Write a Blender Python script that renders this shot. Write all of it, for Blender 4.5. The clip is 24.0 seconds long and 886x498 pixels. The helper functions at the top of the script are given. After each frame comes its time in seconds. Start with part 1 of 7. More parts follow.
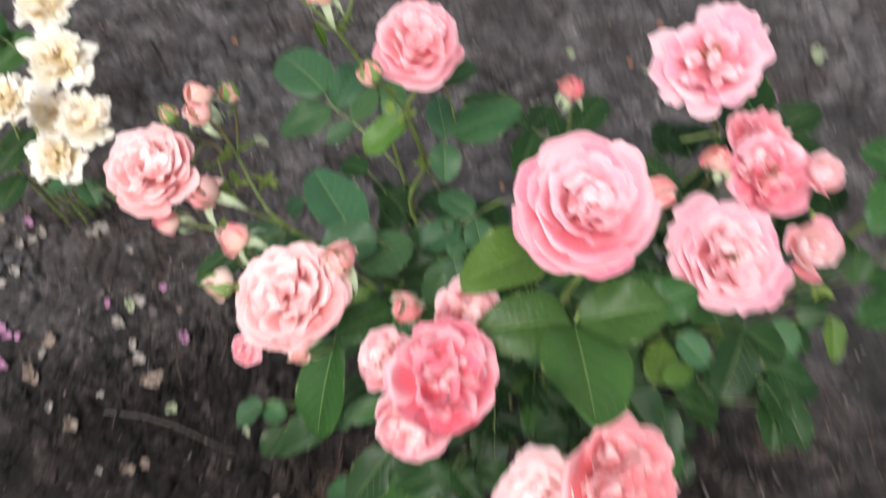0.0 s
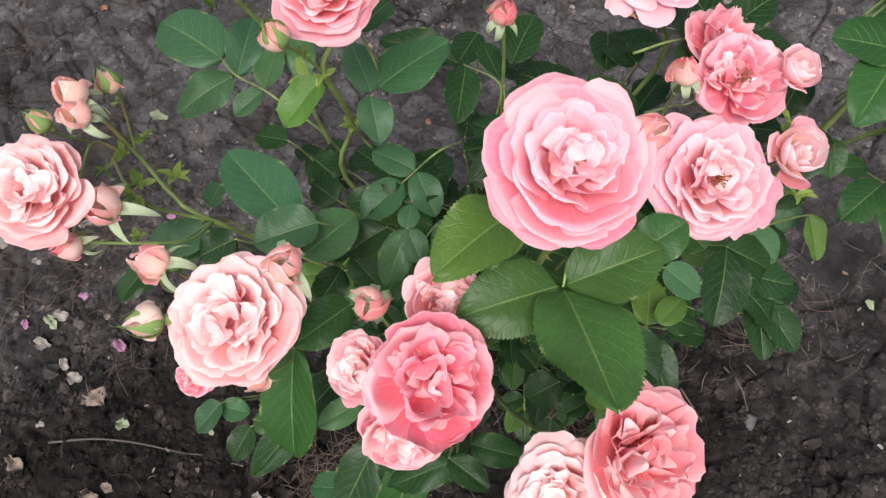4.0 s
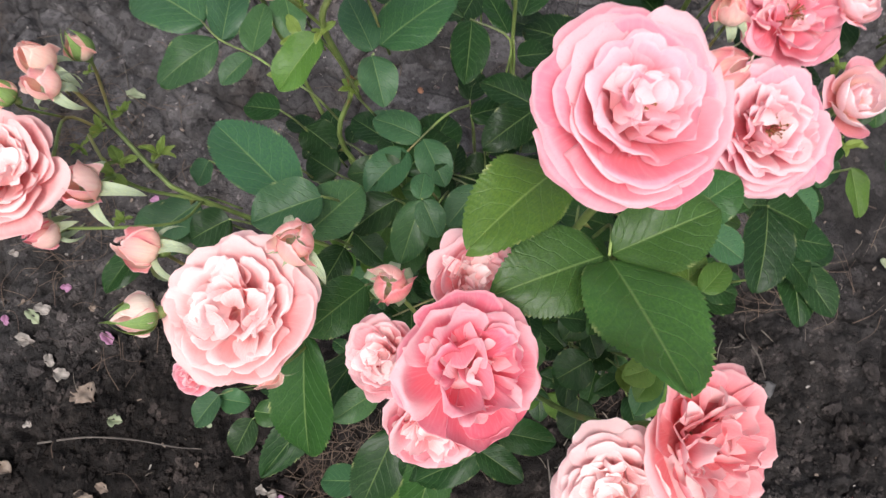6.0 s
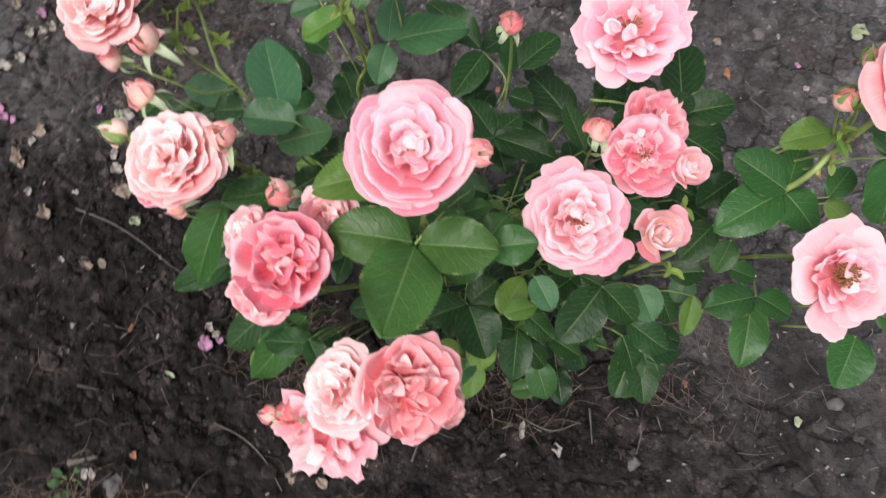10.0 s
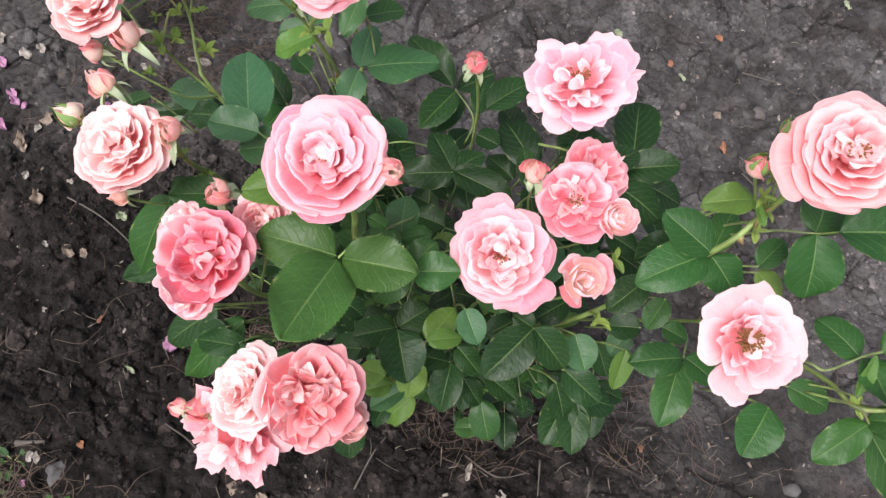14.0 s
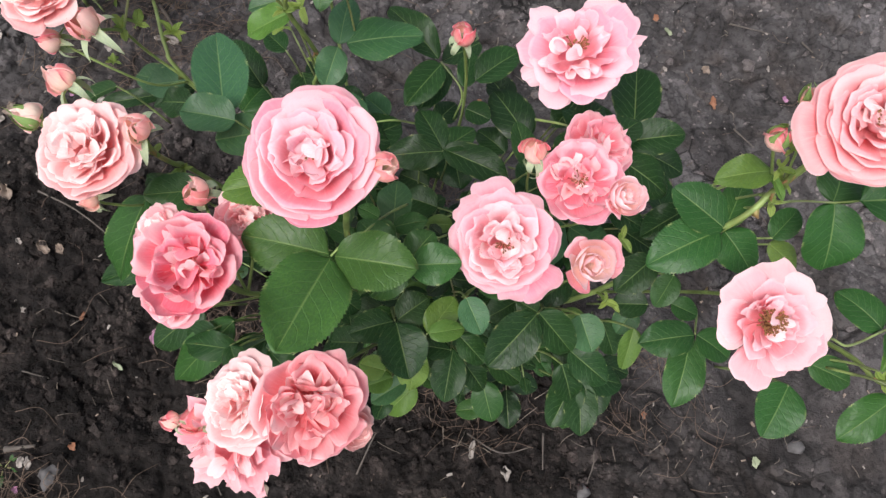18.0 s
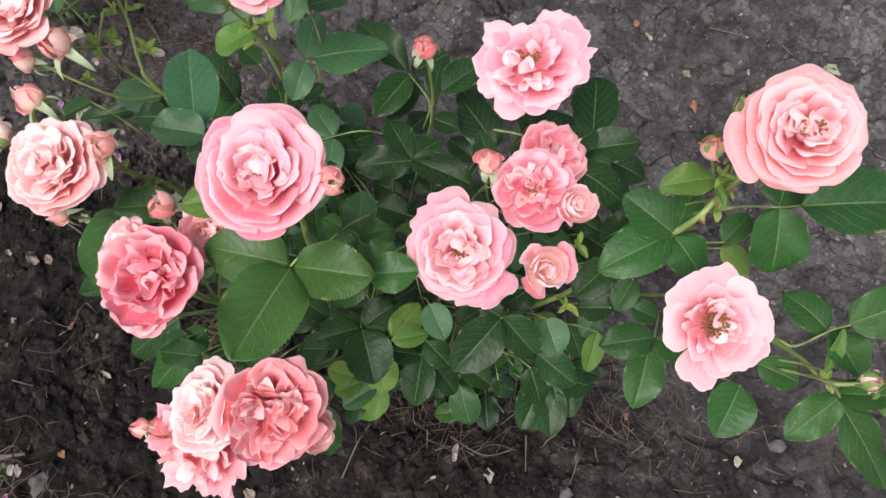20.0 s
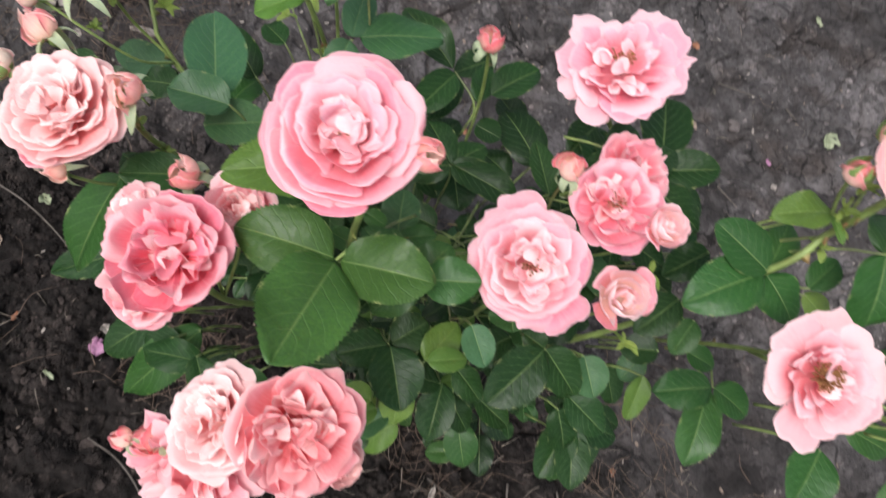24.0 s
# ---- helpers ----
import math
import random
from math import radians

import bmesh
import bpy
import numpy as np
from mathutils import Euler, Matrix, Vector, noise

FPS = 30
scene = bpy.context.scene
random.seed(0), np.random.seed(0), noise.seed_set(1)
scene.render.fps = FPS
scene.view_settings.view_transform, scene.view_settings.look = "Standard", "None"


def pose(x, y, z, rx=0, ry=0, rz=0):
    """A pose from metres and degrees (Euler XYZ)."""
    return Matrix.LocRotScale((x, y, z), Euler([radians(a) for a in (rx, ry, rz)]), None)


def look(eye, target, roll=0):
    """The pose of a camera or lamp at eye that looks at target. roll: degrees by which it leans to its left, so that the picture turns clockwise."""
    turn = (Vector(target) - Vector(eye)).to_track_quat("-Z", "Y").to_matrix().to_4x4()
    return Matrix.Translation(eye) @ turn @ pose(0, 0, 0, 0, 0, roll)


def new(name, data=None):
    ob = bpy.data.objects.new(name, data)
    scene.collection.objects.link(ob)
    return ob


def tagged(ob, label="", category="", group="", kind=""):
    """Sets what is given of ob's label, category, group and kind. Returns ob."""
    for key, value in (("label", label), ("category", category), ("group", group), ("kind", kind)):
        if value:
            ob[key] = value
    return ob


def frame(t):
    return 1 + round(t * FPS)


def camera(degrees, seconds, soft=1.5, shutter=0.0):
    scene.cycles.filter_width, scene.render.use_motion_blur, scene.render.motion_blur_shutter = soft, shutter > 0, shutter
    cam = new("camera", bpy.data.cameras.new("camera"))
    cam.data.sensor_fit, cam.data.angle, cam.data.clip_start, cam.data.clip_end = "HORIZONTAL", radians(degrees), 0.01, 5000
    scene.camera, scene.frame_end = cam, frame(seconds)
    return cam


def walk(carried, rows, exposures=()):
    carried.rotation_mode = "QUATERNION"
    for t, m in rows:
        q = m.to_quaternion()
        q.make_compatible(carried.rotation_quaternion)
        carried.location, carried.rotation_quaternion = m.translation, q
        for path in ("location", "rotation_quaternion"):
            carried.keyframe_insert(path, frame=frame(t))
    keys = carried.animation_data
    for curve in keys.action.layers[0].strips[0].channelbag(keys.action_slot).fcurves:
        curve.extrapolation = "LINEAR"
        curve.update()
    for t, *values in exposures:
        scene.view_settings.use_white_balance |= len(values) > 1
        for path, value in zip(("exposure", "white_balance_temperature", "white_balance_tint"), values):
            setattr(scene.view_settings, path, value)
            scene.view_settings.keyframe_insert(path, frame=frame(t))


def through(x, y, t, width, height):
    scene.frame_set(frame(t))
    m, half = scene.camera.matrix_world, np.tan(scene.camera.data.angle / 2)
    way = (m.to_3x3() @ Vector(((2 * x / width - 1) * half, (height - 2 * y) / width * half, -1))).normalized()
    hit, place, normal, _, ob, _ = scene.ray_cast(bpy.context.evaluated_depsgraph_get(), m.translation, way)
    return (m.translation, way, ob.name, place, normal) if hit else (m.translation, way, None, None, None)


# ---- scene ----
cam = camera(62.5, 24.0, soft=1.4, shutter=0.85)
METRES, EYE, TILT, LEAN, TURN = 0.9, 1.056, -60.0, 0.0, 0.0
SKY, SUN = 0.13, 2.0
EXPOSURE = [(0.0, 0.70), (10.5, 0.72), (12.8, 0.95), (15.2, 0.84), (17.0, 0.76), (20.0, 0.72), (24.0, 0.71)]
START = [
    (0.0, look((-0.006, 0.003, 1.063), (0.024, 0.984, -0.680), 0.9)),
    (0.1, look((-0.005, 0.004, 1.048), (0.013, 1.045, -0.662), 1.1)),
    (0.3, look((-0.023, 0.013, 1.037), (0.040, 1.039, -0.678), 3.4)),
    (0.5, look((-0.028, 0.021, 1.028), (0.094, 1.002, -0.711), 5.9)),
    (1.0, look((-0.027, 0.030, 1.020), (0.125, 0.970, -0.739), 6.3)),
    (1.5, look((-0.009, 0.041, 1.026), (0.131, 0.841, -0.802), 1.9)),
    (2.0, look((0.006, 0.045, 1.039), (0.137, 0.833, -0.795), 0.2)),
    (2.5, look((-0.010, 0.047, 1.029), (0.127, 0.833, -0.805), 0.5)),
]
ROWS = [
    (4.5, -0.0265, 0.0777, 0.0416, -7.26, -6.96, 10.9),
    (5.0, -0.0449, 0.0905, 0.0405, -6.55, -7.78, 10.26),
    (5.5, -0.0451, 0.1008, 0.0359, -6.92, -7.8, 11.13),
    (6.0, -0.0386, 0.1247, 0.0339, -8.47, -9.11, 12.6),
    (6.5, -0.0529, 0.1379, 0.0351, -8.62, -9.8, 12.87),
    (7.0, -0.0742, 0.1494, 0.0359, -8.89, -9.67, 12.14),
    (7.5, -0.0769, 0.1447, 0.0444, -8.44, -9.58, 13.0),
    (8.0, -0.0429, 0.1288, 0.0469, -8.31, -10.21, 14.82),
    (8.5, -0.0113, 0.0872, 0.0323, -7.25, -9.48, 10.55),
    (9.0, 0.0246, 0.0356, 0.0216, -3.63, -7.33, 0.42),
    (9.5, 0.0805, -0.0421, 0.0428, 0.9, -5.38, -9.72),
    (10.0, 0.1221, -0.0543, 0.0559, 3.39, -11.04, -13.3),
    (10.5, 0.1448, -0.0641, 0.0576, 5.86, -12.06, -16.74),
    (12.5, 0.1769, -0.1011, 0.0482, 5.18, -10.09, -21.25),
    (13.0, 0.1776, -0.1128, 0.0594, 6.11, -9.09, -22.59),
    (13.5, 0.2028, -0.0905, 0.0688, 5.93, -7.2, -20.36),
    (14.0, 0.2005, -0.0637, 0.0631, 6.18, -8.32, -20.28),
    (14.5, 0.1976, -0.0559, 0.0709, 6.87, -8.05, -20.52),
    (15.0, 0.1953, -0.0534, 0.0813, 6.19, -7.24, -19.15),
    (15.5, 0.1882, -0.0565, 0.0785, 6.04, -7.62, -19.33),
    (16.0, 0.1841, -0.0561, 0.0761, 5.57, -7.78, -19.67),
    (16.5, 0.1814, -0.0374, 0.0707, 4.27, -8.76, -18.75),
    (17.0, 0.1754, -0.029, 0.0723, 2.8, -8.85, -18.61),
    (17.5, 0.1778, -0.0248, 0.0728, 3.47, -10.14, -17.68),
    (19.5, 0.2007, -0.0384, 0.0882, 5.1, -11.16, -17.34),
    (20.0, 0.2147, -0.0403, 0.0929, 4.49, -10.49, -16.6),
    (20.5, 0.2167, -0.0392, 0.0989, 4.34, -10.21, -16.3),
    (21.0, 0.216, -0.0368, 0.1002, 3.65, -9.97, -16.06),
    (21.5, 0.2035, -0.0334, 0.0847, 3.39, -9.38, -17.74),
    (22.0, 0.1809, -0.0303, 0.0773, 3.22, -9.86, -21.24),
    (22.5, 0.1831, -0.0226, 0.0773, 4.79, -9.62, -19.21),
    (23.0, 0.1772, 0.0109, 0.059, 4.12, -8.7, -20.33),
    (23.5, 0.1625, 0.0246, 0.0456, 1.82, -8.94, -21.85),
    (24.0, 0.1381, 0.0342, 0.0288, 0.63, -6.1, -23.33),
]
walk(cam, START + [(t, pose(0, 0, EYE, TILT, LEAN, TURN) @ pose(METRES * x, METRES * y, METRES * z, 90 + pitch, roll, yaw)) for t, x, y, z, yaw, pitch, roll in ROWS], EXPOSURE)

# ---- light ----
world = bpy.data.worlds.new("overcast_sky")
scene.world = world
world.use_nodes = True
wn, wl = world.node_tree.nodes, world.node_tree.links
sky = wn.new("ShaderNodeTexSky")
sky.sky_type, sky.sun_disc = "NISHITA", False
sky.sun_elevation, sky.sun_rotation = radians(58), radians(200)
sky.air_density, sky.dust_density, sky.ozone_density = 1.0, 4.0, 1.0
cloud = wn.new("ShaderNodeHueSaturation")
cloud.inputs["Saturation"].default_value = 0.5
wl.new(sky.outputs[0], cloud.inputs["Color"])
wl.new(cloud.outputs[0], wn["Background"].inputs["Color"])
wn["Background"].inputs["Strength"].default_value = SKY
sun = new("sun", bpy.data.lights.new("sun", "SUN"))
sun.data.energy, sun.data.angle, sun.data.color = SUN, radians(28), (1.0, 0.98, 0.96)
sun.matrix_world = look((-0.7, -1.4, 4.2), (0.1, 0.3, 0.4))


# ---- materials ----
class Nodes:
    """A short way to write node trees."""

    def __init__(self, name):
        self.mat = bpy.data.materials.new(name)
        self.mat.use_nodes = True
        self.t = self.mat.node_tree
        self.bsdf = self.t.nodes["Principled BSDF"]
        self.out = self.t.nodes["Material Output"]

    def put(self, socket, value):
        if isinstance(value, bpy.types.NodeSocket):
            self.t.links.new(value, socket)
        else:
            socket.default_value = value

    def node(self, kind, out=0, props=None, **sockets):
        n = self.t.nodes.new("ShaderNode" + kind)
        for k, v in (props or {}).items():
            if k == "operation":
                n.operation = v
            elif k == "feature":
                n.feature = v
            elif k == "attribute":
                n.attribute_name = v
        for k, v in sockets.items():
            self.put(n.inputs[int(k[1:])] if k[0] == "i" and k[1:].isdigit() else n.inputs[k], v)
        return n.outputs[out]

    def math(self, op, a, b=0.0, c=0.0):
        return self.node("Math", props={"operation": op}, i0=a, i1=b, i2=c)

    def mix(self, f, a, b, blend="MIX"):
        n = self.t.nodes.new("ShaderNodeMix")
        n.data_type, n.blend_type = "RGBA", blend
        self.put(n.inputs[0], f), self.put(n.inputs[6], a), self.put(n.inputs[7], b)
        return n.outputs[2]

    def step(self, x, lo, hi, a=0.0, b=1.0):
        n = self.t.nodes.new("ShaderNodeMapRange")
        n.interpolation_type = "SMOOTHSTEP"
        for i, v in enumerate((x, lo, hi, a, b)):
            self.put(n.inputs[i], v)
        return n.outputs[0]

    def noise(self, vec, scale, detail=3.0, rough=0.55):
        return self.node("TexNoise", Vector=vec, Scale=scale, Detail=detail, Roughness=rough)

    def bump(self, height, strength, distance, normal=None):
        n = self.t.nodes.new("ShaderNodeBump")
        n.inputs["Strength"].default_value, n.inputs["Distance"].default_value = strength, distance
        self.t.links.new(height, n.inputs["Height"])
        if normal is not None:
            self.t.links.new(normal, n.inputs["Normal"])
        return n.outputs[0]

    def finish(self, color, rough, spec=0.5, normal=None, through=0.0, through_color=None):
        b = self.bsdf
        self.put(b.inputs["Base Color"], color), self.put(b.inputs["Roughness"], rough)
        self.put(b.inputs["Specular IOR Level"], spec)
        if normal is not None:
            self.put(b.inputs["Normal"], normal)
        if through:
            tr = self.t.nodes.new("ShaderNodeBsdfTranslucent")
            self.put(tr.inputs["Color"], through_color if through_color is not None else color)
            if normal is not None:
                self.put(tr.inputs["Normal"], normal)
            mx = self.t.nodes.new("ShaderNodeMixShader")
            mx.inputs[0].default_value = through
            self.t.links.new(b.outputs[0], mx.inputs[1]), self.t.links.new(tr.outputs[0], mx.inputs[2])
            self.t.links.new(mx.outputs[0], self.out.inputs["Surface"])
        return self.mat


def blend(a, b, f):
    return tuple(x + (y - x) * f for x, y in zip(a, b))


def petal_material(name, cream=False, deepen=(0.98, 0.66, 0.66)):
    n = Nodes(name)
    info = n.t.nodes.new("ShaderNodeObjectInfo")
    uv = n.node("TexCoord", out=2)
    sep = n.t.nodes.new("ShaderNodeSeparateXYZ")
    n.put(sep.inputs[0], uv)
    u, v = sep.outputs[0], sep.outputs[1]
    stretch = n.node("Mapping", Vector=uv, Scale=(26.0, 2.2, 1.0))
    streak = n.noise(stretch, 1.0, 4.0)
    patch = n.noise(n.node("TexCoord", out=3), 60.0, 2.0)
    own = info.outputs["Color"]
    deep = n.mix(1.0, own, (*deepen, 1), "MULTIPLY")
    rnd = info.outputs["Random"]
    light = n.mix(0.42, own, (0.97, 0.92, 0.90, 1))
    pale = n.mix(n.math("MULTIPLY", n.math("POWER", rnd, 1.5), 1.0), own, n.mix(0.5, own, (0.97, 0.90, 0.88, 1)))
    # deeper towards the tucked base: natural gradient plus painted shade between petals
    col = n.mix(n.step(v, 0.25, 0.8), deep, own)
    if cream:
        # petals still folded in the bud are cream below and coloured towards the rim
        col = n.mix(n.step(n.math("ADD", v, n.math("MULTIPLY", streak, 0.45)), 0.55, 1.25), (0.93, 0.72, 0.59, 1), n.mix(1.0, own, (0.96, 0.60, 0.66, 1), "MULTIPLY"))
    else:
        col = n.mix(n.step(v, 0.42, 0.9), col, pale)
    col = n.mix(n.step(v, 0.02, 0.14, 0.35, 0.0), col, (0.88, 0.60, 0.42, 1))
    col = n.mix(n.step(streak, 0.45, 0.75, 0.0, 0.3), col, light)
    col = n.mix(n.step(v, 0.9, 0.98, 0.0, 0.65), col, light)
    col = n.mix(n.step(patch, 0.52, 0.8, 0.0, 0.3), col, n.mix(1.0, own, blend((0.96, 0.95, 0.93, 1), (*deepen, 1), 0.5), "MULTIPLY"))
    # the very rim of many petals is dry and a little browned
    rim = n.math("MULTIPLY", n.step(v, 0.96, 1.0), n.step(n.noise(uv, 7.0), 0.55, 0.7))
    col = n.mix(n.math("MULTIPLY", rim, 0.3), col, (0.60, 0.30, 0.22, 1))
    nor = n.bump(n.noise(n.node("Mapping", Vector=uv, Scale=(7.0, 3.0, 1.0)), 1.0, 2.0), 0.35, 0.0016, n.bump(streak, 0.25, 0.0005))
    if cream:
        col = n.mix(n.math("MULTIPLY", n.step(rnd, 0.5, 1.0), 0.6), col, (0.95, 0.83, 0.72, 1))
    return n.finish(col, 0.5, 0.2, nor, 0.46, n.mix(1.0, col, (1.0, 0.95, 0.97, 1), "MULTIPLY"))


def leaf_material():
    n = Nodes("rose_leaf")
    info = n.t.nodes.new("ShaderNodeObjectInfo")
    uv = n.node("TexCoord", out=2)
    sep = n.t.nodes.new("ShaderNodeSeparateXYZ")
    n.put(sep.inputs[0], uv)
    au = n.math("ABSOLUTE", n.math("SUBTRACT", sep.outputs[0], 0.5))
    v = sep.outputs[1]
    mid = n.step(au, 0.004, 0.024, 1.0, 0.0)
    wob = n.noise(uv, 5.0, 2.0)
    along = n.math("ADD", n.math("SUBTRACT", v, n.math("MULTIPLY", au, 0.6)), n.math("MULTIPLY", wob, 0.1))
    saw = n.math("ABSOLUTE", n.math("SUBTRACT", n.math("FRACT", n.math("MULTIPLY", along, 7.2)), 0.5))
    side = n.math("MULTIPLY", n.step(saw, 0.015, 0.075, 1.0, 0.0), n.step(au, 0.25, 0.5, 1.0, 0.25))
    fine = n.node("TexVoronoi", props={"feature": "DISTANCE_TO_EDGE"}, Vector=uv, Scale=26.0)
    net = n.step(fine, 0.0, 0.1, 1.0, 0.0)
    blotch = n.noise(n.node("TexCoord", out=3), 38.0, 3.0)
    col = n.mix(n.step(blotch, 0.35, 0.7), info.outputs["Color"], n.mix(1.0, info.outputs["Color"], (1.35, 1.25, 0.95, 1), "MULTIPLY"))
    col = n.mix(n.math("MULTIPLY", side, 0.1), col, (0.20, 0.32, 0.13, 1))
    col = n.mix(n.math("MULTIPLY", net, 0.06), col, (0.20, 0.32, 0.13, 1))
    col = n.mix(n.math("MULTIPLY", mid, 0.27), col, (0.27, 0.36, 0.13, 1))
    edge = n.math("MULTIPLY", n.step(au, 0.46, 0.5), n.step(wob, 0.5, 0.65))
    col = n.mix(n.math("MULTIPLY", edge, 0.5), col, (0.36, 0.38, 0.16, 1))
    spots = n.step(n.noise(uv, 42.0, 1.0), 0.74, 0.78)
    col = n.mix(n.math("MULTIPLY", spots, 0.35), col, (0.30, 0.24, 0.12, 1))
    h = n.math("ADD", n.math("MULTIPLY", side, -0.7), n.math("ADD", n.math("MULTIPLY", mid, -1.0), n.math("MULTIPLY", net, -0.05)))
    nor = n.bump(n.noise(uv, 5.0, 2.0), 0.25, 0.002, n.bump(h, 0.45, 0.0007))
    rough = n.step(blotch, 0.3, 0.75, 0.3, 0.48)
    return n.finish(col, rough, 0.2, nor, 0.14, n.mix(1.0, col, (1.7, 1.9, 0.6, 1), "MULTIPLY"))


def stem_material():
    n = Nodes("green_stem")
    info = n.t.nodes.new("ShaderNodeObjectInfo")
    gen = n.node("TexCoord", out=3)
    a = n.noise(gen, 55.0, 3.0)
    col = n.mix(n.step(a, 0.35, 0.72), info.outputs["Color"], (0.22, 0.30, 0.09, 1))
    col = n.mix(n.step(n.noise(gen, 14.0, 2.0), 0.58, 0.72, 0.0, 0.45), col, (0.30, 0.15, 0.09, 1))
    return n.finish(col, 0.45, 0.4, n.bump(a, 0.3, 0.001))


def plain_material(name, c1, c2, scale, rough, spec=0.3, through=0.0, bumpy=0.001):
    n = Nodes(name)
    gen = n.node("TexCoord", out=3)
    a, b = n.noise(gen, scale, 4.0), n.noise(gen, scale * 6, 3.0)
    rnd = n.t.nodes.new("ShaderNodeObjectInfo").outputs["Random"]
    isl = n.node("NewGeometry", out=8)
    f = n.math("ADD", n.step(a, 0.3, 0.7, 0.0, 0.7), n.math("MULTIPLY", n.math("ADD", rnd, isl), 0.25))
    col = n.mix(f, (*c1, 1), (*c2, 1))
    col = n.mix(n.step(b, 0.55, 0.8, 0.0, 0.35), col, (c1[0] * 0.5, c1[1] * 0.45, c1[2] * 0.45, 1))
    return n.finish(col, rough, spec, n.bump(b, 0.4, bumpy), through)


def soil_material(name, crumbs=False):
    n = Nodes(name)
    gen = n.node("NewGeometry", out=0)
    big, mid, fine = n.noise(gen, 4.0, 4.0), n.noise(gen, 30.0, 5.0, 0.6), n.noise(gen, 120.0, 5.0, 0.65)
    grit = n.noise(gen, 430.0, 3.0, 0.7)
    dug = n.node("Attribute", out=2, props={"attribute": "tilled"})
    wet = n.node("Attribute", out=2, props={"attribute": "damp"})
    bent = n.mix(0.03, gen, n.node("TexNoise", out=1, Vector=gen, Scale=26.0, Detail=4.0), "ADD")
    # every clod and plate has dried to its own grey
    clod = n.node("SeparateColor", Color=n.node("TexVoronoi", out=1, Vector=bent, Scale=34.0))
    plate = n.node("SeparateColor", Color=n.node("TexVoronoi", out=1, Vector=bent, Scale=13.0))
    tone = n.math("ADD", n.math("MULTIPLY", clod, 0.55), n.math("MULTIPLY", plate, 0.45))
    dry = n.mix(n.step(big, 0.36, 0.62), (0.050, 0.0455, 0.045, 1), (0.094, 0.087, 0.088, 1))
    dry = n.mix(n.step(mid, 0.42, 0.7, 0.0, 0.6), dry, (0.125, 0.116, 0.117, 1))
    dry = n.mix(n.step(n.noise(gen, 10.0, 3.0), 0.5, 0.66, 0.0, 0.5), dry, (0.060, 0.047, 0.041, 1))
    moist = n.mix(n.step(mid, 0.36, 0.72), (0.0085, 0.0070, 0.0065, 1), (0.030, 0.0248, 0.0228, 1))
    col = n.mix(wet, dry, moist)
    col = n.mix(n.step(tone, 0.62, 0.2, 0.0, 0.6), col, n.mix(1.0, col, (0.42, 0.41, 0.41, 1), "MULTIPLY"))
    col = n.mix(n.step(tone, 0.5, 0.8, 0.0, 0.6), col, n.mix(1.0, col, (1.6, 1.58, 1.58, 1), "MULTIPLY"))
    col = n.mix(n.step(fine, 0.46, 0.64, 0.0, 0.7), col, n.mix(1.0, col, (0.34, 0.33, 0.33, 1), "MULTIPLY"))
    col = n.mix(n.step(grit, 0.62, 0.72, 0.0, 0.35), col, n.mix(1.0, col, (3.2, 3.0, 2.9, 1), "MULTIPLY"))
    if crumbs:
        isl = n.node("NewGeometry", out=8)
        col = n.mix(isl, col, n.mix(1.0, col, (2.4, 2.3, 2.25, 1), "MULTIPLY"))
    else:
        # shrinkage cracks run through the settled soil
        for scale, width, seed in ((13.0, 0.045, 6.0), (34.0, 0.07, 9.0)):
            gap = n.node("TexVoronoi", props={"feature": "DISTANCE_TO_EDGE"}, Vector=bent, Scale=scale)
            some = n.math("MULTIPLY", n.step(n.noise(gen, seed, 2.0), 0.5, 0.64), n.step(dug, 0.3, 1.0, 1.0, 0.45))
            line = n.math("MULTIPLY", n.step(gap, width * 0.2, width, 0.8 if scale < 20 else 0.5, 0.0), some)
            col = n.mix(line, col, (0.006, 0.0055, 0.0055, 1))
    h = n.math("ADD", n.math("MULTIPLY", fine, 0.9), n.math("MULTIPLY", grit, 0.3))
    return n.finish(col, 0.92, 0.15, n.bump(h, 1.0, 0.006))


PETAL, IVORY_PETAL = petal_material("rose_petal"), petal_material("ivory_petal", False, (0.98, 0.93, 0.76))
BUD_PETAL, LEAF, STEM = petal_material("bud_petal", True), leaf_material(), stem_material()
SOIL, CRUMB = soil_material("garden_soil"), soil_material("soil_crumb", True)
STRAW = plain_material("dry_straw", (0.050, 0.032, 0.024), (0.13, 0.092, 0.067), 30.0, 0.8)
PALE_STRAW = plain_material("bleached_straw", (0.07, 0.056, 0.046), (0.19, 0.16, 0.13), 40.0, 0.8)
STAMEN = plain_material("brown_stamen", (0.13, 0.045, 0.02), (0.36, 0.165, 0.06), 400.0, 0.7)
WHITE_LITTER = plain_material("faded_petal", (0.13, 0.115, 0.10), (0.36, 0.32, 0.29), 110.0, 0.65, 0.2, 0.2)
MAUVE_LITTER = plain_material("mauve_petal", (0.27, 0.11, 0.21), (0.42, 0.22, 0.34), 80.0, 0.6, 0.2, 0.2)
TAN_LITTER = plain_material("dead_leaf", (0.105, 0.076, 0.058), (0.22, 0.172, 0.14), 90.0, 0.75, 0.2)
RUST_LITTER = plain_material("rust_leaf", (0.15, 0.060, 0.032), (0.26, 0.125, 0.075), 50.0, 0.7, 0.2)
TWIG = plain_material("grey_twig", (0.05, 0.042, 0.037), (0.115, 0.098, 0.085), 40.0, 0.85)
PEBBLE = plain_material("pebble", (0.045, 0.042, 0.042), (0.10, 0.094, 0.094), 70.0, 0.8)


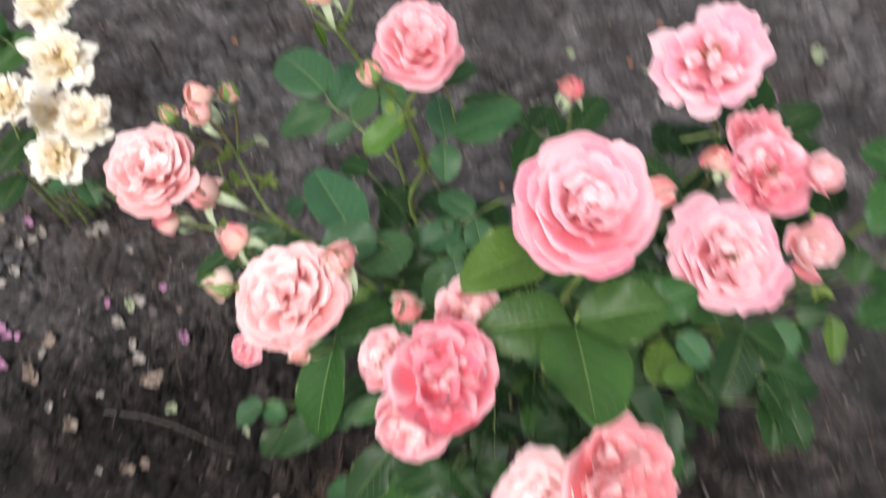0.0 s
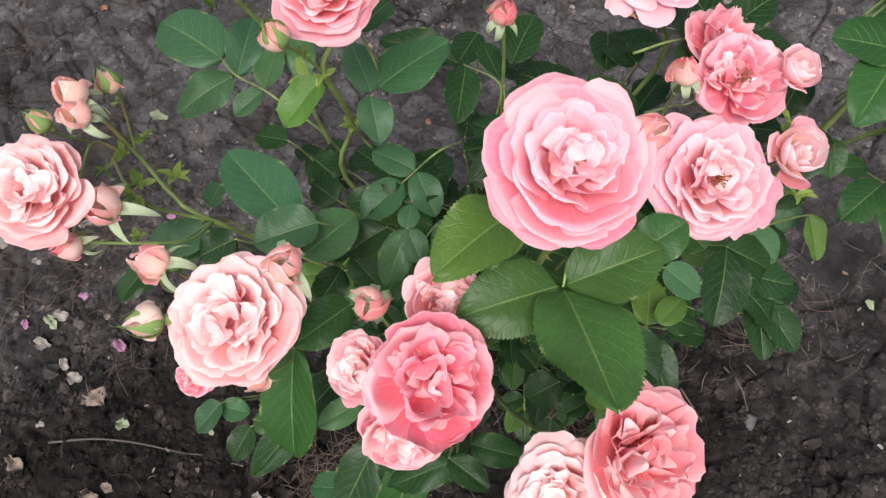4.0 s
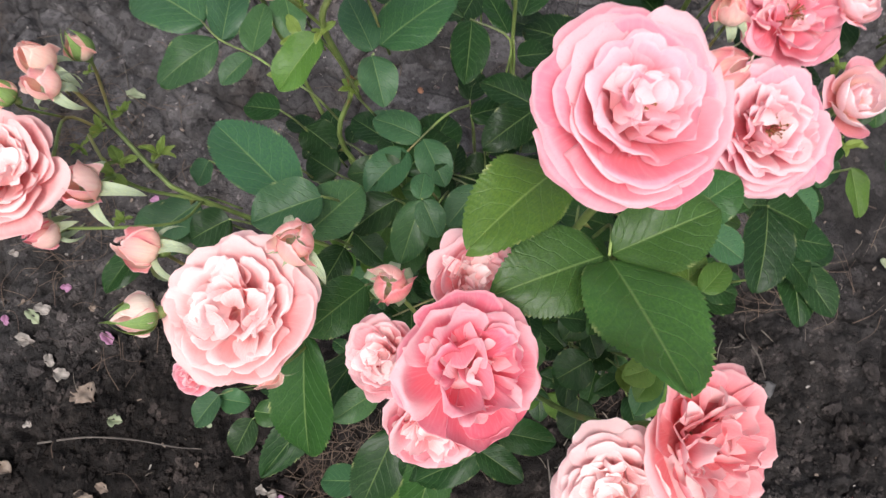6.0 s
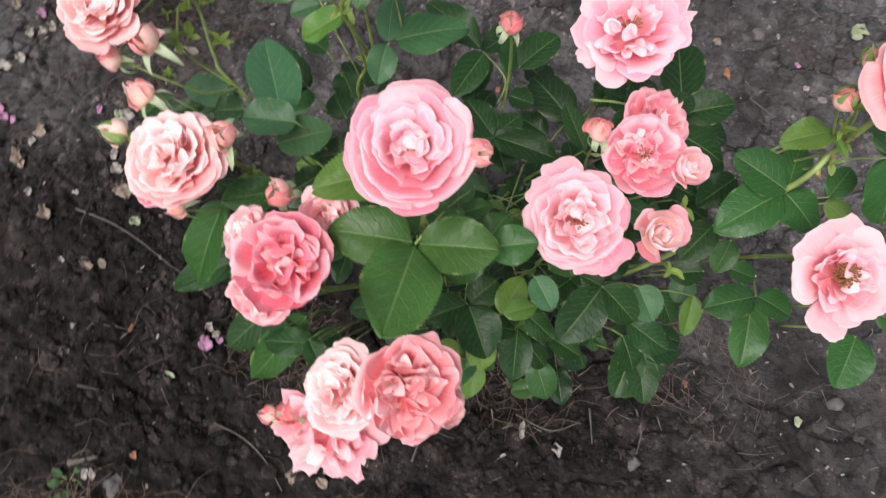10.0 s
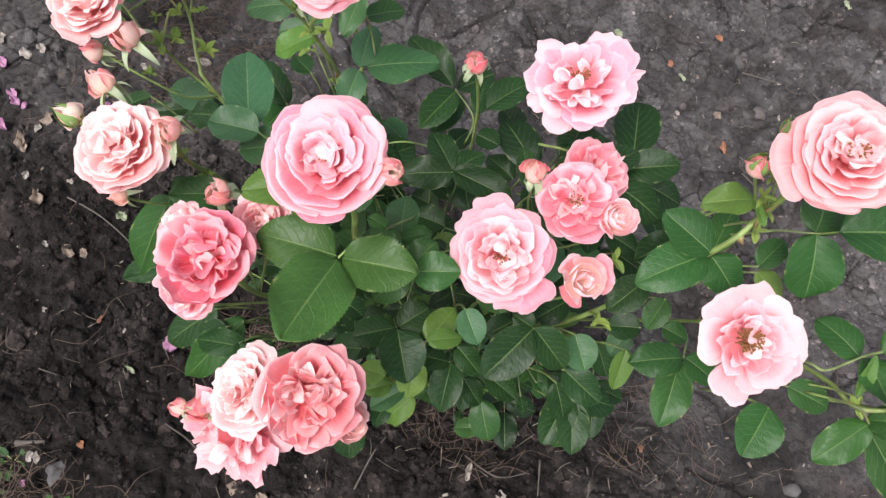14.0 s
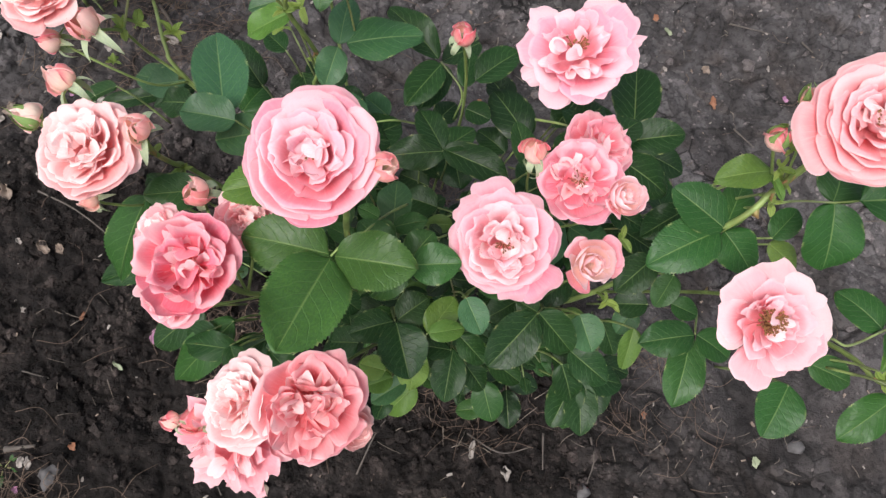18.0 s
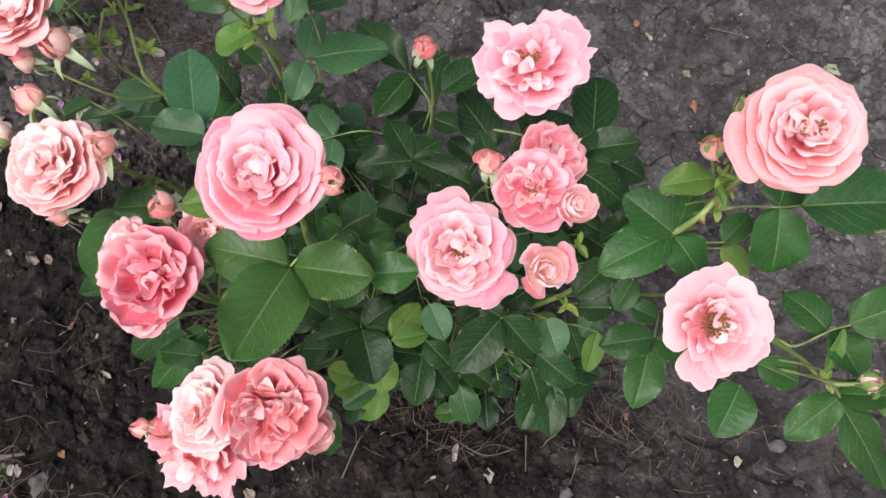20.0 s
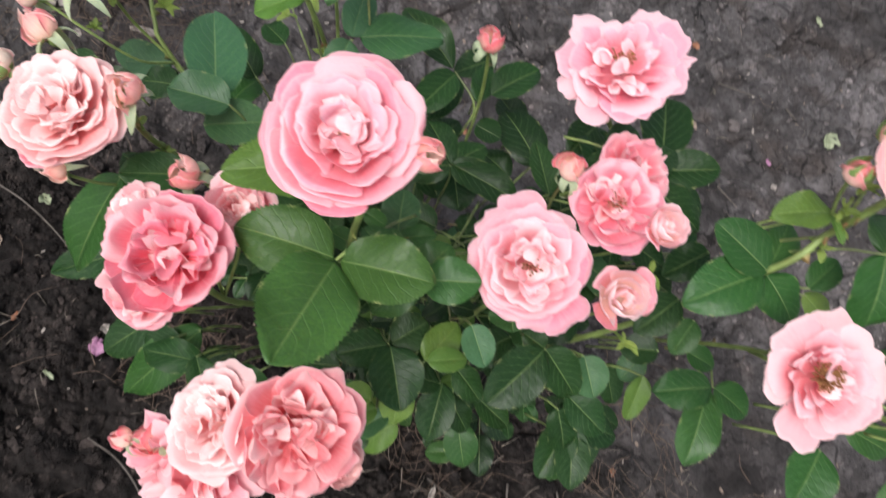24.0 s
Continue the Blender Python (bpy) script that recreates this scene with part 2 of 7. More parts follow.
# ---- shapes ----
def mesh_of(name, verts, faces, uvs=None, smooth=True):
    me = bpy.data.meshes.new(name)
    me.from_pydata(verts if isinstance(verts, np.ndarray) else [tuple(p) for p in verts], [], faces)
    if uvs is not None:
        layer = me.uv_layers.new(name="UVMap")
        idx = np.zeros(len(me.loops), dtype=np.int32)
        me.loops.foreach_get("vertex_index", idx)
        layer.data.foreach_set("uv", np.asarray(uvs, dtype=np.float32)[idx].ravel())
    if smooth:
        me.polygons.foreach_set("use_smooth", [True] * len(me.polygons))
    me.update()
    return me


def part(name, me, material, parent, color=None, label="", m=None):
    ob = new(name, me)
    if not me.materials:
        me.materials.append(material)
    ob.parent = parent
    if parent.type == "EMPTY":
        ob.matrix_parent_inverse = Matrix.Translation(-parent.location)
    if m is not None:
        ob.matrix_basis = m
    if color is not None:
        ob.color = (*color, 1.0)
    return tagged(ob, label) if label else ob


def grid_faces(nu, nv):
    return [(j * nu + i, j * nu + i + 1, (j + 1) * nu + i + 1, (j + 1) * nu + i) for j in range(nv - 1) for i in range(nu - 1)]


def smooth_path(points, per=5):
    p = [Vector(q) for q in points]
    if len(p) < 3:
        return [p[0].lerp(p[-1], i / per) for i in range(per + 1)]
    q = [p[0] * 2 - p[1], *p, p[-1] * 2 - p[-2]]
    out = []
    for i in range(1, len(q) - 2):
        for k in range(per):
            s = k / per
            out.append(0.5 * (2 * q[i] + (q[i + 1] - q[i - 1]) * s + (2 * q[i - 1] - 5 * q[i] + 4 * q[i + 1] - q[i + 2]) * s * s + (3 * q[i] - q[i - 1] - 3 * q[i + 1] + q[i + 2]) * s**3))
    return out + [p[-1]]


def tube(points, r0, r1, sides=7, knobs=0.0, rng=random):
    """Vertices and faces of a tapered rod along points."""
    path = smooth_path(points)
    verts, faces, n = [], [], len(path)
    side = Vector((0.31, 0.77, 0.55))
    for i, p in enumerate(path):
        d = (path[min(i + 1, n - 1)] - path[max(i - 1, 0)]).normalized()
        side = (side - d * side.dot(d)).normalized()
        up = d.cross(side)
        r = (r0 + (r1 - r0) * i / (n - 1)) * (1 + knobs * rng.uniform(-1, 1))
        for k in range(sides):
            a = 2 * math.pi * k / sides
            verts.append(p + (side * math.cos(a) + up * math.sin(a)) * r)
    for i in range(n - 1):
        for k in range(sides):
            k2 = (k + 1) % sides
            faces.append((i * sides + k, i * sides + k2, (i + 1) * sides + k2, (i + 1) * sides + k))
    faces += [tuple(range(sides))[::-1], tuple(range((n - 1) * sides, n * sides))]
    return verts, faces


def axes_matrix(loc, z_axis, spin=0.0, scale=1.0):
    return Matrix.Translation(loc) @ Vector(z_axis).to_track_quat("Z", "Y").to_matrix().to_4x4() @ pose(0, 0, 0, 0, 0, spin) @ Matrix.Scale(scale, 4)


# ---- flowers ----
def petal_mesh(ctrl, wide, rng, amp=0.05, roll=0.05, notch=0.03, twist=0.06, turn=0.0, lean=0.0, belly=0.04, point=2.4, reflex=0.0, tip=0.0, crease=0.0, nu=19, nv=17):
    """One petal: the curve ctrl (four points of radius and height) swept through an angle, with a rounded rim that rolls out and ripples; tip draws the rim to a point, crease folds the petal along its middle."""
    U, V = np.meshgrid(np.sin(np.linspace(-1.5708, 1.5708, nu)), 1 - (1 - np.linspace(0, 1, nv)) ** 1.4)
    p1, p2, p3, p4 = (rng.uniform(0, 6.28) for _ in range(4))
    side = rng.uniform(-0.3, 0.3)
    rise = np.clip(V / 0.5, 0, 1)
    g = 0.3 + 0.7 * rise * rise * (3 - 2 * rise)
    lobe = 0.42 + 0.58 * np.clip(1 - np.abs(U) ** point, 0, 1) ** (1 / point)
    mid = np.exp(-(((U - side) / 0.2) ** 2))
    t = V * lobe * (1 - notch * mid + 0.022 * np.sin(5 * U + p1) + 0.014 * np.sin(11 * U + p2))
    t = t * (1 + 0.6 * tip * mid)
    edge = np.clip((V - 0.66) / 0.34, 0, 1) ** 2
    phi = 1.5 * np.arcsin(U)
    c = np.array(ctrl)
    b = [(1 - t) ** 3, 3 * t * (1 - t) ** 2, 3 * t * t * (1 - t), t**3]
    r = sum(b[i] * c[i, 0] for i in range(4))
    z = sum(b[i] * c[i, 1] for i in range(4))
    a = wide * (U + 0.12 * side * V) * g
    wave = 0.7 * np.sin(2.3 * phi + p3) + 0.5 * np.sin(4.6 * phi + p4)
    swell = 0.7 * np.sin(2.1 * phi + p2) + 0.5 * np.sin(5.1 * phi + p1)
    r = r + roll * edge + amp * 0.7 * edge * wave + twist * U * t + belly * (1 - U * U) * np.sin(np.pi * V) + amp * 0.5 * V * np.sin(3.3 * U + p1)
    z = z - roll * 0.7 * edge + amp * edge * swell * 0.7 + amp * 0.35 * V * np.sin(2.4 * U + p2 + 2 * V)
    frill = amp * 0.35 * edge * (np.sin(7.3 * phi + p4) + 0.6 * np.sin(12.1 * phi + p2))
    r, z = r + 0.5 * frill, z + frill
    z = z + crease * V * (np.abs(U - side) - 0.4) + crease * 0.25 * V * np.abs(np.sin(2.7 * U + p3))
    turned = reflex * np.clip((V - 0.45) / 0.55, 0, 1) ** 1.5 * np.abs(U) ** 1.8
    r, z = r + turned, z - turned * 0.8
    x, y = r * np.cos(a), r * np.sin(a)
    cl, sl, zc = math.cos(lean), math.sin(lean), c[0, 1]
    x, z = x * cl + (z - zc) * sl, zc - x * sl + (z - zc) * cl
    ct, st = math.cos(turn), math.sin(turn)
    verts = np.stack([x * ct - y * st, x * st + y * ct, z], -1).reshape(-1, 3)
    uvs = np.stack([U * 0.5 + 0.5, V], -1).reshape(-1, 2)
    return mesh_of("petal", verts, grid_faces(nu, nv), uvs)


def tongue_mesh(rng, length, width, lean, turn, out, base, face, fold=0.0):
    """A small petal of the heart: a rounded, hollow tongue that stands at radius out in direction turn, leans over towards face and curls at its rim; fold bends it sharply along its middle."""
    nu, nv = 13, 12
    U, V = np.meshgrid(np.sin(np.linspace(-1.5708, 1.5708, nu)), 1 - (1 - np.linspace(0, 1, nv)) ** 1.3)
    hollow, p1, p2 = rng.choice((-1, 1, 1)) * rng.uniform(0.15, 0.75), rng.uniform(0, 6.28), rng.uniform(0, 6.28)
    full = 2.3 - abs(fold)
    lobe = 0.45 + 0.55 * np.clip(1 - np.abs(U) ** full, 0, 1) ** (1.15 / full)
    t = V * lobe * (1 - rng.uniform(0, 0.12) * np.exp(-(((U - 0.2) / 0.2) ** 2)) + 0.03 * np.sin(5 * U + p1))
    half = 0.5 * width * (0.4 + 0.6 * np.sin(1.75 * np.clip(V, 0, 0.9)))
    x = U * half + 0.04 * width * np.sin(4 * V + p1)
    bow = rng.uniform(-0.1, 0.35) * length
    y = (U * U - 0.4) * half * hollow - bow * t * t + 0.1 * width * V * V * np.sin(3.1 * U + p2) + fold * half * (np.abs(U - 0.2) - 0.4)
    z = length * t
    cl, sl = math.cos(lean), math.sin(lean)
    y, z = y * cl - z * sl, y * sl + z * cl
    ct, st = math.cos(face + 1.5708), math.sin(face + 1.5708)
    verts = np.stack([x * ct - y * st + out * math.cos(turn), x * st + y * ct + out * math.sin(turn), z + base], -1).reshape(-1, 3)
    return mesh_of("petal", verts, grid_faces(nu, nv), np.stack([U * 0.5 + 0.5, 0.2 + 0.8 * V], -1).reshape(-1, 2))


HEARTS = {
    # tongues in the heart: how many, reach of their feet, length, width, how far they lean
    "dome": (13, 0.28, (0.26, 0.4), (0.26, 0.42), (0.3, 1.0)), "full": (19, 0.44, (0.26, 0.42), (0.24, 0.42), (0.3, 1.05)),
    "cup": (14, 0.42, (0.34, 0.52), (0.3, 0.5), (0.4, 1.1)), "open": (8, 0.36, (0.24, 0.4), (0.16, 0.3), (0.4, 1.1)),
    "folded": (18, 0.5, (0.38, 0.6), (0.3, 0.5), (0.25, 0.85)),
    "goblet": (4, 0.12, (0.3, 0.42), (0.24, 0.34), (0.1, 0.4)), "ruffle": (12, 0.4, (0.3, 0.45), (0.2, 0.36), (0.4, 1.1)),
}


def sepal_mesh(length, width, droop, rng):
    nv = 9
    verts, uvs = [], []
    bend = rng.uniform(-0.25, 0.25)
    for j in range(nv):
        t = j / (nv - 1)
        w = width * (0.75 + 0.5 * t) * (1 - t) ** 0.8 + 0.004 * length
        ang = 0.5 - droop * t
        x, z = length * t * math.cos(ang), length * t * math.sin(ang) * 0.8
        for u in (-1, 0, 1):
            verts.append((x, u * w + bend * length * t * t, z + abs(u) * w * 0.5))
            uvs.append((u * 0.5 + 0.5, t))
    return mesh_of("sepal", verts, grid_faces(3, nv), uvs)


def hip_mesh(r, h):
    nu, verts, faces = 10, [], []
    prof = ((0.22, -1.0), (0.55, -0.85), (0.9, -0.5), (1.0, -0.2), (0.85, 0.05), (0.3, 0.15))
    for q, z in prof:
        verts += [(r * q * math.cos(6.2832 * k / nu), r * q * math.sin(6.2832 * k / nu), h * z) for k in range(nu)]
    for j in range(len(prof) - 1):
        faces += [(j * nu + k, j * nu + (k + 1) % nu, (j + 1) * nu + (k + 1) % nu, (j + 1) * nu + k) for k in range(nu)]
    return mesh_of("hip", verts, faces + [tuple(range(nu))[::-1], tuple(range(len(verts) - nu, len(verts)))])


def stamen_mesh(rng, count, reach):
    verts, faces = [], []
    for _ in range(count):
        a, s = rng.uniform(0, 6.28), rng.uniform(0.15, 1.0)
        d = Vector((math.cos(a) * s, math.sin(a) * s, rng.uniform(0.7, 1.1))) * reach
        b = Vector((math.cos(a), math.sin(a), 0)) * 0.04
        v, f = tube([b, b + d * 0.55 + Vector((0, 0, 0.02)), b + d], 0.008, 0.007, 4)
        o = len(verts)
        verts += v
        faces += [tuple(i + o for i in q) for q in f]
        e, w = b + d, rng.uniform(0.018, 0.03)
        o = len(verts)
        verts += [e + Vector(q) * w for q in ((1, 0, 0), (0, 1, 0), (-1, 0, 0), (0, -1, 0), (0, 0, 0.8), (0, 0, -0.8))]
        faces += [(o, o + 1, o + 4), (o + 1, o + 2, o + 4), (o + 2, o + 3, o + 4), (o + 3, o, o + 4), (o + 1, o, o + 5), (o + 2, o + 1, o + 5), (o + 3, o + 2, o + 5), (o, o + 3, o + 5)]
    return mesh_of("stamen_tuft", verts, faces)


def ring(count, R, top, rise=0.75, droop=0.04, wide=0.8, amp=0.05, deep=0.5, roll=0.05, stray=0.06, tip=0.0, crease=0.0):
    """A ring of petals: how many, radius and height of their rim, share of the radius at which they have risen, droop of the rim,
    half angle, waviness, share of the outer colour, roll of the rim, how far they stray from order, and how pointed and creased they are."""
    return count, R, top, rise, droop, wide, amp, deep, roll, stray, tip, crease


STYLES = {
    # rosette whose broad smooth petals lie over one another like tiles round a small ruffled heart
    "dome": [ring(6, 0.97, -0.36, 0.82, 0.12, 0.68, 0.04, 1.0, 0.03, 0.08), ring(5, 0.93, -0.24, 0.82, 0.07, 0.78, 0.035, 0.9, 0.03), ring(5, 0.86, -0.12, 0.8, 0.04, 0.8, 0.035, 0.75, 0.035), ring(5, 0.76, -0.02, 0.76, 0.03, 0.78, 0.04, 0.6, 0.04, 0.08), ring(4, 0.63, 0.06, 0.74, 0.01, 0.86, 0.045, 0.4, 0.05, 0.1, 0.04), ring(4, 0.49, 0.11, 0.74, 0.0, 0.82, 0.06, 0.25, 0.05, 0.14, 0.05), ring(3, 0.35, 0.14, 0.76, 0.0, 0.95, 0.07, 0.2, 0.05, 0.2)],
    # very full flower, crowded with small crumpled petals
    "full": [ring(5, 0.97, -0.4, 0.8, 0.12, 0.72, 0.05, 1.0, 0.04, 0.1, 0.03), ring(6, 0.94, -0.26, 0.8, 0.07, 0.72, 0.045, 0.9, 0.03, 0.07, 0.04), ring(6, 0.87, -0.14, 0.78, 0.03, 0.7, 0.05, 0.75, 0.03, 0.1, 0.06), ring(6, 0.76, -0.05, 0.76, 0.0, 0.68, 0.05, 0.5, 0.03, 0.14, 0.08, 0.06), ring(6, 0.62, 0.02, 0.74, -0.01, 0.64, 0.06, 0.3, 0.03, 0.2, 0.08, 0.08), ring(5, 0.46, 0.06, 0.72, -0.01, 0.66, 0.07, 0.2, 0.03, 0.3, 0.06, 0.1)],
    # deep flower with tall, folded, pointed petals
    "cup": [ring(5, 0.97, -0.3, 0.82, 0.06, 0.8, 0.05, 1.0, 0.06, 0.1, 0.08, 0.05), ring(5, 0.93, -0.1, 0.86, 0.02, 0.84, 0.05, 0.95, 0.06, 0.1, 0.16, 0.12), ring(4, 0.82, 0.03, 0.88, -0.01, 0.84, 0.05, 0.85, 0.05, 0.14, 0.22, 0.24), ring(4, 0.66, 0.1, 0.88, -0.03, 0.8, 0.06, 0.7, 0.05, 0.2, 0.22, 0.3), ring(3, 0.48, 0.1, 0.84, -0.03, 0.84, 0.08, 0.5, 0.05, 0.28, 0.16, 0.3), ring(2, 0.28, 0.04, 0.8, 0.0, 0.9, 0.08, 0.45, 0.05, 0.3)],
    # deep flower filled with standing petals folded this way and that, deep within and pale on their backs
    "folded": [ring(5, 0.98, -0.28, 0.84, 0.06, 0.8, 0.05, 1.0, 0.06, 0.1, 0.1, 0.06), ring(5, 0.95, -0.08, 0.88, 0.0, 0.78, 0.06, 0.9, 0.06, 0.14, 0.18, 0.2), ring(5, 0.8, 0.02, 0.9, -0.02, 0.62, 0.08, 0.85, 0.08, 0.3, 0.22, 0.38), ring(4, 0.62, 0.06, 0.9, -0.02, 0.56, 0.1, 0.8, 0.08, 0.4, 0.22, 0.45)],
    # wide open, loose petals round brown stamens
    "open": [ring(5, 0.88, -0.3, 0.62, 0.03, 0.58, 0.05, 0.8, 0.05, 0.14), ring(6, 0.86, -0.2, 0.66, 0.0, 0.64, 0.05, 0.75, 0.05, 0.14), ring(6, 0.7, -0.1, 0.72, -0.02, 0.6, 0.06, 0.6, 0.05, 0.2, 0.04, 0.05), ring(4, 0.5, -0.04, 0.76, -0.02, 0.5, 0.08, 0.3, 0.05, 0.3, 0.05, 0.08)],
    # many loose ruffled petals, nearly flat
    "ruffle": [ring(6, 0.97, -0.34, 0.6, 0.05, 0.46, 0.07, 0.9, 0.04, 0.14), ring(6, 0.86, -0.22, 0.64, 0.02, 0.46, 0.07, 0.8, 0.05, 0.18), ring(6, 0.7, -0.12, 0.68, 0.0, 0.46, 0.08, 0.6, 0.05, 0.22), ring(5, 0.52, -0.04, 0.7, -0.02, 0.46, 0.09, 0.3, 0.05, 0.3)],
    # half opened small flower, a goblet
    "goblet": [ring(3, 0.98, 0.0, 0.86, 0.06, 0.62, 0.05, 1.0, 0.08, 0.14), ring(3, 0.74, 0.22, 1.06, -0.02, 0.95, 0.04, 0.35, 0.05, 0.06), ring(3, 0.58, 0.3, 1.14, -0.04, 1.0, 0.04, 0.2, 0.04, 0.06), ring(3, 0.42, 0.34, 1.2, -0.04, 1.05, 0.04, 0.15, 0.03, 0.08), ring(3, 0.26, 0.36, 1.2, -0.02, 1.05, 0.05, 0.3, 0.02, 0.1)],
}


def level_axes(loc, axis, spin, scale):
    """A frame whose z is the axis and whose x lies along the world's x, then turned by spin."""
    z = Vector(axis).normalized()
    x = (Vector((1, 0, 0)) - z * z.x).normalized()
    y = z.cross(x)
    m = Matrix(((x[0], y[0], z[0], loc[0]), (x[1], y[1], z[1], loc[1]), (x[2], y[2], z[2], loc[2]), (0, 0, 0, 1)))
    return m @ pose(0, 0, 0, 0, 0, spin) @ Matrix.Scale(scale, 4)


def rose(plant, loc, axis, radius, style, outer, inner, seed, label="", spin=0.0, squash=1.0, stamens=0, lobes=(), bias=0.08, heart=(0.0, 0.0), tongues=None, petals=PETAL):
    """A flower of a plant: its hip, with every petal and sepal under it. loc: the middle of the rim's plane. lobes: outermost petals
    as angle, reach, half angle and height, which take the place of the first ring. bias: how far petals on one side lie flatter than
    on the other; heart: the shift of the middle."""
    rng = random.Random(seed)
    m = level_axes(loc, axis, spin, radius) @ Matrix.Diagonal((1, squash, 1, 1))
    bloom = part("bloom", hip_mesh(0.12, 0.22), STEM, plant, (0.13, 0.20, 0.07), label, m @ Matrix.Translation((0, 0, -0.49)))
    lift = Matrix.Translation((0, 0, 0.49))
    inside = Matrix.Translation((heart[0] * 0.7, heart[1] * 0.7, 0.49))
    start = rng.uniform(0, 6.28)

    def petal(turn, R, top, rise, droop, wide, amp, deep, roll, stray, tip, crease, place):
        flat = rise - bias * math.sin(turn)
        s = rng.uniform(0.95 - stray * 0.7, 1.05)
        up = top * (0.75 if top < 0 else 1.0) + rng.uniform(-0.025, 0.045)
        c = [(0.004, -0.42), (R * s * flat, -0.4), (R * s * flat * 1.02, up + 0.05), (R * s, up - droop)]
        me = petal_mesh(c, wide * rng.uniform(0.9, 1.1), rng, amp, roll * rng.uniform(-0.5, 1.3), rng.uniform(0.0, 0.06), rng.uniform(0.02, 0.08), turn, rng.uniform(-1, 0.7) * stray, 0.03, 2.4 - 3.2 * tip, rng.uniform(0.0, 0.07), tip * rng.uniform(0.3, 1.4), crease * rng.uniform(0.3, 1.3))
        part("petal", me, petals, bloom, blend(inner, outer, min(1, max(0, deep + rng.uniform(-0.12, 0.12)))), "", place)

    rings = STYLES[style]
    for k, now in enumerate(rings):
        place = lift.lerp(inside, min(1.0, k / 3))
        after = rings[min(k + 1, len(rings) - 1)]
        if k == 0 and lobes:
            for angle, reach, half, height in lobes:
                petal(radians(angle), reach, height, now[3], now[4], half * 1.22, now[6] * 0.7, *now[7:9], 0.04, *now[10:], place)
            continue
        for i in range(now[0]):
            # petals follow one another in a spiral, each a little further in
            start += 2.39996
            petal(start + rng.uniform(-1, 1) * now[9] * 1.5, *blend(now[1:], after[1:], i / now[0]), place)
    count, reach, lengths, widths, leans = HEARTS[style]
    ajar = 0.17 if style in ("open", "ruffle") else min(0.17, 0.09 + 0.0033 * stamens) if stamens else 0.0
    for i in range(tongues or count):
        out = max(reach * math.sqrt((i + 0.1) / count), ajar)
        L, lean, turn = rng.uniform(*lengths), rng.uniform(*leans), 2.4 * i + rng.uniform(-0.6, 0.6)
        # some lean out, some across, some over the middle
        face = turn + rng.choice((0.0, 0.0, 1.3, -1.3, 2.6) if style != "goblet" else (0.0, 0.4)) + rng.uniform(-0.5, 0.5)
        me = tongue_mesh(rng, L, rng.uniform(*widths), lean, turn, out * 0.9, (0.3 if style == "goblet" else 0.17) - L * math.cos(lean) - 0.2 * out + rng.uniform(-0.04, 0.04), face, rng.choice((-0.7, 0.5, 0.8)) if style == "folded" else 0.0)
        part("petal", me, petals, bloom, blend(blend(blend(inner, (0.96, 0.92, 0.90), 0.6), inner, rng.random()), outer, rng.choice((0.0, 0.0, 0.15, 0.3, 0.8) if style == "folded" else (0.0, 0.0, 0.1, 0.4))), "", inside)
    if style == "open" or stamens:
        n = stamens or 60
        part("stamen_tuft", stamen_mesh(rng, n, min(0.22, 0.12 + 0.002 * n)), STAMEN, bloom, None, "dry brown stamens", inside @ Matrix.Translation((0, 0, -0.16 if style == "open" else -0.1)))
    for i in range(5):
        me = sepal_mesh(rng.uniform(0.4, 0.6), 0.075, rng.uniform(0.5, 1.3), rng)
        part("sepal", me, LEAF, bloom, (0.12, 0.20, 0.09), "", pose(0, 0, -0.02, 0, 0, 72 * i + rng.uniform(-12, 12)))
    return bloom


def bud(plant, loc, axis, length, outer, inner, seed, opened=0.2, sepals=0.9, green=0.0, label=""):
    """A bud: loc is the top of its hip, axis the way it points. opened: how far its tip gapes; green: how far sepals cover it."""
    rng = random.Random(seed)
    m = axes_matrix(loc, axis, rng.uniform(0, 360), length)
    b = part("bud", hip_mesh(0.17, 0.3), STEM, plant, (0.14, 0.22, 0.07), label, m)
    for k in range(5):
        s = 1 - 0.11 * k
        ctrl = ((0.06, 0.0), (0.61 * s, 0.0), (0.61 * s + 0.1 * opened, 0.66 + 0.04 * k), ((0.07 + 0.34 * opened) * s - 0.05 * k, 0.84 + 0.06 * k + rng.uniform(-0.04, 0.04)))
        me = petal_mesh(ctrl, rng.uniform(1.1, 1.4), rng, 0.05 + 0.05 * opened, 0.05 + 0.12 * opened, 0.05, 0.11, 2.2 * k + rng.uniform(-0.3, 0.3), rng.uniform(-0.06, 0.06), 0.03, 1.8, 0.05)
        part("petal", me, BUD_PETAL, b, blend(outer, inner, 0.15 * k))
    for i in range(5):
        L = rng.uniform(0.8, 1.25)
        if green:
            me = petal_mesh(((0.1, 0.0), (0.6, 0.0), (0.56, 0.75), (0.03 + 0.05 * rng.random(), 1.1 + 0.3 * rng.random())), 0.45 + 0.2 * green, rng, 0.008, 0.005, 0.0, 0.03, 1.2566 * i, 0, 0.02, 1.0)
        else:
            me = sepal_mesh(L, 0.24, sepals + 0.2 + rng.uniform(-0.4, 0.6), rng)
        part("sepal", me, LEAF, b, (0.15, 0.24, 0.085) if green else (0.30, 0.36, 0.27), "", None if green else pose(0, 0, 0, 0, 0, 72 * i + rng.uniform(-15, 15)))
    return b


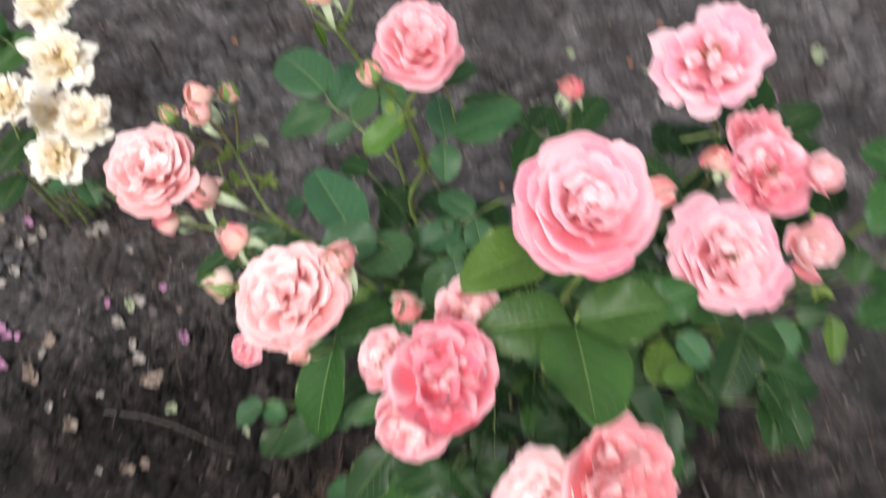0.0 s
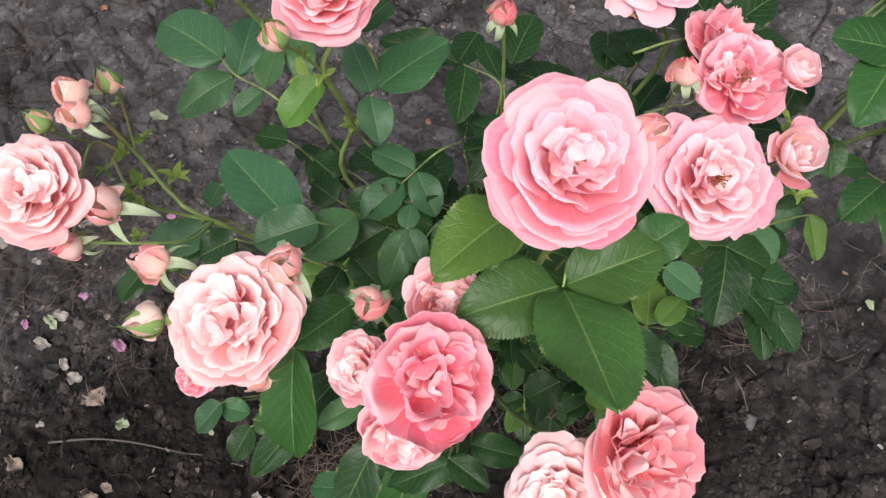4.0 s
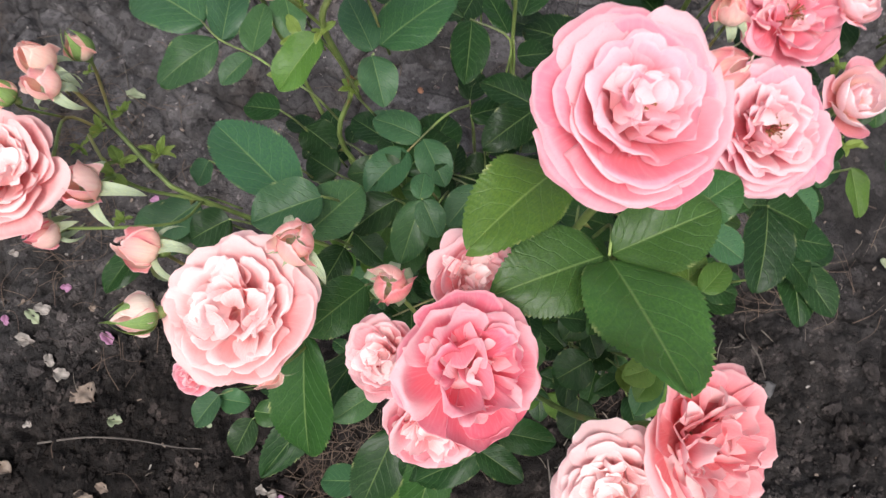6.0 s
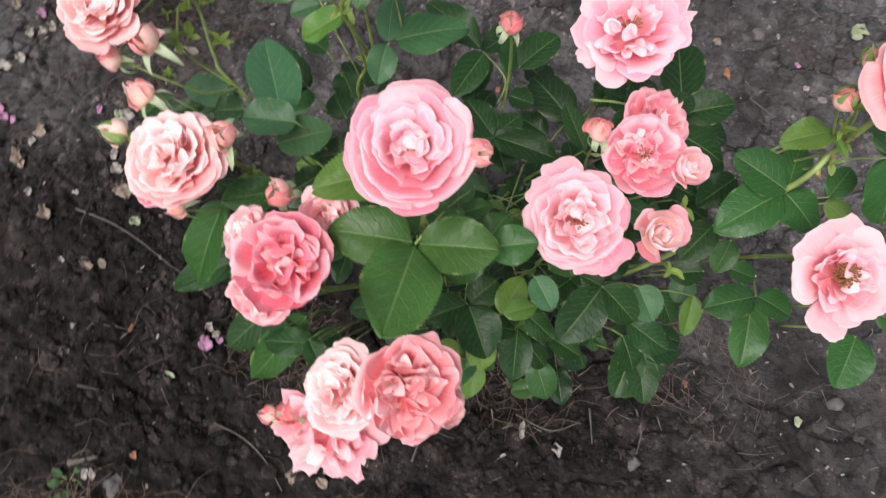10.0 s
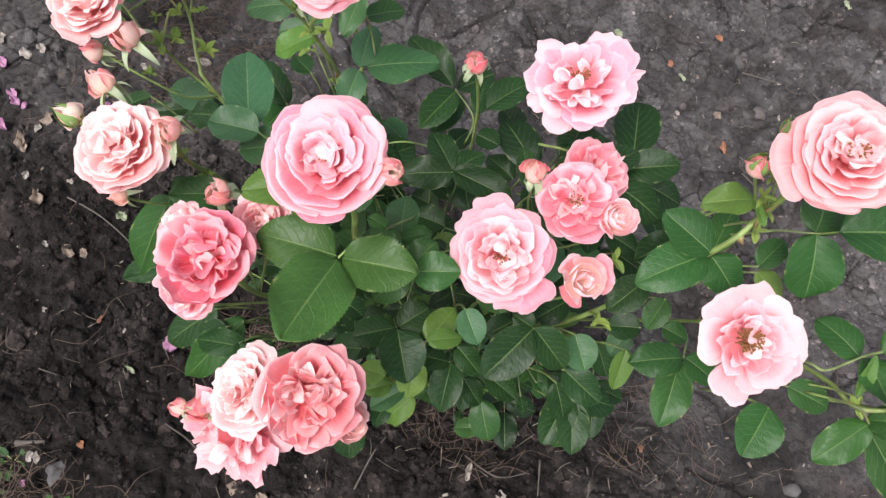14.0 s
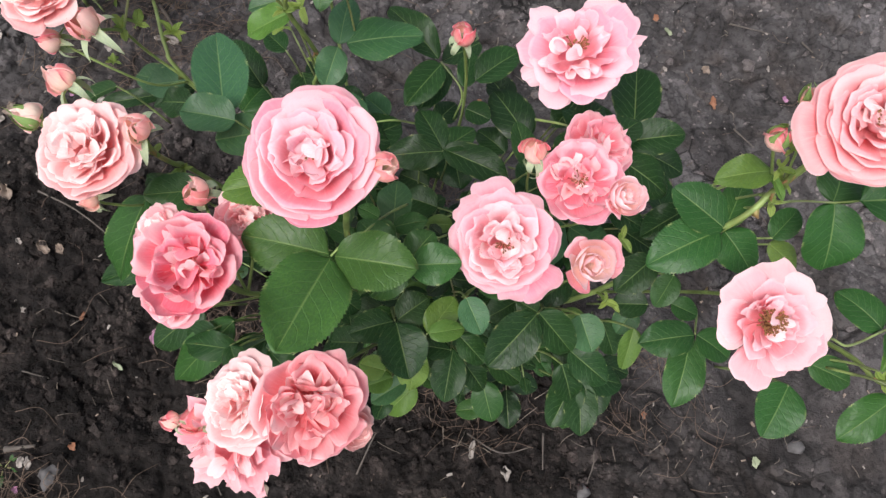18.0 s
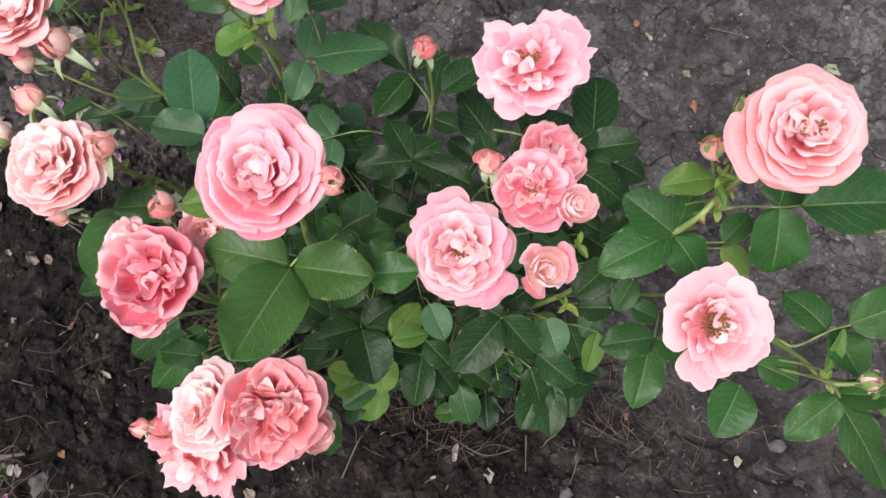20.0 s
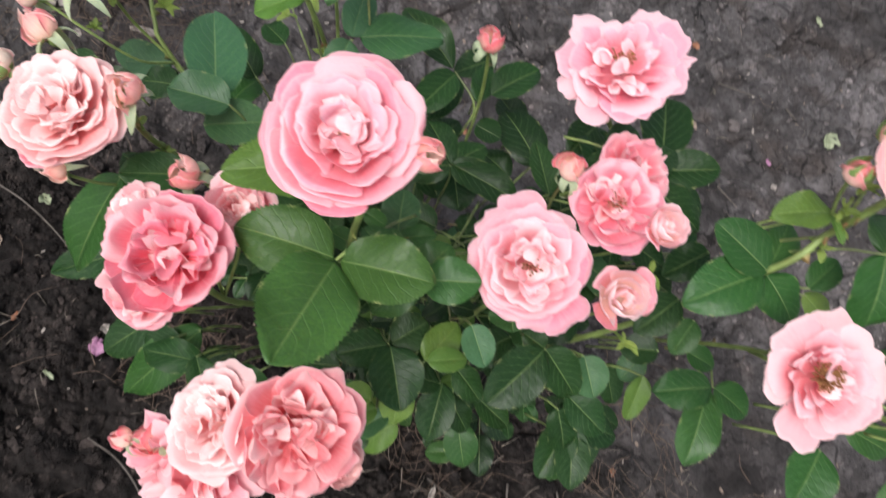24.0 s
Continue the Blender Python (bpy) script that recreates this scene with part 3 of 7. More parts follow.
# ---- foliage ----
def leaflet_mesh(seed):
    """A saw-edged rose leaflet of length one along y and about one wide, folded along its rib, quilted between the side veins and arched."""
    rng = random.Random(seed)
    teeth = rng.randint(25, 31)
    nv, cols = teeth * 3 + 1, (-1.0, -0.86, -0.6, -0.32, -0.1, 0.0, 0.1, 0.32, 0.6, 0.86, 1.0)
    arch, fold, wave, ph = rng.uniform(0.02, 0.22), rng.uniform(0.06, 0.34), rng.uniform(0.02, 0.06), rng.uniform(0, 6.28)
    fat, tail, twist = rng.uniform(0.84, 1.0), rng.uniform(0.0, 0.05), rng.uniform(-0.12, 0.12)
    veins = rng.uniform(6.5, 8.0)
    verts, uvs = [], []
    for j in range(nv):
        t = j / (nv - 1)
        w = 0.5 * math.sin(math.pi * t**fat) ** (0.42 + 0.2 * t) * (1.06 - 0.1 * t + tail) if 0 < t < 1 else 0.004
        saw = (0.0, 0.55, 1.0)[j % 3] * 0.028 * min(1, 8 * t, 5 * (1 - t))
        for u in cols:
            x = u * (w + (saw if abs(u) == 1 else 0))
            y = t - 0.03 * (1 - abs(u)) + (0.5 * saw if abs(u) == 1 else 0)
            along = t - 0.3 * abs(u)
            quilt = 0.012 * abs(math.sin(math.pi * along * veins)) * math.sin(math.pi * min(abs(u), 0.98)) * (0.3 < t * 3 + 0.2)
            z = fold * abs(x) * 0.8 - arch * (t - 0.35) ** 2 * 1.6 - 0.22 * arch * abs(u) ** 2.5 + wave * math.sin(9 * t + ph + 1.2 * u) * abs(u) ** 1.5 + quilt + twist * x * t
            verts.append((x, y, z))
            uvs.append((0.5 + 0.5 * u, t))
    return mesh_of("leaflet", verts, grid_faces(len(cols), nv), uvs)


LEAFLETS = [leaflet_mesh(k) for k in range(14)]
# dark and deep also paint the shade inside the bush into leaf colour
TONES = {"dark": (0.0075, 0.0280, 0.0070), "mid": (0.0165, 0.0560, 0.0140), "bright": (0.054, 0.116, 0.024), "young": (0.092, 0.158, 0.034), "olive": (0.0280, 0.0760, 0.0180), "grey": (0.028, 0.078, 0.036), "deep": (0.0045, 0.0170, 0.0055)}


def leaf(plant, tone, rachis, leaflets, seed):
    """A compound leaf: its stalk along rachis, and leaflets as base, tip and width in metres."""
    rng = random.Random(seed)
    v, f = tube(rachis, 0.0008, 0.0011, 6)
    stalk = part("leaf", mesh_of("leaf_stalk", v, f), STEM, plant, (0.085, 0.105, 0.04))
    for base, tip, width in leaflets:
        a, b = Vector(base), Vector(tip)
        d = b - a
        L = max(d.length, 1e-4)
        y = d / L
        x = y.cross(Vector((rng.uniform(-0.22, 0.22), rng.uniform(-0.32, 0.1), 1))).normalized()
        z = x.cross(y)
        m = Matrix(((x[0], y[0], z[0], a[0]), (x[1], y[1], z[1], a[1]), (x[2], y[2], z[2], a[2]), (0, 0, 0, 1)))
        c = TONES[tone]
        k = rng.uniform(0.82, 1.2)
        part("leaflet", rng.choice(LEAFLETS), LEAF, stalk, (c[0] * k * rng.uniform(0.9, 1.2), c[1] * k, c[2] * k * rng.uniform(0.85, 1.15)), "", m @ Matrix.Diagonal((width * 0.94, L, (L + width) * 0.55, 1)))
    return stalk


def cane(plant, points, r0, r1, color=(0.14, 0.185, 0.055), seed=0, thorns=0):
    rng = random.Random(seed)
    v, f = tube(points, r0, r1, 8, 0.05, rng)
    ob = part("cane", mesh_of("cane", v, f), STEM, plant, color)
    path = smooth_path(points)
    for _ in range(thorns):
        i = rng.randrange(1, len(path) - 1)
        d = (path[i + 1] - path[i - 1]).normalized()
        s = d.cross(Vector((rng.uniform(-1, 1), rng.uniform(-1, 1), rng.uniform(-1, 1)))).normalized()
        r = r0 + (r1 - r0) * i / len(path)
        p = path[i] + s * r * 0.8
        me = mesh_of("thorn", [p + d * 0.003, p - d * 0.004, p + s.cross(d) * 0.001, p - s.cross(d) * 0.001, p + s * 0.0055 - d * 0.002], [(0, 2, 4), (2, 1, 4), (1, 3, 4), (3, 0, 4)])
        part("thorn", me, STEM, ob, (0.24, 0.13, 0.06))
    return ob


def bracts(plant, point, size, seed):
    """A node of a stem with its small frilled, yellow-green bracts."""
    rng = random.Random(seed)
    node = part("node", hip_mesh(size * 0.16, size * 0.3), STEM, plant, (0.16, 0.22, 0.06), "", Matrix.Translation(Vector(point)))
    for k in range(rng.randint(4, 6)):
        me = rng.choice(LEAFLETS)
        m = pose(0, 0, 0, 0, 0, 72 * k + rng.uniform(-30, 30)) @ pose(0, 0, 0, rng.uniform(-10, 60), rng.uniform(-40, 40), 0)
        L = size * rng.uniform(0.8, 1.7)
        part("bract", me, LEAF, node, blend((0.10, 0.16, 0.035), (0.17, 0.23, 0.06), rng.random()), "", m @ Matrix.Diagonal((L * rng.uniform(0.3, 0.55), L, L, 1)))
    return node


def plant_at(name, loc, label, category):
    e = new(name)
    e.location = loc
    e.empty_display_size = 0.05
    return tagged(e, label, category)


# ---- ground ----
TABLES = {k: np.random.RandomState(k).uniform(-1, 1, (256, 256)) for k in range(1, 8)}


def value_noise(x, y, seed):
    """Smooth noise from -1 to 1 over arrays of places, one cell a unit."""
    table = TABLES[seed]
    xi, yi = np.floor(x).astype(int), np.floor(y).astype(int)
    fx, fy = x - xi, y - yi
    fx, fy = fx * fx * (3 - 2 * fx), fy * fy * (3 - 2 * fy)
    g = lambda a, b: table[(xi + a) % 256, (yi + b) % 256]
    return (g(0, 0) * (1 - fx) + g(1, 0) * fx) * (1 - fy) + (g(0, 1) * (1 - fx) + g(1, 1) * fx) * fy


def cells(x, y, seed):
    """Distances to the nearest and second nearest of scattered points, one a unit square."""
    px, py = TABLES[seed], TABLES[seed % 7 + 1]
    xi, yi = np.floor(x).astype(int), np.floor(y).astype(int)
    f1, f2 = np.full(np.shape(x), 9.0), np.full(np.shape(x), 9.0)
    for a in (-1, 0, 1):
        for b in (-1, 0, 1):
            i, j = (xi + a) % 256, (yi + b) % 256
            d = np.hypot(xi + a + 0.5 + 0.45 * px[i, j] - x, yi + b + 0.5 + 0.45 * py[j, i] - y)
            f2 = np.minimum(f2, np.maximum(f1, d))
            f1 = np.minimum(f1, d)
    return f1, f2


def tilled(x, y):
    """How crumbly the soil is: 0 where it has settled and cracked, 1 where it was dug over, round the bush."""
    near = np.exp(-((x - 0.2) ** 2 / 0.13 + (y - 0.14) ** 2 / 0.06))
    side = np.exp(-((x + 0.38) ** 2 / 0.1 + (y - 0.36) ** 2 / 0.05))
    front = 0.4 * np.exp(-((y - 0.02) ** 2 / 0.08 + (x - 0.42) ** 2 / 0.35))
    return np.clip(0.18 + 1.2 * near + 1.05 * side + front + 0.42 * value_noise(x * 3.1 + 3, y * 3.1, 5), 0.08, 1.0)


def damp(x, y):
    """How dark and moist the soil is: 0 where it has dried out grey, behind the bush, 1 beside and below it."""
    front = np.clip((0.62 + 0.06 * value_noise(x * 5, y * 5, 2) - y) / 0.36, 0, 1)
    near = np.exp(-((x - 0.25) ** 2 / 0.12 + (y - 0.2) ** 2 / 0.05))
    side = np.exp(-((x + 0.34) ** 2 / 0.12 + (y - 0.16) ** 2 / 0.2))
    return np.clip(0.08 + 0.58 * front * front * (3 - 2 * front) + 0.42 * near + 0.6 * side + 0.16 * value_noise(x * 4 + 5, y * 4, 6), 0.0, 1.0)


def soil_height(x, y):
    x, y = np.asarray(x, float), np.asarray(y, float)
    rough = tilled(x, y)
    h = 0.012 * value_noise(x * 3, y * 3, 1) + 0.006 * value_noise(x * 9, y * 9, 2)
    wx, wy = x + 0.012 * value_noise(x * 40, y * 40, 3), y + 0.012 * value_noise(x * 40 + 7, y * 40, 4)
    for size, amp, seed in ((0.06, 0.016, 2), (0.026, 0.0095, 3), (0.0125, 0.0055, 4)):
        f1, _ = cells(wx / size, wy / size, seed)
        keep = np.clip(0.45 + 1.7 * value_noise(x * 14 + seed, y * 14, 6), 0, 1)
        h = h + rough * keep * amp * np.clip(1 - f1 * f1 * 1.6, 0, 1)
    # clods lie side by side with deep gaps between them
    for size, amp, seed in ((0.034, 0.013, 6), (0.017, 0.008, 7)):
        f1, f2 = cells(wx / size, wy / size, seed)
        lie = np.clip(0.35 + 1.5 * value_noise(x * 9 + seed, y * 9, 3), 0, 1) * np.clip(rough * 1.3 - 0.15, 0, 1)
        h = h + lie * amp * (np.clip((f2 - f1) / 0.35, 0, 1) ** 0.6 - 0.6)
    h = h + 0.0035 * value_noise(x * 33, y * 33, 4) + (0.35 + 0.65 * rough) * (0.003 * value_noise(x * 90, y * 90, 7) + 0.0024 * value_noise(x * 190, y * 190, 1))
    # settled soil has shrunk into plates with cracks between them
    wx, wy = x + 0.03 * value_noise(x * 11, y * 11, 5), y + 0.03 * value_noise(x * 11 + 9, y * 11, 6)
    for size, deep, width, seed in ((0.11, 0.016, 0.1, 5), (0.045, 0.010, 0.17, 6)):
        f1, f2 = cells(wx / size, wy / size, seed)
        h = h - deep * np.clip(1.15 - rough, 0, 1) * np.clip(1 - (f2 - f1) / width, 0, 1) * np.clip(0.5 + 1.4 * value_noise(x * 5 + seed, y * 5, 7), 0, 1)
    # a few long cracks run on through the damp soil as well
    f1, f2 = cells(wx / 0.17, wy / 0.17, 4)
    h = h - 0.02 * np.clip(1 - (f2 - f1) / 0.05, 0, 1) * np.clip(0.4 + 1.6 * value_noise(x * 3.3 + 2, y * 3.3, 2), 0, 1)
    # a shallow hollow beside the bush, towards the cream roses
    h = h - 0.03 * np.exp(-((x + 0.17) ** 2 / 0.006 + (y - 0.24) ** 2 / 0.01))
    fade = np.clip(1.6 - np.hypot(x - 0.1, y - 0.5) / 3.0, 0.25, 1)
    return h * fade


def ground_sheet():
    def line(lo, hi, step):
        core = list(np.arange(lo, hi, step))
        out, d, p = [], step, hi
        while p < 400:
            out.append(p)
            d *= 1.33
            p += d
        left, d, p = [], step, lo - step
        while p > -400:
            left.append(p)
            d *= 1.33
            p -= d
        return np.array(left[::-1] + core + out)

    X, Y = np.meshgrid(line(-0.95, 1.0, 0.0034), line(-0.25, 1.35, 0.0034))
    Z = soil_height(X, Y)
    me = mesh_of("ground", np.stack([X, Y, Z], -1).reshape(-1, 3), grid_faces(X.shape[1], X.shape[0]))
    me.attributes.new("tilled", "FLOAT", "POINT").data.foreach_set("value", tilled(X, Y).ravel().astype(np.float32))
    me.attributes.new("damp", "FLOAT", "POINT").data.foreach_set("value", damp(X, Y).ravel().astype(np.float32))
    me.materials.append(SOIL)
    return tagged(new("ground", me), "dry dark grey garden soil, cracked and crumbly", "soil", kind="structure")


ground_sheet()


def lump(rng, r, fine=2):
    """An uneven clod: vertices and faces."""
    bm = bmesh.new()
    bmesh.ops.create_icosphere(bm, subdivisions=fine, radius=1.0)
    off = Vector((rng.uniform(-50, 50), rng.uniform(-50, 50), rng.uniform(-50, 50)))
    sx, sy, sz = rng.uniform(0.7, 1.2), rng.uniform(0.7, 1.2), rng.uniform(0.45, 0.8)
    verts = []
    for v in bm.verts:
        q = v.co * (1 + 0.6 * noise.noise(v.co * 1.3 + off) + 0.6 * noise.noise(v.co * 2.7 + off))
        verts.append((q.x * sx * r, q.y * sy * r, q.z * sz * r))
    faces = [tuple(v.index for v in f.verts) for f in bm.faces]
    bm.free()
    return verts, faces


def scatter(name, material, shapes, places, label, category):
    """Many small pieces as one object: places of x, y, z, turn and size."""
    verts, faces = [], []
    for i, (x, y, z, a, s) in enumerate(places):
        vs, fs = shapes[i % len(shapes)]
        o, c, d = len(verts), math.cos(a) * s, math.sin(a) * s
        verts += [(x + p[0] * c - p[1] * d, y + p[0] * d + p[1] * c, z + p[2] * s) for p in vs]
        faces += [tuple(k + o for k in f) for f in fs]
    me = mesh_of(name, verts, faces, smooth=False)
    me.materials.append(material)
    xy = np.array([(p[0], p[1]) for p in verts])
    me.attributes.new("tilled", "FLOAT", "POINT").data.foreach_set("value", tilled(xy[:, 0], xy[:, 1]).astype(np.float32))
    me.attributes.new("damp", "FLOAT", "POINT").data.foreach_set("value", damp(xy[:, 0], xy[:, 1]).astype(np.float32))
    return tagged(new(name, me), label, category, kind="stuff")


def crumbs(name, count, small, large, fine, seed):
    rng = random.Random(seed)
    shapes = [lump(rng, 1.0, fine) for _ in range(14)]
    tries = np.random.RandomState(seed).uniform(0, 1, (count * 9, 3))
    x, y = -0.9 + 1.9 * tries[:, 0], -0.2 + 1.5 * tries[:, 1]
    dug = tilled(x, y)
    keep = np.nonzero(tries[:, 2] < 0.04 + dug**2)[0][:count]
    heights = soil_height(x[keep], y[keep])
    places = []
    for i, h in zip(keep, heights):
        s = rng.uniform(small, large) * (1.0 + 0.8 * dug[i] * rng.random() ** 3)
        places.append((float(x[i]), float(y[i]), float(h) + s * 0.2, rng.uniform(0, 6.28), s))
    scatter(name, CRUMB, shapes, places, "loose crumbs and clods of dark soil", "soil crumbs")


crumbs("soil_crumbs", 17000, 0.0009, 0.0028, 1, 11)
crumbs("soil_crumbs", 3600, 0.0020, 0.0048, 2, 12)
crumbs("soil_clods", 420, 0.0050, 0.0095, 2, 13)


def straw_bed(name, cx, cy, sx, sy, count, seed, label, material=STRAW, lengths=(0.02, 0.075), thick=0.0008, bend=0.7):
    rng = random.Random(seed)
    verts, faces = [], []
    for _ in range(count):
        x, y = rng.gauss(cx, sx), rng.gauss(cy, sy)
        L, a = rng.uniform(*lengths), rng.uniform(0, 6.28)
        z = float(soil_height(x, y)) + rng.uniform(0.001, 0.014)
        d = Vector((math.cos(a), math.sin(a), rng.uniform(-0.12, 0.12)))
        n = Vector((-d.y, d.x, 0)) * rng.uniform(-0.5, 0.5) * L * bend
        p = Vector((x, y, z))
        v, f = tube([p - d * L / 2, p + n + Vector((0, 0, 0.004)), p + d * L / 2], rng.uniform(0.0003, thick), 0.0003, 4)
        o = len(verts)
        verts += v
        faces += [tuple(k + o for k in q) for q in f]
    me = mesh_of(name, verts, faces)
    me.materials.append(material)
    return tagged(new(name, me), label, "straw", kind="stuff")


straw_bed("dry_straw", 0.2, 0.26, 0.07, 0.045, 150, 1, "dry brown straw and root threads under the rose bush")
straw_bed("dry_straw", -0.11, 0.2, 0.055, 0.035, 190, 2, "matted dry brown straw beside the rose bush")
straw_bed("dry_straw", 0.1, 0.52, 0.07, 0.07, 130, 3, "dry brown straw behind the rose stems")
straw_bed("dry_straw", -0.6, 0.78, 0.1, 0.14, 320, 4, "matted dry brown grass below the cream roses")
straw_bed("dry_straw", 0.1, 0.5, 0.45, 0.35, 170, 5, "stray straws strewn over the soil")


def twig(points, r, label):
    pts = []
    for x, y in points:
        gx, gy = np.meshgrid(np.linspace(-0.02, 0.02, 7), np.linspace(-0.02, 0.02, 7))
        pts.append((x, y, float(np.percentile(soil_height(x + gx, y + gy), 88)) + r * 0.8))
    v, f = tube(pts, r, r * 0.5, 6, 0.12, random.Random(len(points)))
    me = mesh_of("twig", v, f)
    me.materials.append(TWIG)
    return tagged(new("twig", me), label, "twig", "twigs on the soil")


def flake(x, y, size, turn, material, label, category, long=1.6, curl=0.35, seed=0, lift=0.0):
    """A fallen petal or leaf lying on the soil: a curled, crumpled blade with a little thickness."""
    rng = random.Random(seed)
    nu, nv = 9, 13
    verts, uvs = [], []
    p1, p2, fold = rng.uniform(0, 6.28), rng.uniform(0, 6.28), rng.uniform(-0.15, 0.5) * (0.4 + curl)
    for layer in (0.0, -0.0006):
        for j in range(nv):
            t = j / (nv - 1)
            w = 0.5 * max(0.05, math.sin(math.pi * (0.04 + 0.92 * t)) ** 0.7) * (1 + 0.22 * math.sin(9 * t + p1) + 0.15 * math.sin(17 * t + p2))
            for i in range(nu):
                u = -1 + 2 * i / (nu - 1)
                z = fold * abs(u) * (0.4 + t) - curl * 0.5 * (t - 0.5) ** 2 + 0.12 * math.sin(5 * t + p1) * u + 0.08 * math.sin(5 * u + p2) + 0.05 * math.sin(11 * t + 3 * u + p1)
                verts.append((u * w * size * (1 + 0.2 * math.sin(6 * t + p2 + 0.8 * u)), (t - 0.5) * long * size, z * size + layer))
                uvs.append((u * 0.5 + 0.5, t))
    n = nu * nv
    top = grid_faces(nu, nv)
    faces = top + [tuple(k + n for k in f[::-1]) for f in top]
    rim = [i for i in range(nu)] + [j * nu + nu - 1 for j in range(1, nv)] + [(nv - 1) * nu + i for i in range(nu - 2, -1, -1)] + [j * nu for j in range(nv - 2, 0, -1)]
    faces += [(rim[k], rim[k] + n, rim[(k + 1) % len(rim)] + n, rim[(k + 1) % len(rim)]) for k in range(len(rim))]
    me = mesh_of(category.replace(" ", "_"), verts, faces, uvs)
    me.materials.append(material)
    ob = new(category.replace(" ", "_"), me)
    r = size * 0.4
    gx, gy = np.meshgrid(np.linspace(-r, r, 6), np.linspace(-r, r, 6))
    top = float(np.max(soil_height(x + gx, y + gy)))
    ob.matrix_basis = pose(x, y, top + 0.001 + lift, rng.uniform(-9, 9), rng.uniform(-9, 9), turn)
    return tagged(ob, label, category, "fallen " + category + "s")


def pebble(x, y, r, seed):
    v, f = lump(random.Random(seed), r)
    me = mesh_of("pebble", v, f)
    me.materials.append(PEBBLE)
    ob = new("pebble", me)
    ob.location = (x, y, float(soil_height(x, y)) + r * 0.2)
    return tagged(ob, "small grey pebble half sunk in the soil", "pebble", "pebbles on the soil")


def seedling(x, y, size, seed):
    """A weed seedling: a root crown with a few small leaves on short stalks."""
    rng = random.Random(seed)
    z = float(soil_height(x, y))
    weed = plant_at("weed_seedling", (x, y, z), "small green weed seedling rooted in the soil", "weed")
    for k in range(5):
        a = 1.257 * k + rng.uniform(-0.3, 0.3)
        d = Vector((math.cos(a), math.sin(a), 0.35))
        p = Vector((x, y, z - 0.002))
        leaf(weed, "mid", [tuple(p), tuple(p + d * size * 0.25), tuple(p + d * size * 0.5)], [(tuple(p + d * size * 0.5), tuple(p + d * size * 1.25 + Vector((0, 0, -0.1 * size))), size * 0.5)], seed + k)


def plant_bits():
    """Tiny dry scraps strewn over all the soil."""
    rng = random.Random(21)
    shapes = []
    for _ in range(8):
        w, c = rng.uniform(0.25, 0.6), rng.uniform(-0.2, 0.3)
        top = [(-w, -1, 0.1), (w, -1, 0.0), (w * 1.2, 0, c), (w * 0.6, 1, 0.1), (-w * 0.7, 1, 0.0), (-w * 1.1, 0, c * 0.6)]
        shapes.append((top + [(p[0], p[1], p[2] - 0.12) for p in top], [(0, 1, 2, 5), (5, 2, 3, 4), (6, 11, 8, 7), (11, 10, 9, 8)] + [(i, i + 6, (i + 1) % 6 + 6, (i + 1) % 6) for i in range(6)]))
    for name, material, count, seed in (("pale_scraps", WHITE_LITTER, 260, 31), ("brown_scraps", TAN_LITTER, 420, 32)):
        q = np.random.RandomState(seed).uniform(0, 1, (count, 4))
        x, y = -0.85 + 1.75 * q[:, 0], -0.1 + 1.35 * q[:, 1]
        h = soil_height(x, y)
        scatter(name, material, shapes, [(float(a), float(b), float(c) + 0.002, 6.28 * d, 0.0012 + 0.0032 * e**2) for a, b, c, d, e in zip(x, y, h, q[:, 2], q[:, 3])], "tiny dry plant scraps strewn on the soil", "plant scraps")


plant_bits()


# ---- the rose bush ----
BLUSH = (0.92, 0.50, 0.54)
COOL, SHELL = (0.86, 0.30, 0.405), (0.925, 0.575, 0.615)
CERISE = (0.88, 0.29, 0.39)
BLUSHED = (0.93, 0.60, 0.61)
BISQUE, MILK = (0.90, 0.445, 0.45), (0.95, 0.735, 0.72)
PEACH, PALE = (0.88, 0.38, 0.365), (0.92, 0.58, 0.56)
CORAL, ROSE = (0.81, 0.165, 0.235), (0.87, 0.31, 0.385)
TERRA, FLUSH = (0.83, 0.27, 0.31), (0.83, 0.195, 0.285)
SALMON, APRICOT = (0.88, 0.36, 0.385), (0.89, 0.57, 0.44)
LILAC, PALEPINK = (0.85, 0.33, 0.445), (0.92, 0.53, 0.60)
PALEROSE, CREAM = (0.88, 0.42, 0.47), (0.92, 0.72, 0.64)
CREAMY, IVORY = (0.90, 0.80, 0.55), (0.94, 0.92, 0.82)
bush = plant_at("rose_bush", (0.11, 0.36, 0.0), "bushy garden rose with pink blooms and glossy green leaves", "rose bush")
cane(bush, [(0.080, 0.360, -0.010), (-0.020, 0.360, 0.250), (-0.142, 0.367, 0.460), (-0.164, 0.379, 0.490), (-0.184, 0.410, 0.515), (-0.195, 0.415, 0.570), (-0.182, 0.370, 0.620)], 0.0021, 0.0014, seed=280, thorns=5)
cane(bush, [(-0.184, 0.410, 0.515), (-0.177, 0.425, 0.560), (-0.171, 0.413, 0.591)], 0.0011, 0.0012, seed=281)
cane(bush, [(-0.191, 0.410, 0.515), (-0.207, 0.409, 0.540), (-0.205, 0.360, 0.570)], 0.0011, 0.0012, seed=282)
cane(bush, [(-0.199, 0.419, 0.550), (-0.201, 0.415, 0.580), (-0.189, 0.394, 0.609)], 0.0009, 0.0009, seed=283)
cane(bush, [(-0.207, 0.409, 0.540), (-0.219, 0.397, 0.575), (-0.208, 0.378, 0.608)], 0.0009, 0.0009, seed=284)
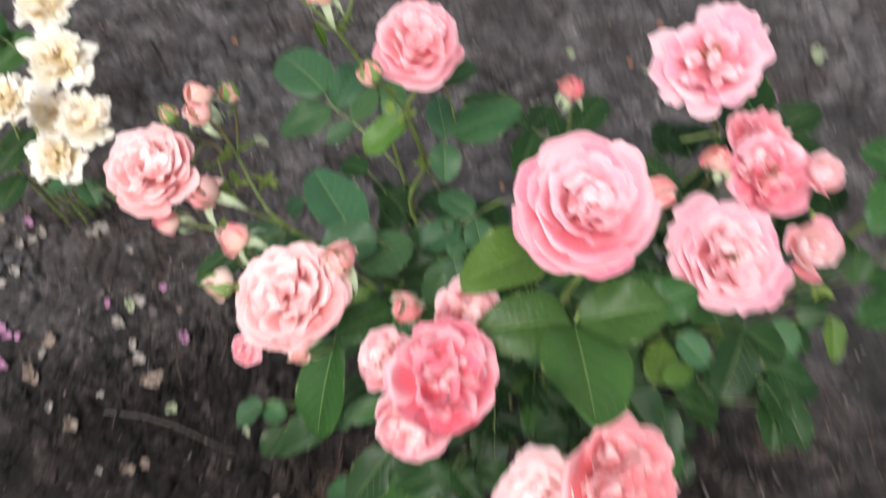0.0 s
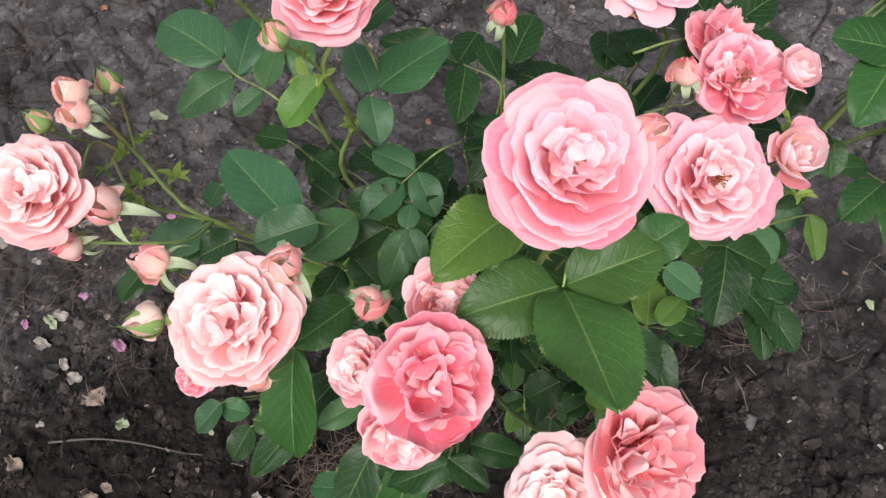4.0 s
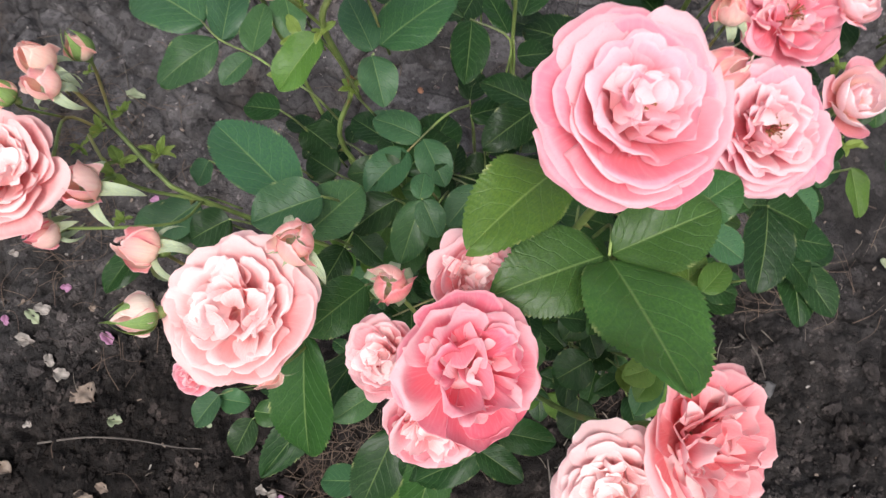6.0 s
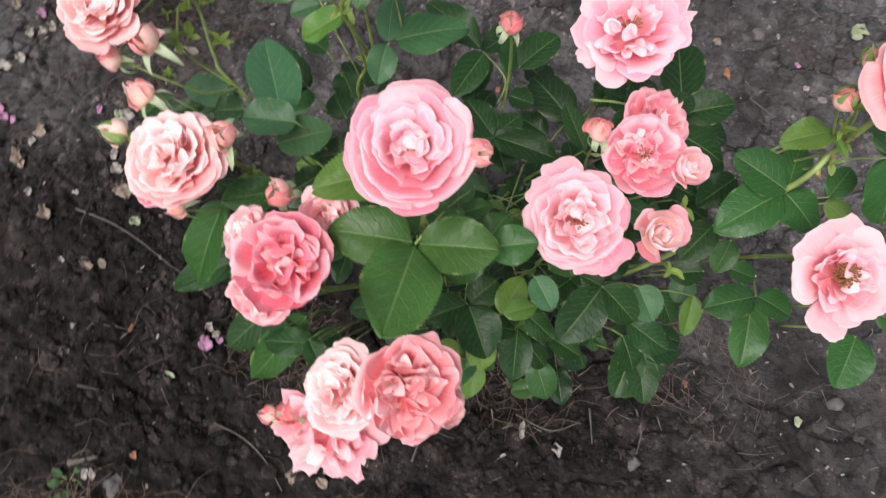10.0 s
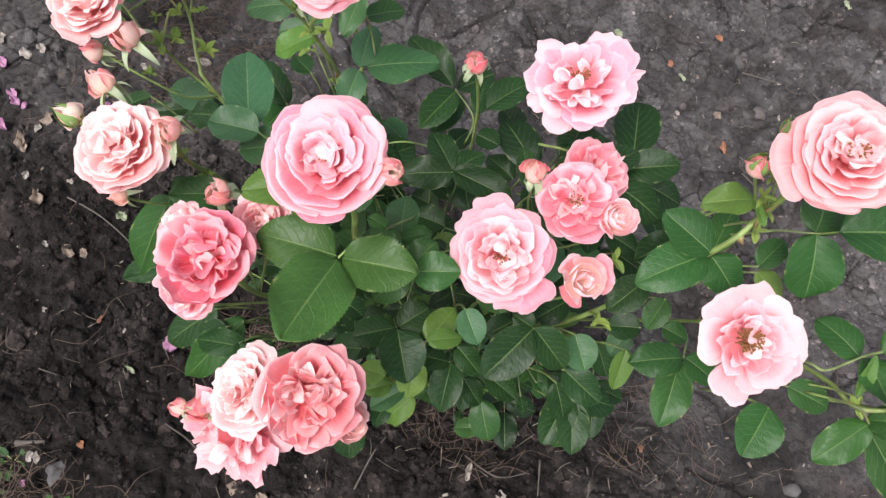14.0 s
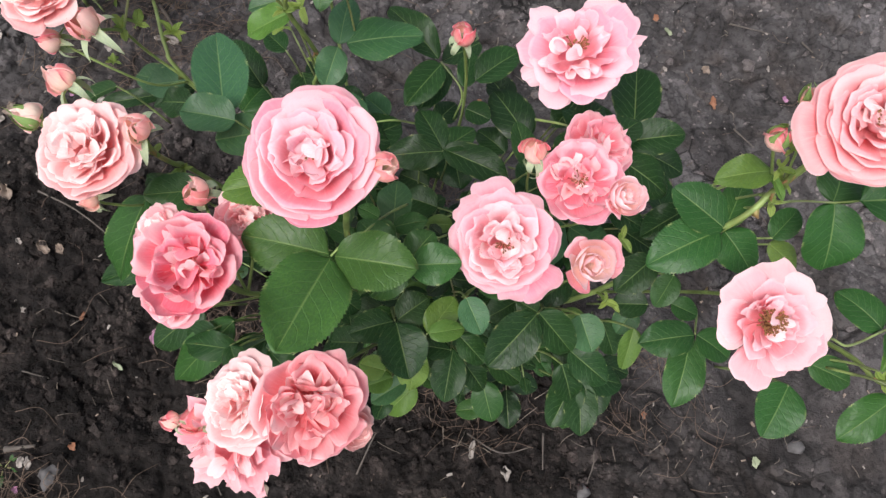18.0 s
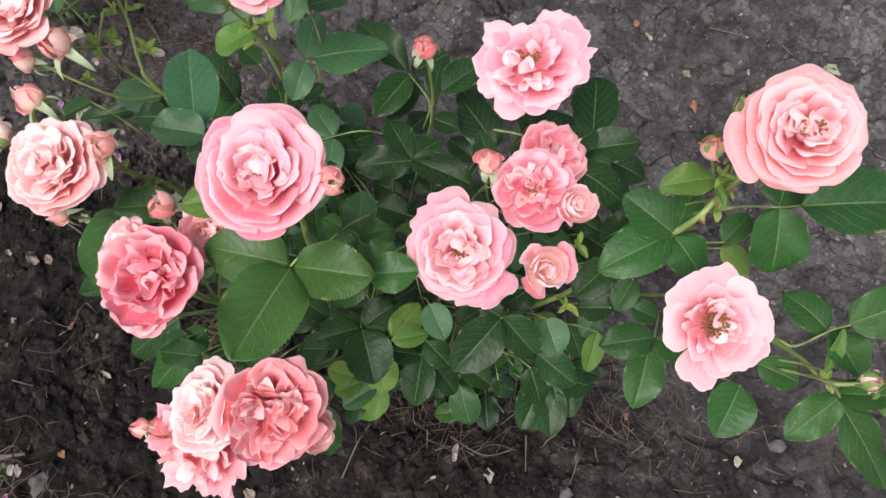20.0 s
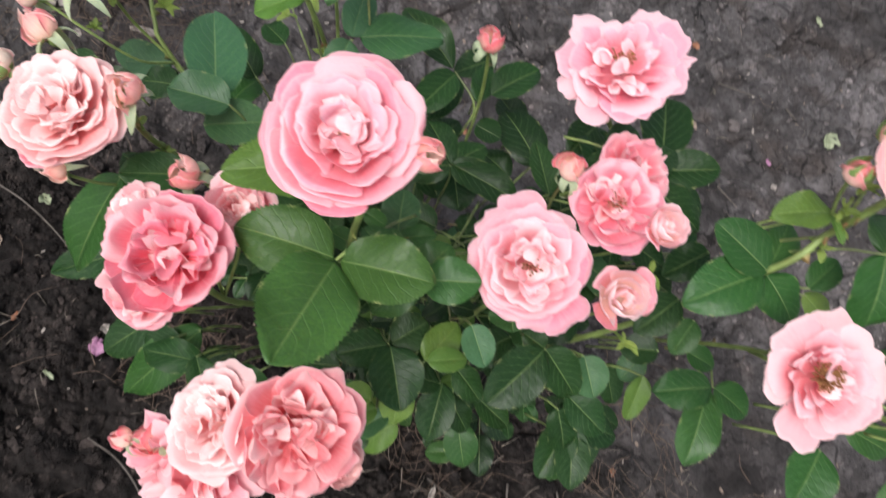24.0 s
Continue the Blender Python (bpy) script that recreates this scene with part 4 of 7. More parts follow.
cane(bush, [(-0.142, 0.367, 0.460), (-0.171, 0.363, 0.500), (-0.180, 0.354, 0.540), (-0.182, 0.328, 0.574)], 0.0014, 0.0014, seed=285, thorns=2)
cane(bush, [(-0.183, 0.357, 0.530), (-0.193, 0.386, 0.530), (-0.197, 0.399, 0.530)], 0.0012, 0.0012, seed=286)
cane(bush, [(-0.142, 0.367, 0.460), (-0.155, 0.338, 0.490), (-0.181, 0.322, 0.530), (-0.212, 0.318, 0.555)], 0.0011, 0.0011, seed=287)
cane(bush, [(0.090, 0.340, -0.010), (0.000, 0.300, 0.280), (-0.068, 0.256, 0.520), (-0.071, 0.240, 0.570), (-0.071, 0.229, 0.610), (-0.062, 0.221, 0.661)], 0.0022, 0.0020, seed=288, thorns=4)
cane(bush, [(-0.071, 0.229, 0.610), (-0.099, 0.226, 0.600), (-0.088, 0.210, 0.625)], 0.0012, 0.0014, seed=289)
cane(bush, [(-0.071, 0.245, 0.550), (-0.074, 0.204, 0.570), (-0.091, 0.184, 0.600), (-0.090, 0.182, 0.617)], 0.0010, 0.0010, seed=290)
cane(bush, [(-0.099, 0.226, 0.600), (-0.127, 0.250, 0.610), (-0.128, 0.243, 0.646)], 0.0010, 0.0010, seed=291)
cane(bush, [(-0.099, 0.226, 0.600), (-0.126, 0.227, 0.600), (-0.131, 0.210, 0.651)], 0.0010, 0.0010, seed=292)
cane(bush, [(0.110, 0.330, -0.010), (0.080, 0.280, 0.300), (0.082, 0.225, 0.550), (0.083, 0.215, 0.620), (0.086, 0.209, 0.680), (0.073, 0.208, 0.720)], 0.0026, 0.0022, seed=293, thorns=5)
cane(bush, [(0.086, 0.209, 0.680), (0.097, 0.213, 0.710), (0.107, 0.212, 0.745)], 0.0011, 0.0012, seed=294)
cane(bush, [(0.090, 0.310, -0.010), (0.030, 0.240, 0.300), (0.010, 0.170, 0.520), (0.003, 0.158, 0.620)], 0.0024, 0.0022, seed=295, thorns=3)
cane(bush, [(0.010, 0.170, 0.520), (0.000, 0.180, 0.570), (-0.024, 0.207, 0.620)], 0.0012, 0.0012, seed=296)
cane(bush, [(0.010, 0.170, 0.520), (0.016, 0.190, 0.580), (0.014, 0.195, 0.620)], 0.0012, 0.0014, seed=297)
cane(bush, [(0.010, 0.170, 0.520), (-0.020, 0.170, 0.560), (-0.040, 0.176, 0.600)], 0.0012, 0.0014, seed=298)
cane(bush, [(0.000, 0.200, 0.400), (-0.030, 0.150, 0.500), (-0.012, 0.140, 0.570)], 0.0011, 0.0012, seed=299)
cane(bush, [(0.110, 0.290, -0.010), (0.090, 0.200, 0.250), (0.085, 0.130, 0.480), (0.100, 0.102, 0.610)], 0.0024, 0.0022, seed=300, thorns=3)
cane(bush, [(0.085, 0.130, 0.480), (0.060, 0.100, 0.540), (0.048, 0.090, 0.580)], 0.0012, 0.0014, seed=301)
cane(bush, [(0.085, 0.130, 0.480), (0.060, 0.080, 0.500), (0.046, 0.060, 0.530)], 0.0012, 0.0012, seed=302)
cane(bush, [(0.060, 0.080, 0.500), (0.030, 0.070, 0.520), (0.020, 0.064, 0.547)], 0.0009, 0.0008, seed=303)
cane(bush, [(0.160, 0.340, -0.010), (0.180, 0.280, 0.300), (0.190, 0.250, 0.500), (0.195, 0.243, 0.590)], 0.0021, 0.0019, seed=304, thorns=3)
cane(bush, [(0.170, 0.360, -0.010), (0.200, 0.330, 0.300), (0.225, 0.310, 0.500), (0.228, 0.300, 0.620)], 0.0021, 0.0019, seed=305, thorns=3)
cane(bush, [(0.225, 0.310, 0.500), (0.200, 0.310, 0.580), (0.195, 0.301, 0.647)], 0.0010, 0.0010, seed=306)
cane(bush, [(0.225, 0.310, 0.500), (0.250, 0.295, 0.580), (0.260, 0.288, 0.630)], 0.0010, 0.0010, seed=307)
cane(bush, [(0.200, 0.280, 0.400), (0.245, 0.250, 0.550), (0.254, 0.240, 0.610)], 0.0010, 0.0010, seed=308)
cane(bush, [(0.130, 0.390, -0.010), (0.160, 0.400, 0.300), (0.246, 0.397, 0.520), (0.200, 0.375, 0.640)], 0.0022, 0.0019, seed=309, thorns=3)
cane(bush, [(0.080, 0.380, -0.010), (0.040, 0.400, 0.220), (-0.026, 0.407, 0.420), (-0.012, 0.398, 0.520), (-0.024, 0.374, 0.620), (-0.016, 0.376, 0.645)], 0.0022, 0.0020, seed=310, thorns=6)
cane(bush, [(-0.024, 0.374, 0.620), (-0.036, 0.364, 0.655), (-0.045, 0.352, 0.681)], 0.0011, 0.0012, seed=311)
cane(bush, [(0.120, 0.400, -0.010), (0.110, 0.420, 0.250), (0.124, 0.421, 0.420), (0.123, 0.426, 0.500), (0.118, 0.422, 0.555), (0.112, 0.419, 0.590)], 0.0017, 0.0015, seed=312, thorns=3)
cane(bush, [(0.180, 0.340, -0.010), (0.230, 0.310, 0.250), (0.280, 0.275, 0.450), (0.336, 0.293, 0.645), (0.352, 0.313, 0.680), (0.351, 0.311, 0.730), (0.360, 0.325, 0.760)], 0.0026, 0.0022, seed=313, thorns=8)
cane(bush, [(0.346, 0.314, 0.690), (0.331, 0.312, 0.720), (0.319, 0.304, 0.747)], 0.0010, 0.0011, seed=314)
cane(bush, [(0.350, 0.313, 0.700), (0.339, 0.325, 0.740), (0.335, 0.334, 0.749)], 0.0009, 0.0010, seed=315)
cane(bush, [(0.200, 0.390, -0.010), (0.330, 0.360, 0.250), (0.410, 0.310, 0.500), (0.372, 0.228, 0.650)], 0.0021, 0.0019, seed=316, thorns=4)
cane(bush, [(0.410, 0.310, 0.500), (0.445, 0.243, 0.620), (0.459, 0.220, 0.645), (0.478, 0.222, 0.655), (0.507, 0.230, 0.665)], 0.0019, 0.0017, seed=317, thorns=4)
cane(bush, [(0.474, 0.222, 0.650), (0.477, 0.217, 0.665), (0.463, 0.215, 0.683)], 0.0010, 0.0010, seed=318)
rose(bush, (0.073, 0.201, 0.760), (0.02, -0.38, 1), 0.0394, "dome", CERISE, PALEPINK, 231, "large clear pink rose with pale heart", bias=0.12, stamens=5)
rose(bush, (-0.096, 0.200, 0.660), (-0.10, -0.28, 1), 0.0394, "full", BISQUE, MILK, 232, "pale peach-pink very full rose")
rose(bush, (0.000, 0.147, 0.657), (0.02, -0.33, 1), 0.0362, "folded", FLUSH, PALEPINK, 233, "deep coral-pink rose with folded petals")
rose(bush, (0.054, 0.080, 0.617), (-0.55, -0.25, 1), 0.0345, "full", BLUSHED, MILK, 234, "pale faded pink rose in a cluster")
rose(bush, (0.105, 0.089, 0.629), (0.30, -0.35, 1), 0.0390, "folded", TERRA, BLUSHED, 235, "coral-pink rose with pale backed petals")
rose(bush, (0.046, 0.047, 0.560), (-0.30, -0.95, 1), 0.0490, "ruffle", ROSE, BLUSH, 236, "faded pale pink rose hanging forward")
rose(bush, (0.191, 0.233, 0.644), (0.00, -0.40, 1), 0.0398, "full", COOL, SHELL, 237, "pink rose with crumpled pale heart", stamens=16, lobes=((118, 1.14, 0.34, -0.3), (152, 1.04, 0.36, -0.32), (200, 0.98, 0.5, -0.34), (255, 0.98, 0.5, -0.36), (302, 1.06, 0.3, -0.38), (330, 1.2, 0.34, -0.42), (15, 0.98, 0.5, -0.36), (70, 0.98, 0.5, -0.36)))
rose(bush, (0.241, 0.335, 0.636), (0.30, -0.10, 1), 0.0278, "folded", ROSE, PALEPINK, 238, "coral-pink rose crowding another")
rose(bush, (0.229, 0.294, 0.651), (-0.05, -0.40, 1), 0.0313, "folded", COOL, SHELL, 239, "ageing coral-pink rose with creased petals", stamens=18)
rose(bush, (0.257, 0.245, 0.627), (0.00, -0.40, 1), 0.0225, "goblet", ROSE, (0.95, 0.78, 0.79), 240, "small half-open pale pink rose", petals=IVORY_PETAL, lobes=((152, 1.0, 0.5, 0.05), (44, 1.05, 0.5, 0.0), (5, 1.0, 0.4, -0.05), (250, 0.95, 0.5, 0.0)))
rose(bush, (0.202, 0.386, 0.671), (-0.22, -0.30, 1), 0.0440, "open", LILAC, PALEPINK, 241, "wide open cool pink rose with brown stamens", stamens=26, heart=(-0.12, -0.05), tongues=13, lobes=((155, 1.02, 0.3, -0.1), (189, 1.04, 0.38, -0.2), (217, 1.12, 0.26, -0.34), (252, 1.14, 0.34, -0.36), (282, 0.88, 0.42, -0.28), (315, 0.9, 0.42, -0.28), (3, 1.04, 0.44, -0.3), (24, 1.1, 0.2, -0.36), (48, 1.07, 0.42, -0.2), (80, 1.08, 0.36, -0.28)))
rose(bush, (-0.2225, 0.335, 0.612), (-0.15, -0.30, 1), 0.0385, "full", BISQUE, MILK, 242, "pale peach-pink full rose")
rose(bush, (-0.014, 0.386, 0.690), (0.00, -0.30, 1), 0.0337, "full", ROSE, BLUSH, 243, "salmon-pink rose on a tall stem", lobes=((275, 1.08, 0.4, -0.5), (20, 0.97, 0.6, -0.4), (90, 0.97, 0.6, -0.4), (150, 0.97, 0.6, -0.4), (215, 1.0, 0.6, -0.4), (320, 0.97, 0.5, -0.4)))
rose(bush, (0.358, 0.311, 0.788), (-0.14, -0.40, 1), 0.0366, "dome", SALMON, BLUSH, 244, "large salmon-pink rose with golden heart", stamens=30, tongues=12, lobes=((213, 1.14, 0.5, -0.42), (262, 1.0, 0.6, -0.38), (315, 1.0, 0.6, -0.38), (10, 1.0, 0.6, -0.36), (60, 0.97, 0.6, -0.34), (112, 0.97, 0.6, -0.34), (165, 0.98, 0.5, -0.36)))
rose(bush, (0.368, 0.221, 0.684), (-0.04, -0.42, 1), 0.0371, "open", PALEROSE, PALEPINK, 245, "wide open pale pink rose with brown stamens", stamens=120, heart=(-0.18, 0.0), tongues=4, lobes=((105, 1.04, 0.5, -0.3), (63, 1.0, 0.5, -0.28), (22, 1.02, 0.55, -0.26), (-21, 1.03, 0.5, -0.3), (-61, 1.0, 0.5, -0.32), (265, 1.14, 0.36, -0.4), (202, 1.02, 0.5, -0.3), (147, 1.02, 0.5, -0.3)))
rose(bush, (-0.037, 0.169, 0.630), (-0.45, -0.15, 1), 0.0222, "cup", PALEROSE, MILK, 246, "small fading pink rose")
rose(bush, (-0.023, 0.133, 0.601), (-0.35, -0.90, 1), 0.0265, "cup", ROSE, MILK, 247, "pink rose hidden below a larger one")
rose(bush, (0.017, 0.194, 0.634), (0.10, -0.55, 1), 0.0242, "cup", PALEROSE, MILK, 248, "half-open pale pink rose behind a coral one")
rose(bush, (0.262, 0.289, 0.656), (0.25, -0.30, 1), 0.0175, "goblet", ROSE, (0.93, 0.66, 0.68), 249, "small half-open coral and cream rose", petals=IVORY_PETAL)
rose(bush, (-0.142, 0.202, 0.566), (-0.30, -0.60, 1), 0.0136, "cup", CERISE, BLUSH, 251, "small deep pink rose under a pale one")
rose(bush, (0.133, 0.088, 0.597), (0.90, -0.30, 1), 0.0175, "goblet", PEACH, PALE, 252, "small pale peach rose")
bud(bush, (-0.062, 0.221, 0.661), (0.10, -0.20, 0.98), 0.0210, CREAM, PALE, 260, 0.10, 0.90, 0.0, "apricot-pink rose bud with spread sepals")
bud(bush, (-0.128, 0.243, 0.646), (-0.79, 0.09, 0.61), 0.0205, SALMON, APRICOT, 261, 0.08, 1.20, 0.0, "salmon-pink rose bud")
bud(bush, (-0.131, 0.210, 0.651), (-0.89, -0.09, 0.45), 0.0187, CREAM, PALE, 262, 0.06, 1.50, 0.35, "apricot rose bud with green sepals")
bud(bush, (-0.090, 0.182, 0.617), (-0.57, -0.77, 0.29), 0.0140, APRICOT, PALE, 263, 0.10, 0.80, 0.0, "pale apricot rose bud")
bud(bush, (0.195, 0.301, 0.647), (-0.20, 0.10, 0.98), 0.0191, CORAL, APRICOT, 264, 0.20, 1.20, 0.0, "coral and cream rose bud")
bud(bush, (-0.024, 0.207, 0.620), (0.00, -0.29, 0.96), 0.0213, SALMON, PALE, 265, 0.08, 1.70, 0.0, "pink and cream rose bud")
bud(bush, (0.112, 0.419, 0.590), (-0.05, -0.20, 0.98), 0.0210, CORAL, SALMON, 266, 0.15, 1.30, 0.0, "coral rose bud with pale sepals")
bud(bush, (0.107, 0.212, 0.745), (0.59, -0.20, 0.78), 0.0172, SALMON, APRICOT, 267, 0.10, 1.00, 0.0, "salmon rose bud with pale sepals")
bud(bush, (0.319, 0.304, 0.747), (-0.10, -0.10, 0.99), 0.0157, CORAL, SALMON, 268, 0.05, 1.00, 0.4, "coral rose bud clasped by green sepals")
bud(bush, (0.335, 0.334, 0.749), (-0.43, 0.26, 0.86), 0.0140, APRICOT, SALMON, 269, 0.00, 1.00, 1.0, "closed green rose bud")
bud(bush, (0.463, 0.215, 0.683), (0.28, -0.19, 0.94), 0.0146, CREAM, PALE, 270, 0.05, 1.00, 0.8, "pale green rose bud with cream tip")
bud(bush, (-0.182, 0.328, 0.574), (-0.28, -0.19, 0.94), 0.0270, BLUSH, PALE, 271, 0.25, 1.00, 0.0, "half-open pink rose bud")
bud(bush, (-0.212, 0.318, 0.555), (-0.81, -0.36, 0.45), 0.0210, ROSE, CORAL, 272, 0.10, 1.20, 0.0, "deep pink rose bud with pale sepals")
bud(bush, (-0.189, 0.394, 0.609), (-0.20, 0.10, 0.98), 0.0231, APRICOT, SALMON, 273, 0.10, 1.10, 0.0, "salmon-pink rose bud")
bud(bush, (-0.182, 0.370, 0.620), (-0.28, -0.19, 0.94), 0.0204, CREAM, SALMON, 274, 0.10, 1.00, 0.0, "cream and pink rose bud")
bud(bush, (-0.171, 0.413, 0.591), (-0.15, 0.19, 0.97), 0.0180, APRICOT, CREAM, 275, 0.00, 1.00, 1.0, "closed green rose bud")
bud(bush, (-0.208, 0.378, 0.608), (-0.51, 0.17, 0.85), 0.0157, APRICOT, CREAM, 276, 0.00, 1.00, 1.0, "closed green rose bud")
bud(bush, (-0.045, 0.352, 0.681), (-0.20, 0.00, 0.98), 0.0182, APRICOT, SALMON, 277, 0.10, 1.00, 0.5, "apricot rose bud in green sepals")
bud(bush, (0.020, 0.064, 0.547), (-0.51, -0.30, 0.81), 0.0199, CORAL, SALMON, 278, 0.15, 1.00, 0.0, "coral rose bud")
bud(bush, (0.009, 0.057, 0.556), (-0.82, -0.18, 0.55), 0.0136, CORAL, SALMON, 279, 0.10, 1.00, 0.0, "small coral rose bud")
cane(bush, [(0.060, 0.400, -0.010), (-0.020, 0.490, 0.250), (-0.058, 0.533, 0.430), (-0.064, 0.509, 0.510), (-0.086, 0.483, 0.600)], 0.0022, 0.0020, seed=319, thorns=5)
cane(bush, [(-0.086, 0.483, 0.600), (-0.098, 0.481, 0.620), (-0.113, 0.480, 0.640), (-0.124, 0.482, 0.655)], 0.0015, 0.0013, seed=320)
cane(bush, [(-0.086, 0.483, 0.600), (-0.074, 0.476, 0.625), (-0.069, 0.475, 0.645), (-0.068, 0.478, 0.665)], 0.0014, 0.0012, seed=321)
cane(bush, [(-0.086, 0.483, 0.600), (-0.090, 0.483, 0.615), (-0.093, 0.484, 0.632)], 0.0013, 0.0013, seed=322)
bud(bush, (-0.093, 0.484, 0.632), (-0.20, 0.20, 0.96), 0.0240, BLUSH, PALE, 323, 0.20, 1.20, 0.0, "half-open pale pink rose bud")
bud(bush, (-0.124, 0.482, 0.655), (-0.30, 0.10, 0.95), 0.0170, APRICOT, CREAM, 324, 0.0, 1.0, 1.0, "closed green rose bud")
bud(bush, (-0.068, 0.478, 0.665), (0.10, 0.20, 0.97), 0.0180, APRICOT, SALMON, 325, 0.05, 1.0, 0.6, "apricot rose bud in green sepals")
bracts(bush, (-0.086, 0.483, 0.600), 0.0100, 437)
bracts(bush, (-0.075, 0.477, 0.622), 0.0070, 438)
leaf(bush, "bright", [(-0.105, 0.482, 0.612), (-0.098, 0.483, 0.606), (-0.086, 0.483, 0.600)], [((-0.105, 0.482, 0.612), (-0.097, 0.478, 0.585), 0.0075)], 439)
bracts(bush, (-0.180, 0.375, 0.525), 0.0101, 415)
bracts(bush, (-0.160, 0.391, 0.500), 0.0098, 416)
bracts(bush, (-0.175, 0.415, 0.525), 0.0069, 417)
bracts(bush, (-0.199, 0.383, 0.540), 0.0057, 418)
bracts(bush, (-0.188, 0.401, 0.530), 0.0085, 419)
bracts(bush, (-0.180, 0.357, 0.540), 0.0105, 420)
bracts(bush, (-0.185, 0.333, 0.520), 0.0066, 421)
bracts(bush, (-0.181, 0.426, 0.560), 0.0041, 422)
bracts(bush, (0.341, 0.312, 0.710), 0.0067, 423)
bracts(bush, (0.338, 0.315, 0.730), 0.0064, 424)
bracts(bush, (0.354, 0.317, 0.690), 0.0085, 425)
bracts(bush, (-0.039, 0.428, 0.550), 0.0115, 426)
bracts(bush, (-0.058, 0.421, 0.520), 0.0087, 427)
bracts(bush, (-0.026, 0.372, 0.620), 0.0065, 428)
bracts(bush, (-0.012, 0.394, 0.525), 0.0088, 429)
bracts(bush, (-0.034, 0.366, 0.650), 0.0047, 430)
bracts(bush, (0.461, 0.220, 0.645), 0.0063, 431)
bracts(bush, (0.357, 0.311, 0.670), 0.0064, 432)
bracts(bush, (-0.071, 0.229, 0.610), 0.0058, 433)
bracts(bush, (-0.071, 0.245, 0.550), 0.0074, 434)
bracts(bush, (0.279, 0.283, 0.600), 0.0080, 435)
bracts(bush, (0.288, 0.245, 0.560), 0.0083, 436)
leaf(bush, "olive", [(0.083, 0.186, 0.642), (0.090, 0.202, 0.64), (0.093, 0.212, 0.60)], [((0.083, 0.184, 0.642), (0.080, 0.109, 0.686), 0.0530), ((0.086, 0.187, 0.642), (0.139, 0.191, 0.659), 0.0420), ((0.080, 0.187, 0.642), (0.022, 0.180, 0.648), 0.0420)], 101)
leaf(bush, "mid", [(0.133, 0.205, 0.620), (0.124, 0.203, 0.580), (0.123, 0.219, 0.542)], [((0.135, 0.203, 0.625), (0.168, 0.212, 0.635), 0.0298), ((0.132, 0.207, 0.620), (0.142, 0.230, 0.630), 0.0254), ((0.131, 0.203, 0.615), (0.111, 0.178, 0.600), 0.0257)], 101)
leaf(bush, "grey", [(0.106, 0.257, 0.550), (0.106, 0.265, 0.526), (0.107, 0.274, 0.478)], [((0.106, 0.257, 0.550), (0.097, 0.290, 0.560), 0.0304)], 102)
leaf(bush, "mid", [(0.116, 0.220, 0.580), (0.116, 0.230, 0.556), (0.115, 0.241, 0.510)], [((0.116, 0.220, 0.580), (0.085, 0.236, 0.590), 0.0265)], 103)
leaf(bush, "mid", [(0.108, 0.250, 0.560), (0.108, 0.258, 0.536), (0.108, 0.268, 0.489)], [((0.108, 0.250, 0.560), (0.132, 0.261, 0.570), 0.0185)], 104)
leaf(bush, "dark", [(0.132, 0.184, 0.530), (0.123, 0.205, 0.480), (0.122, 0.223, 0.444)], [((0.134, 0.181, 0.535), (0.158, 0.143, 0.530), 0.0396), ((0.134, 0.186, 0.530), (0.152, 0.210, 0.535), 0.0292), ((0.130, 0.183, 0.530), (0.100, 0.163, 0.530), 0.0289)], 105)
leaf(bush, "bright", [(0.160, 0.181, 0.535), (0.157, 0.179, 0.500), (0.152, 0.198, 0.465)], [((0.161, 0.182, 0.535), (0.173, 0.216, 0.540), 0.0252), ((0.162, 0.177, 0.555), (0.188, 0.192, 0.550), 0.0181)], 106)
leaf(bush, "grey", [(0.181, 0.215, 0.550), (0.176, 0.225, 0.527), (0.170, 0.237, 0.482)], [((0.181, 0.215, 0.550), (0.202, 0.193, 0.540), 0.0250)], 107)
leaf(bush, "dark", [(0.187, 0.196, 0.500), (0.182, 0.207, 0.478), (0.175, 0.221, 0.435)], [((0.187, 0.196, 0.500), (0.216, 0.182, 0.490), 0.0237)], 108)
leaf(bush, "dark", [(0.185, 0.193, 0.450), (0.184, 0.214, 0.400), (0.175, 0.232, 0.366)], [((0.187, 0.193, 0.450), (0.193, 0.147, 0.440), 0.0326), ((0.185, 0.193, 0.450), (0.152, 0.186, 0.460), 0.0231)], 109)
leaf(bush, "young", [(0.153, 0.181, 0.460), (0.150, 0.194, 0.439), (0.146, 0.210, 0.396)], [((0.153, 0.181, 0.460), (0.162, 0.146, 0.450), 0.0300)], 110)
leaf(bush, "young", [(0.136, 0.148, 0.500), (0.135, 0.161, 0.480), (0.133, 0.178, 0.437)], [((0.136, 0.148, 0.500), (0.113, 0.147, 0.500), 0.0212)], 111)
leaf(bush, "bright", [(0.143, 0.148, 0.480), (0.141, 0.162, 0.460), (0.138, 0.179, 0.418)], [((0.143, 0.148, 0.480), (0.123, 0.133, 0.480), 0.0207)], 112)
leaf(bush, "grey", [(0.154, 0.153, 0.450), (0.151, 0.167, 0.430), (0.147, 0.185, 0.389)], [((0.154, 0.153, 0.450), (0.130, 0.127, 0.440), 0.0228)], 113)
leaf(bush, "bright", [(0.164, 0.156, 0.420), (0.160, 0.171, 0.401), (0.155, 0.189, 0.360)], [((0.164, 0.156, 0.420), (0.144, 0.124, 0.400), 0.0272)], 114)
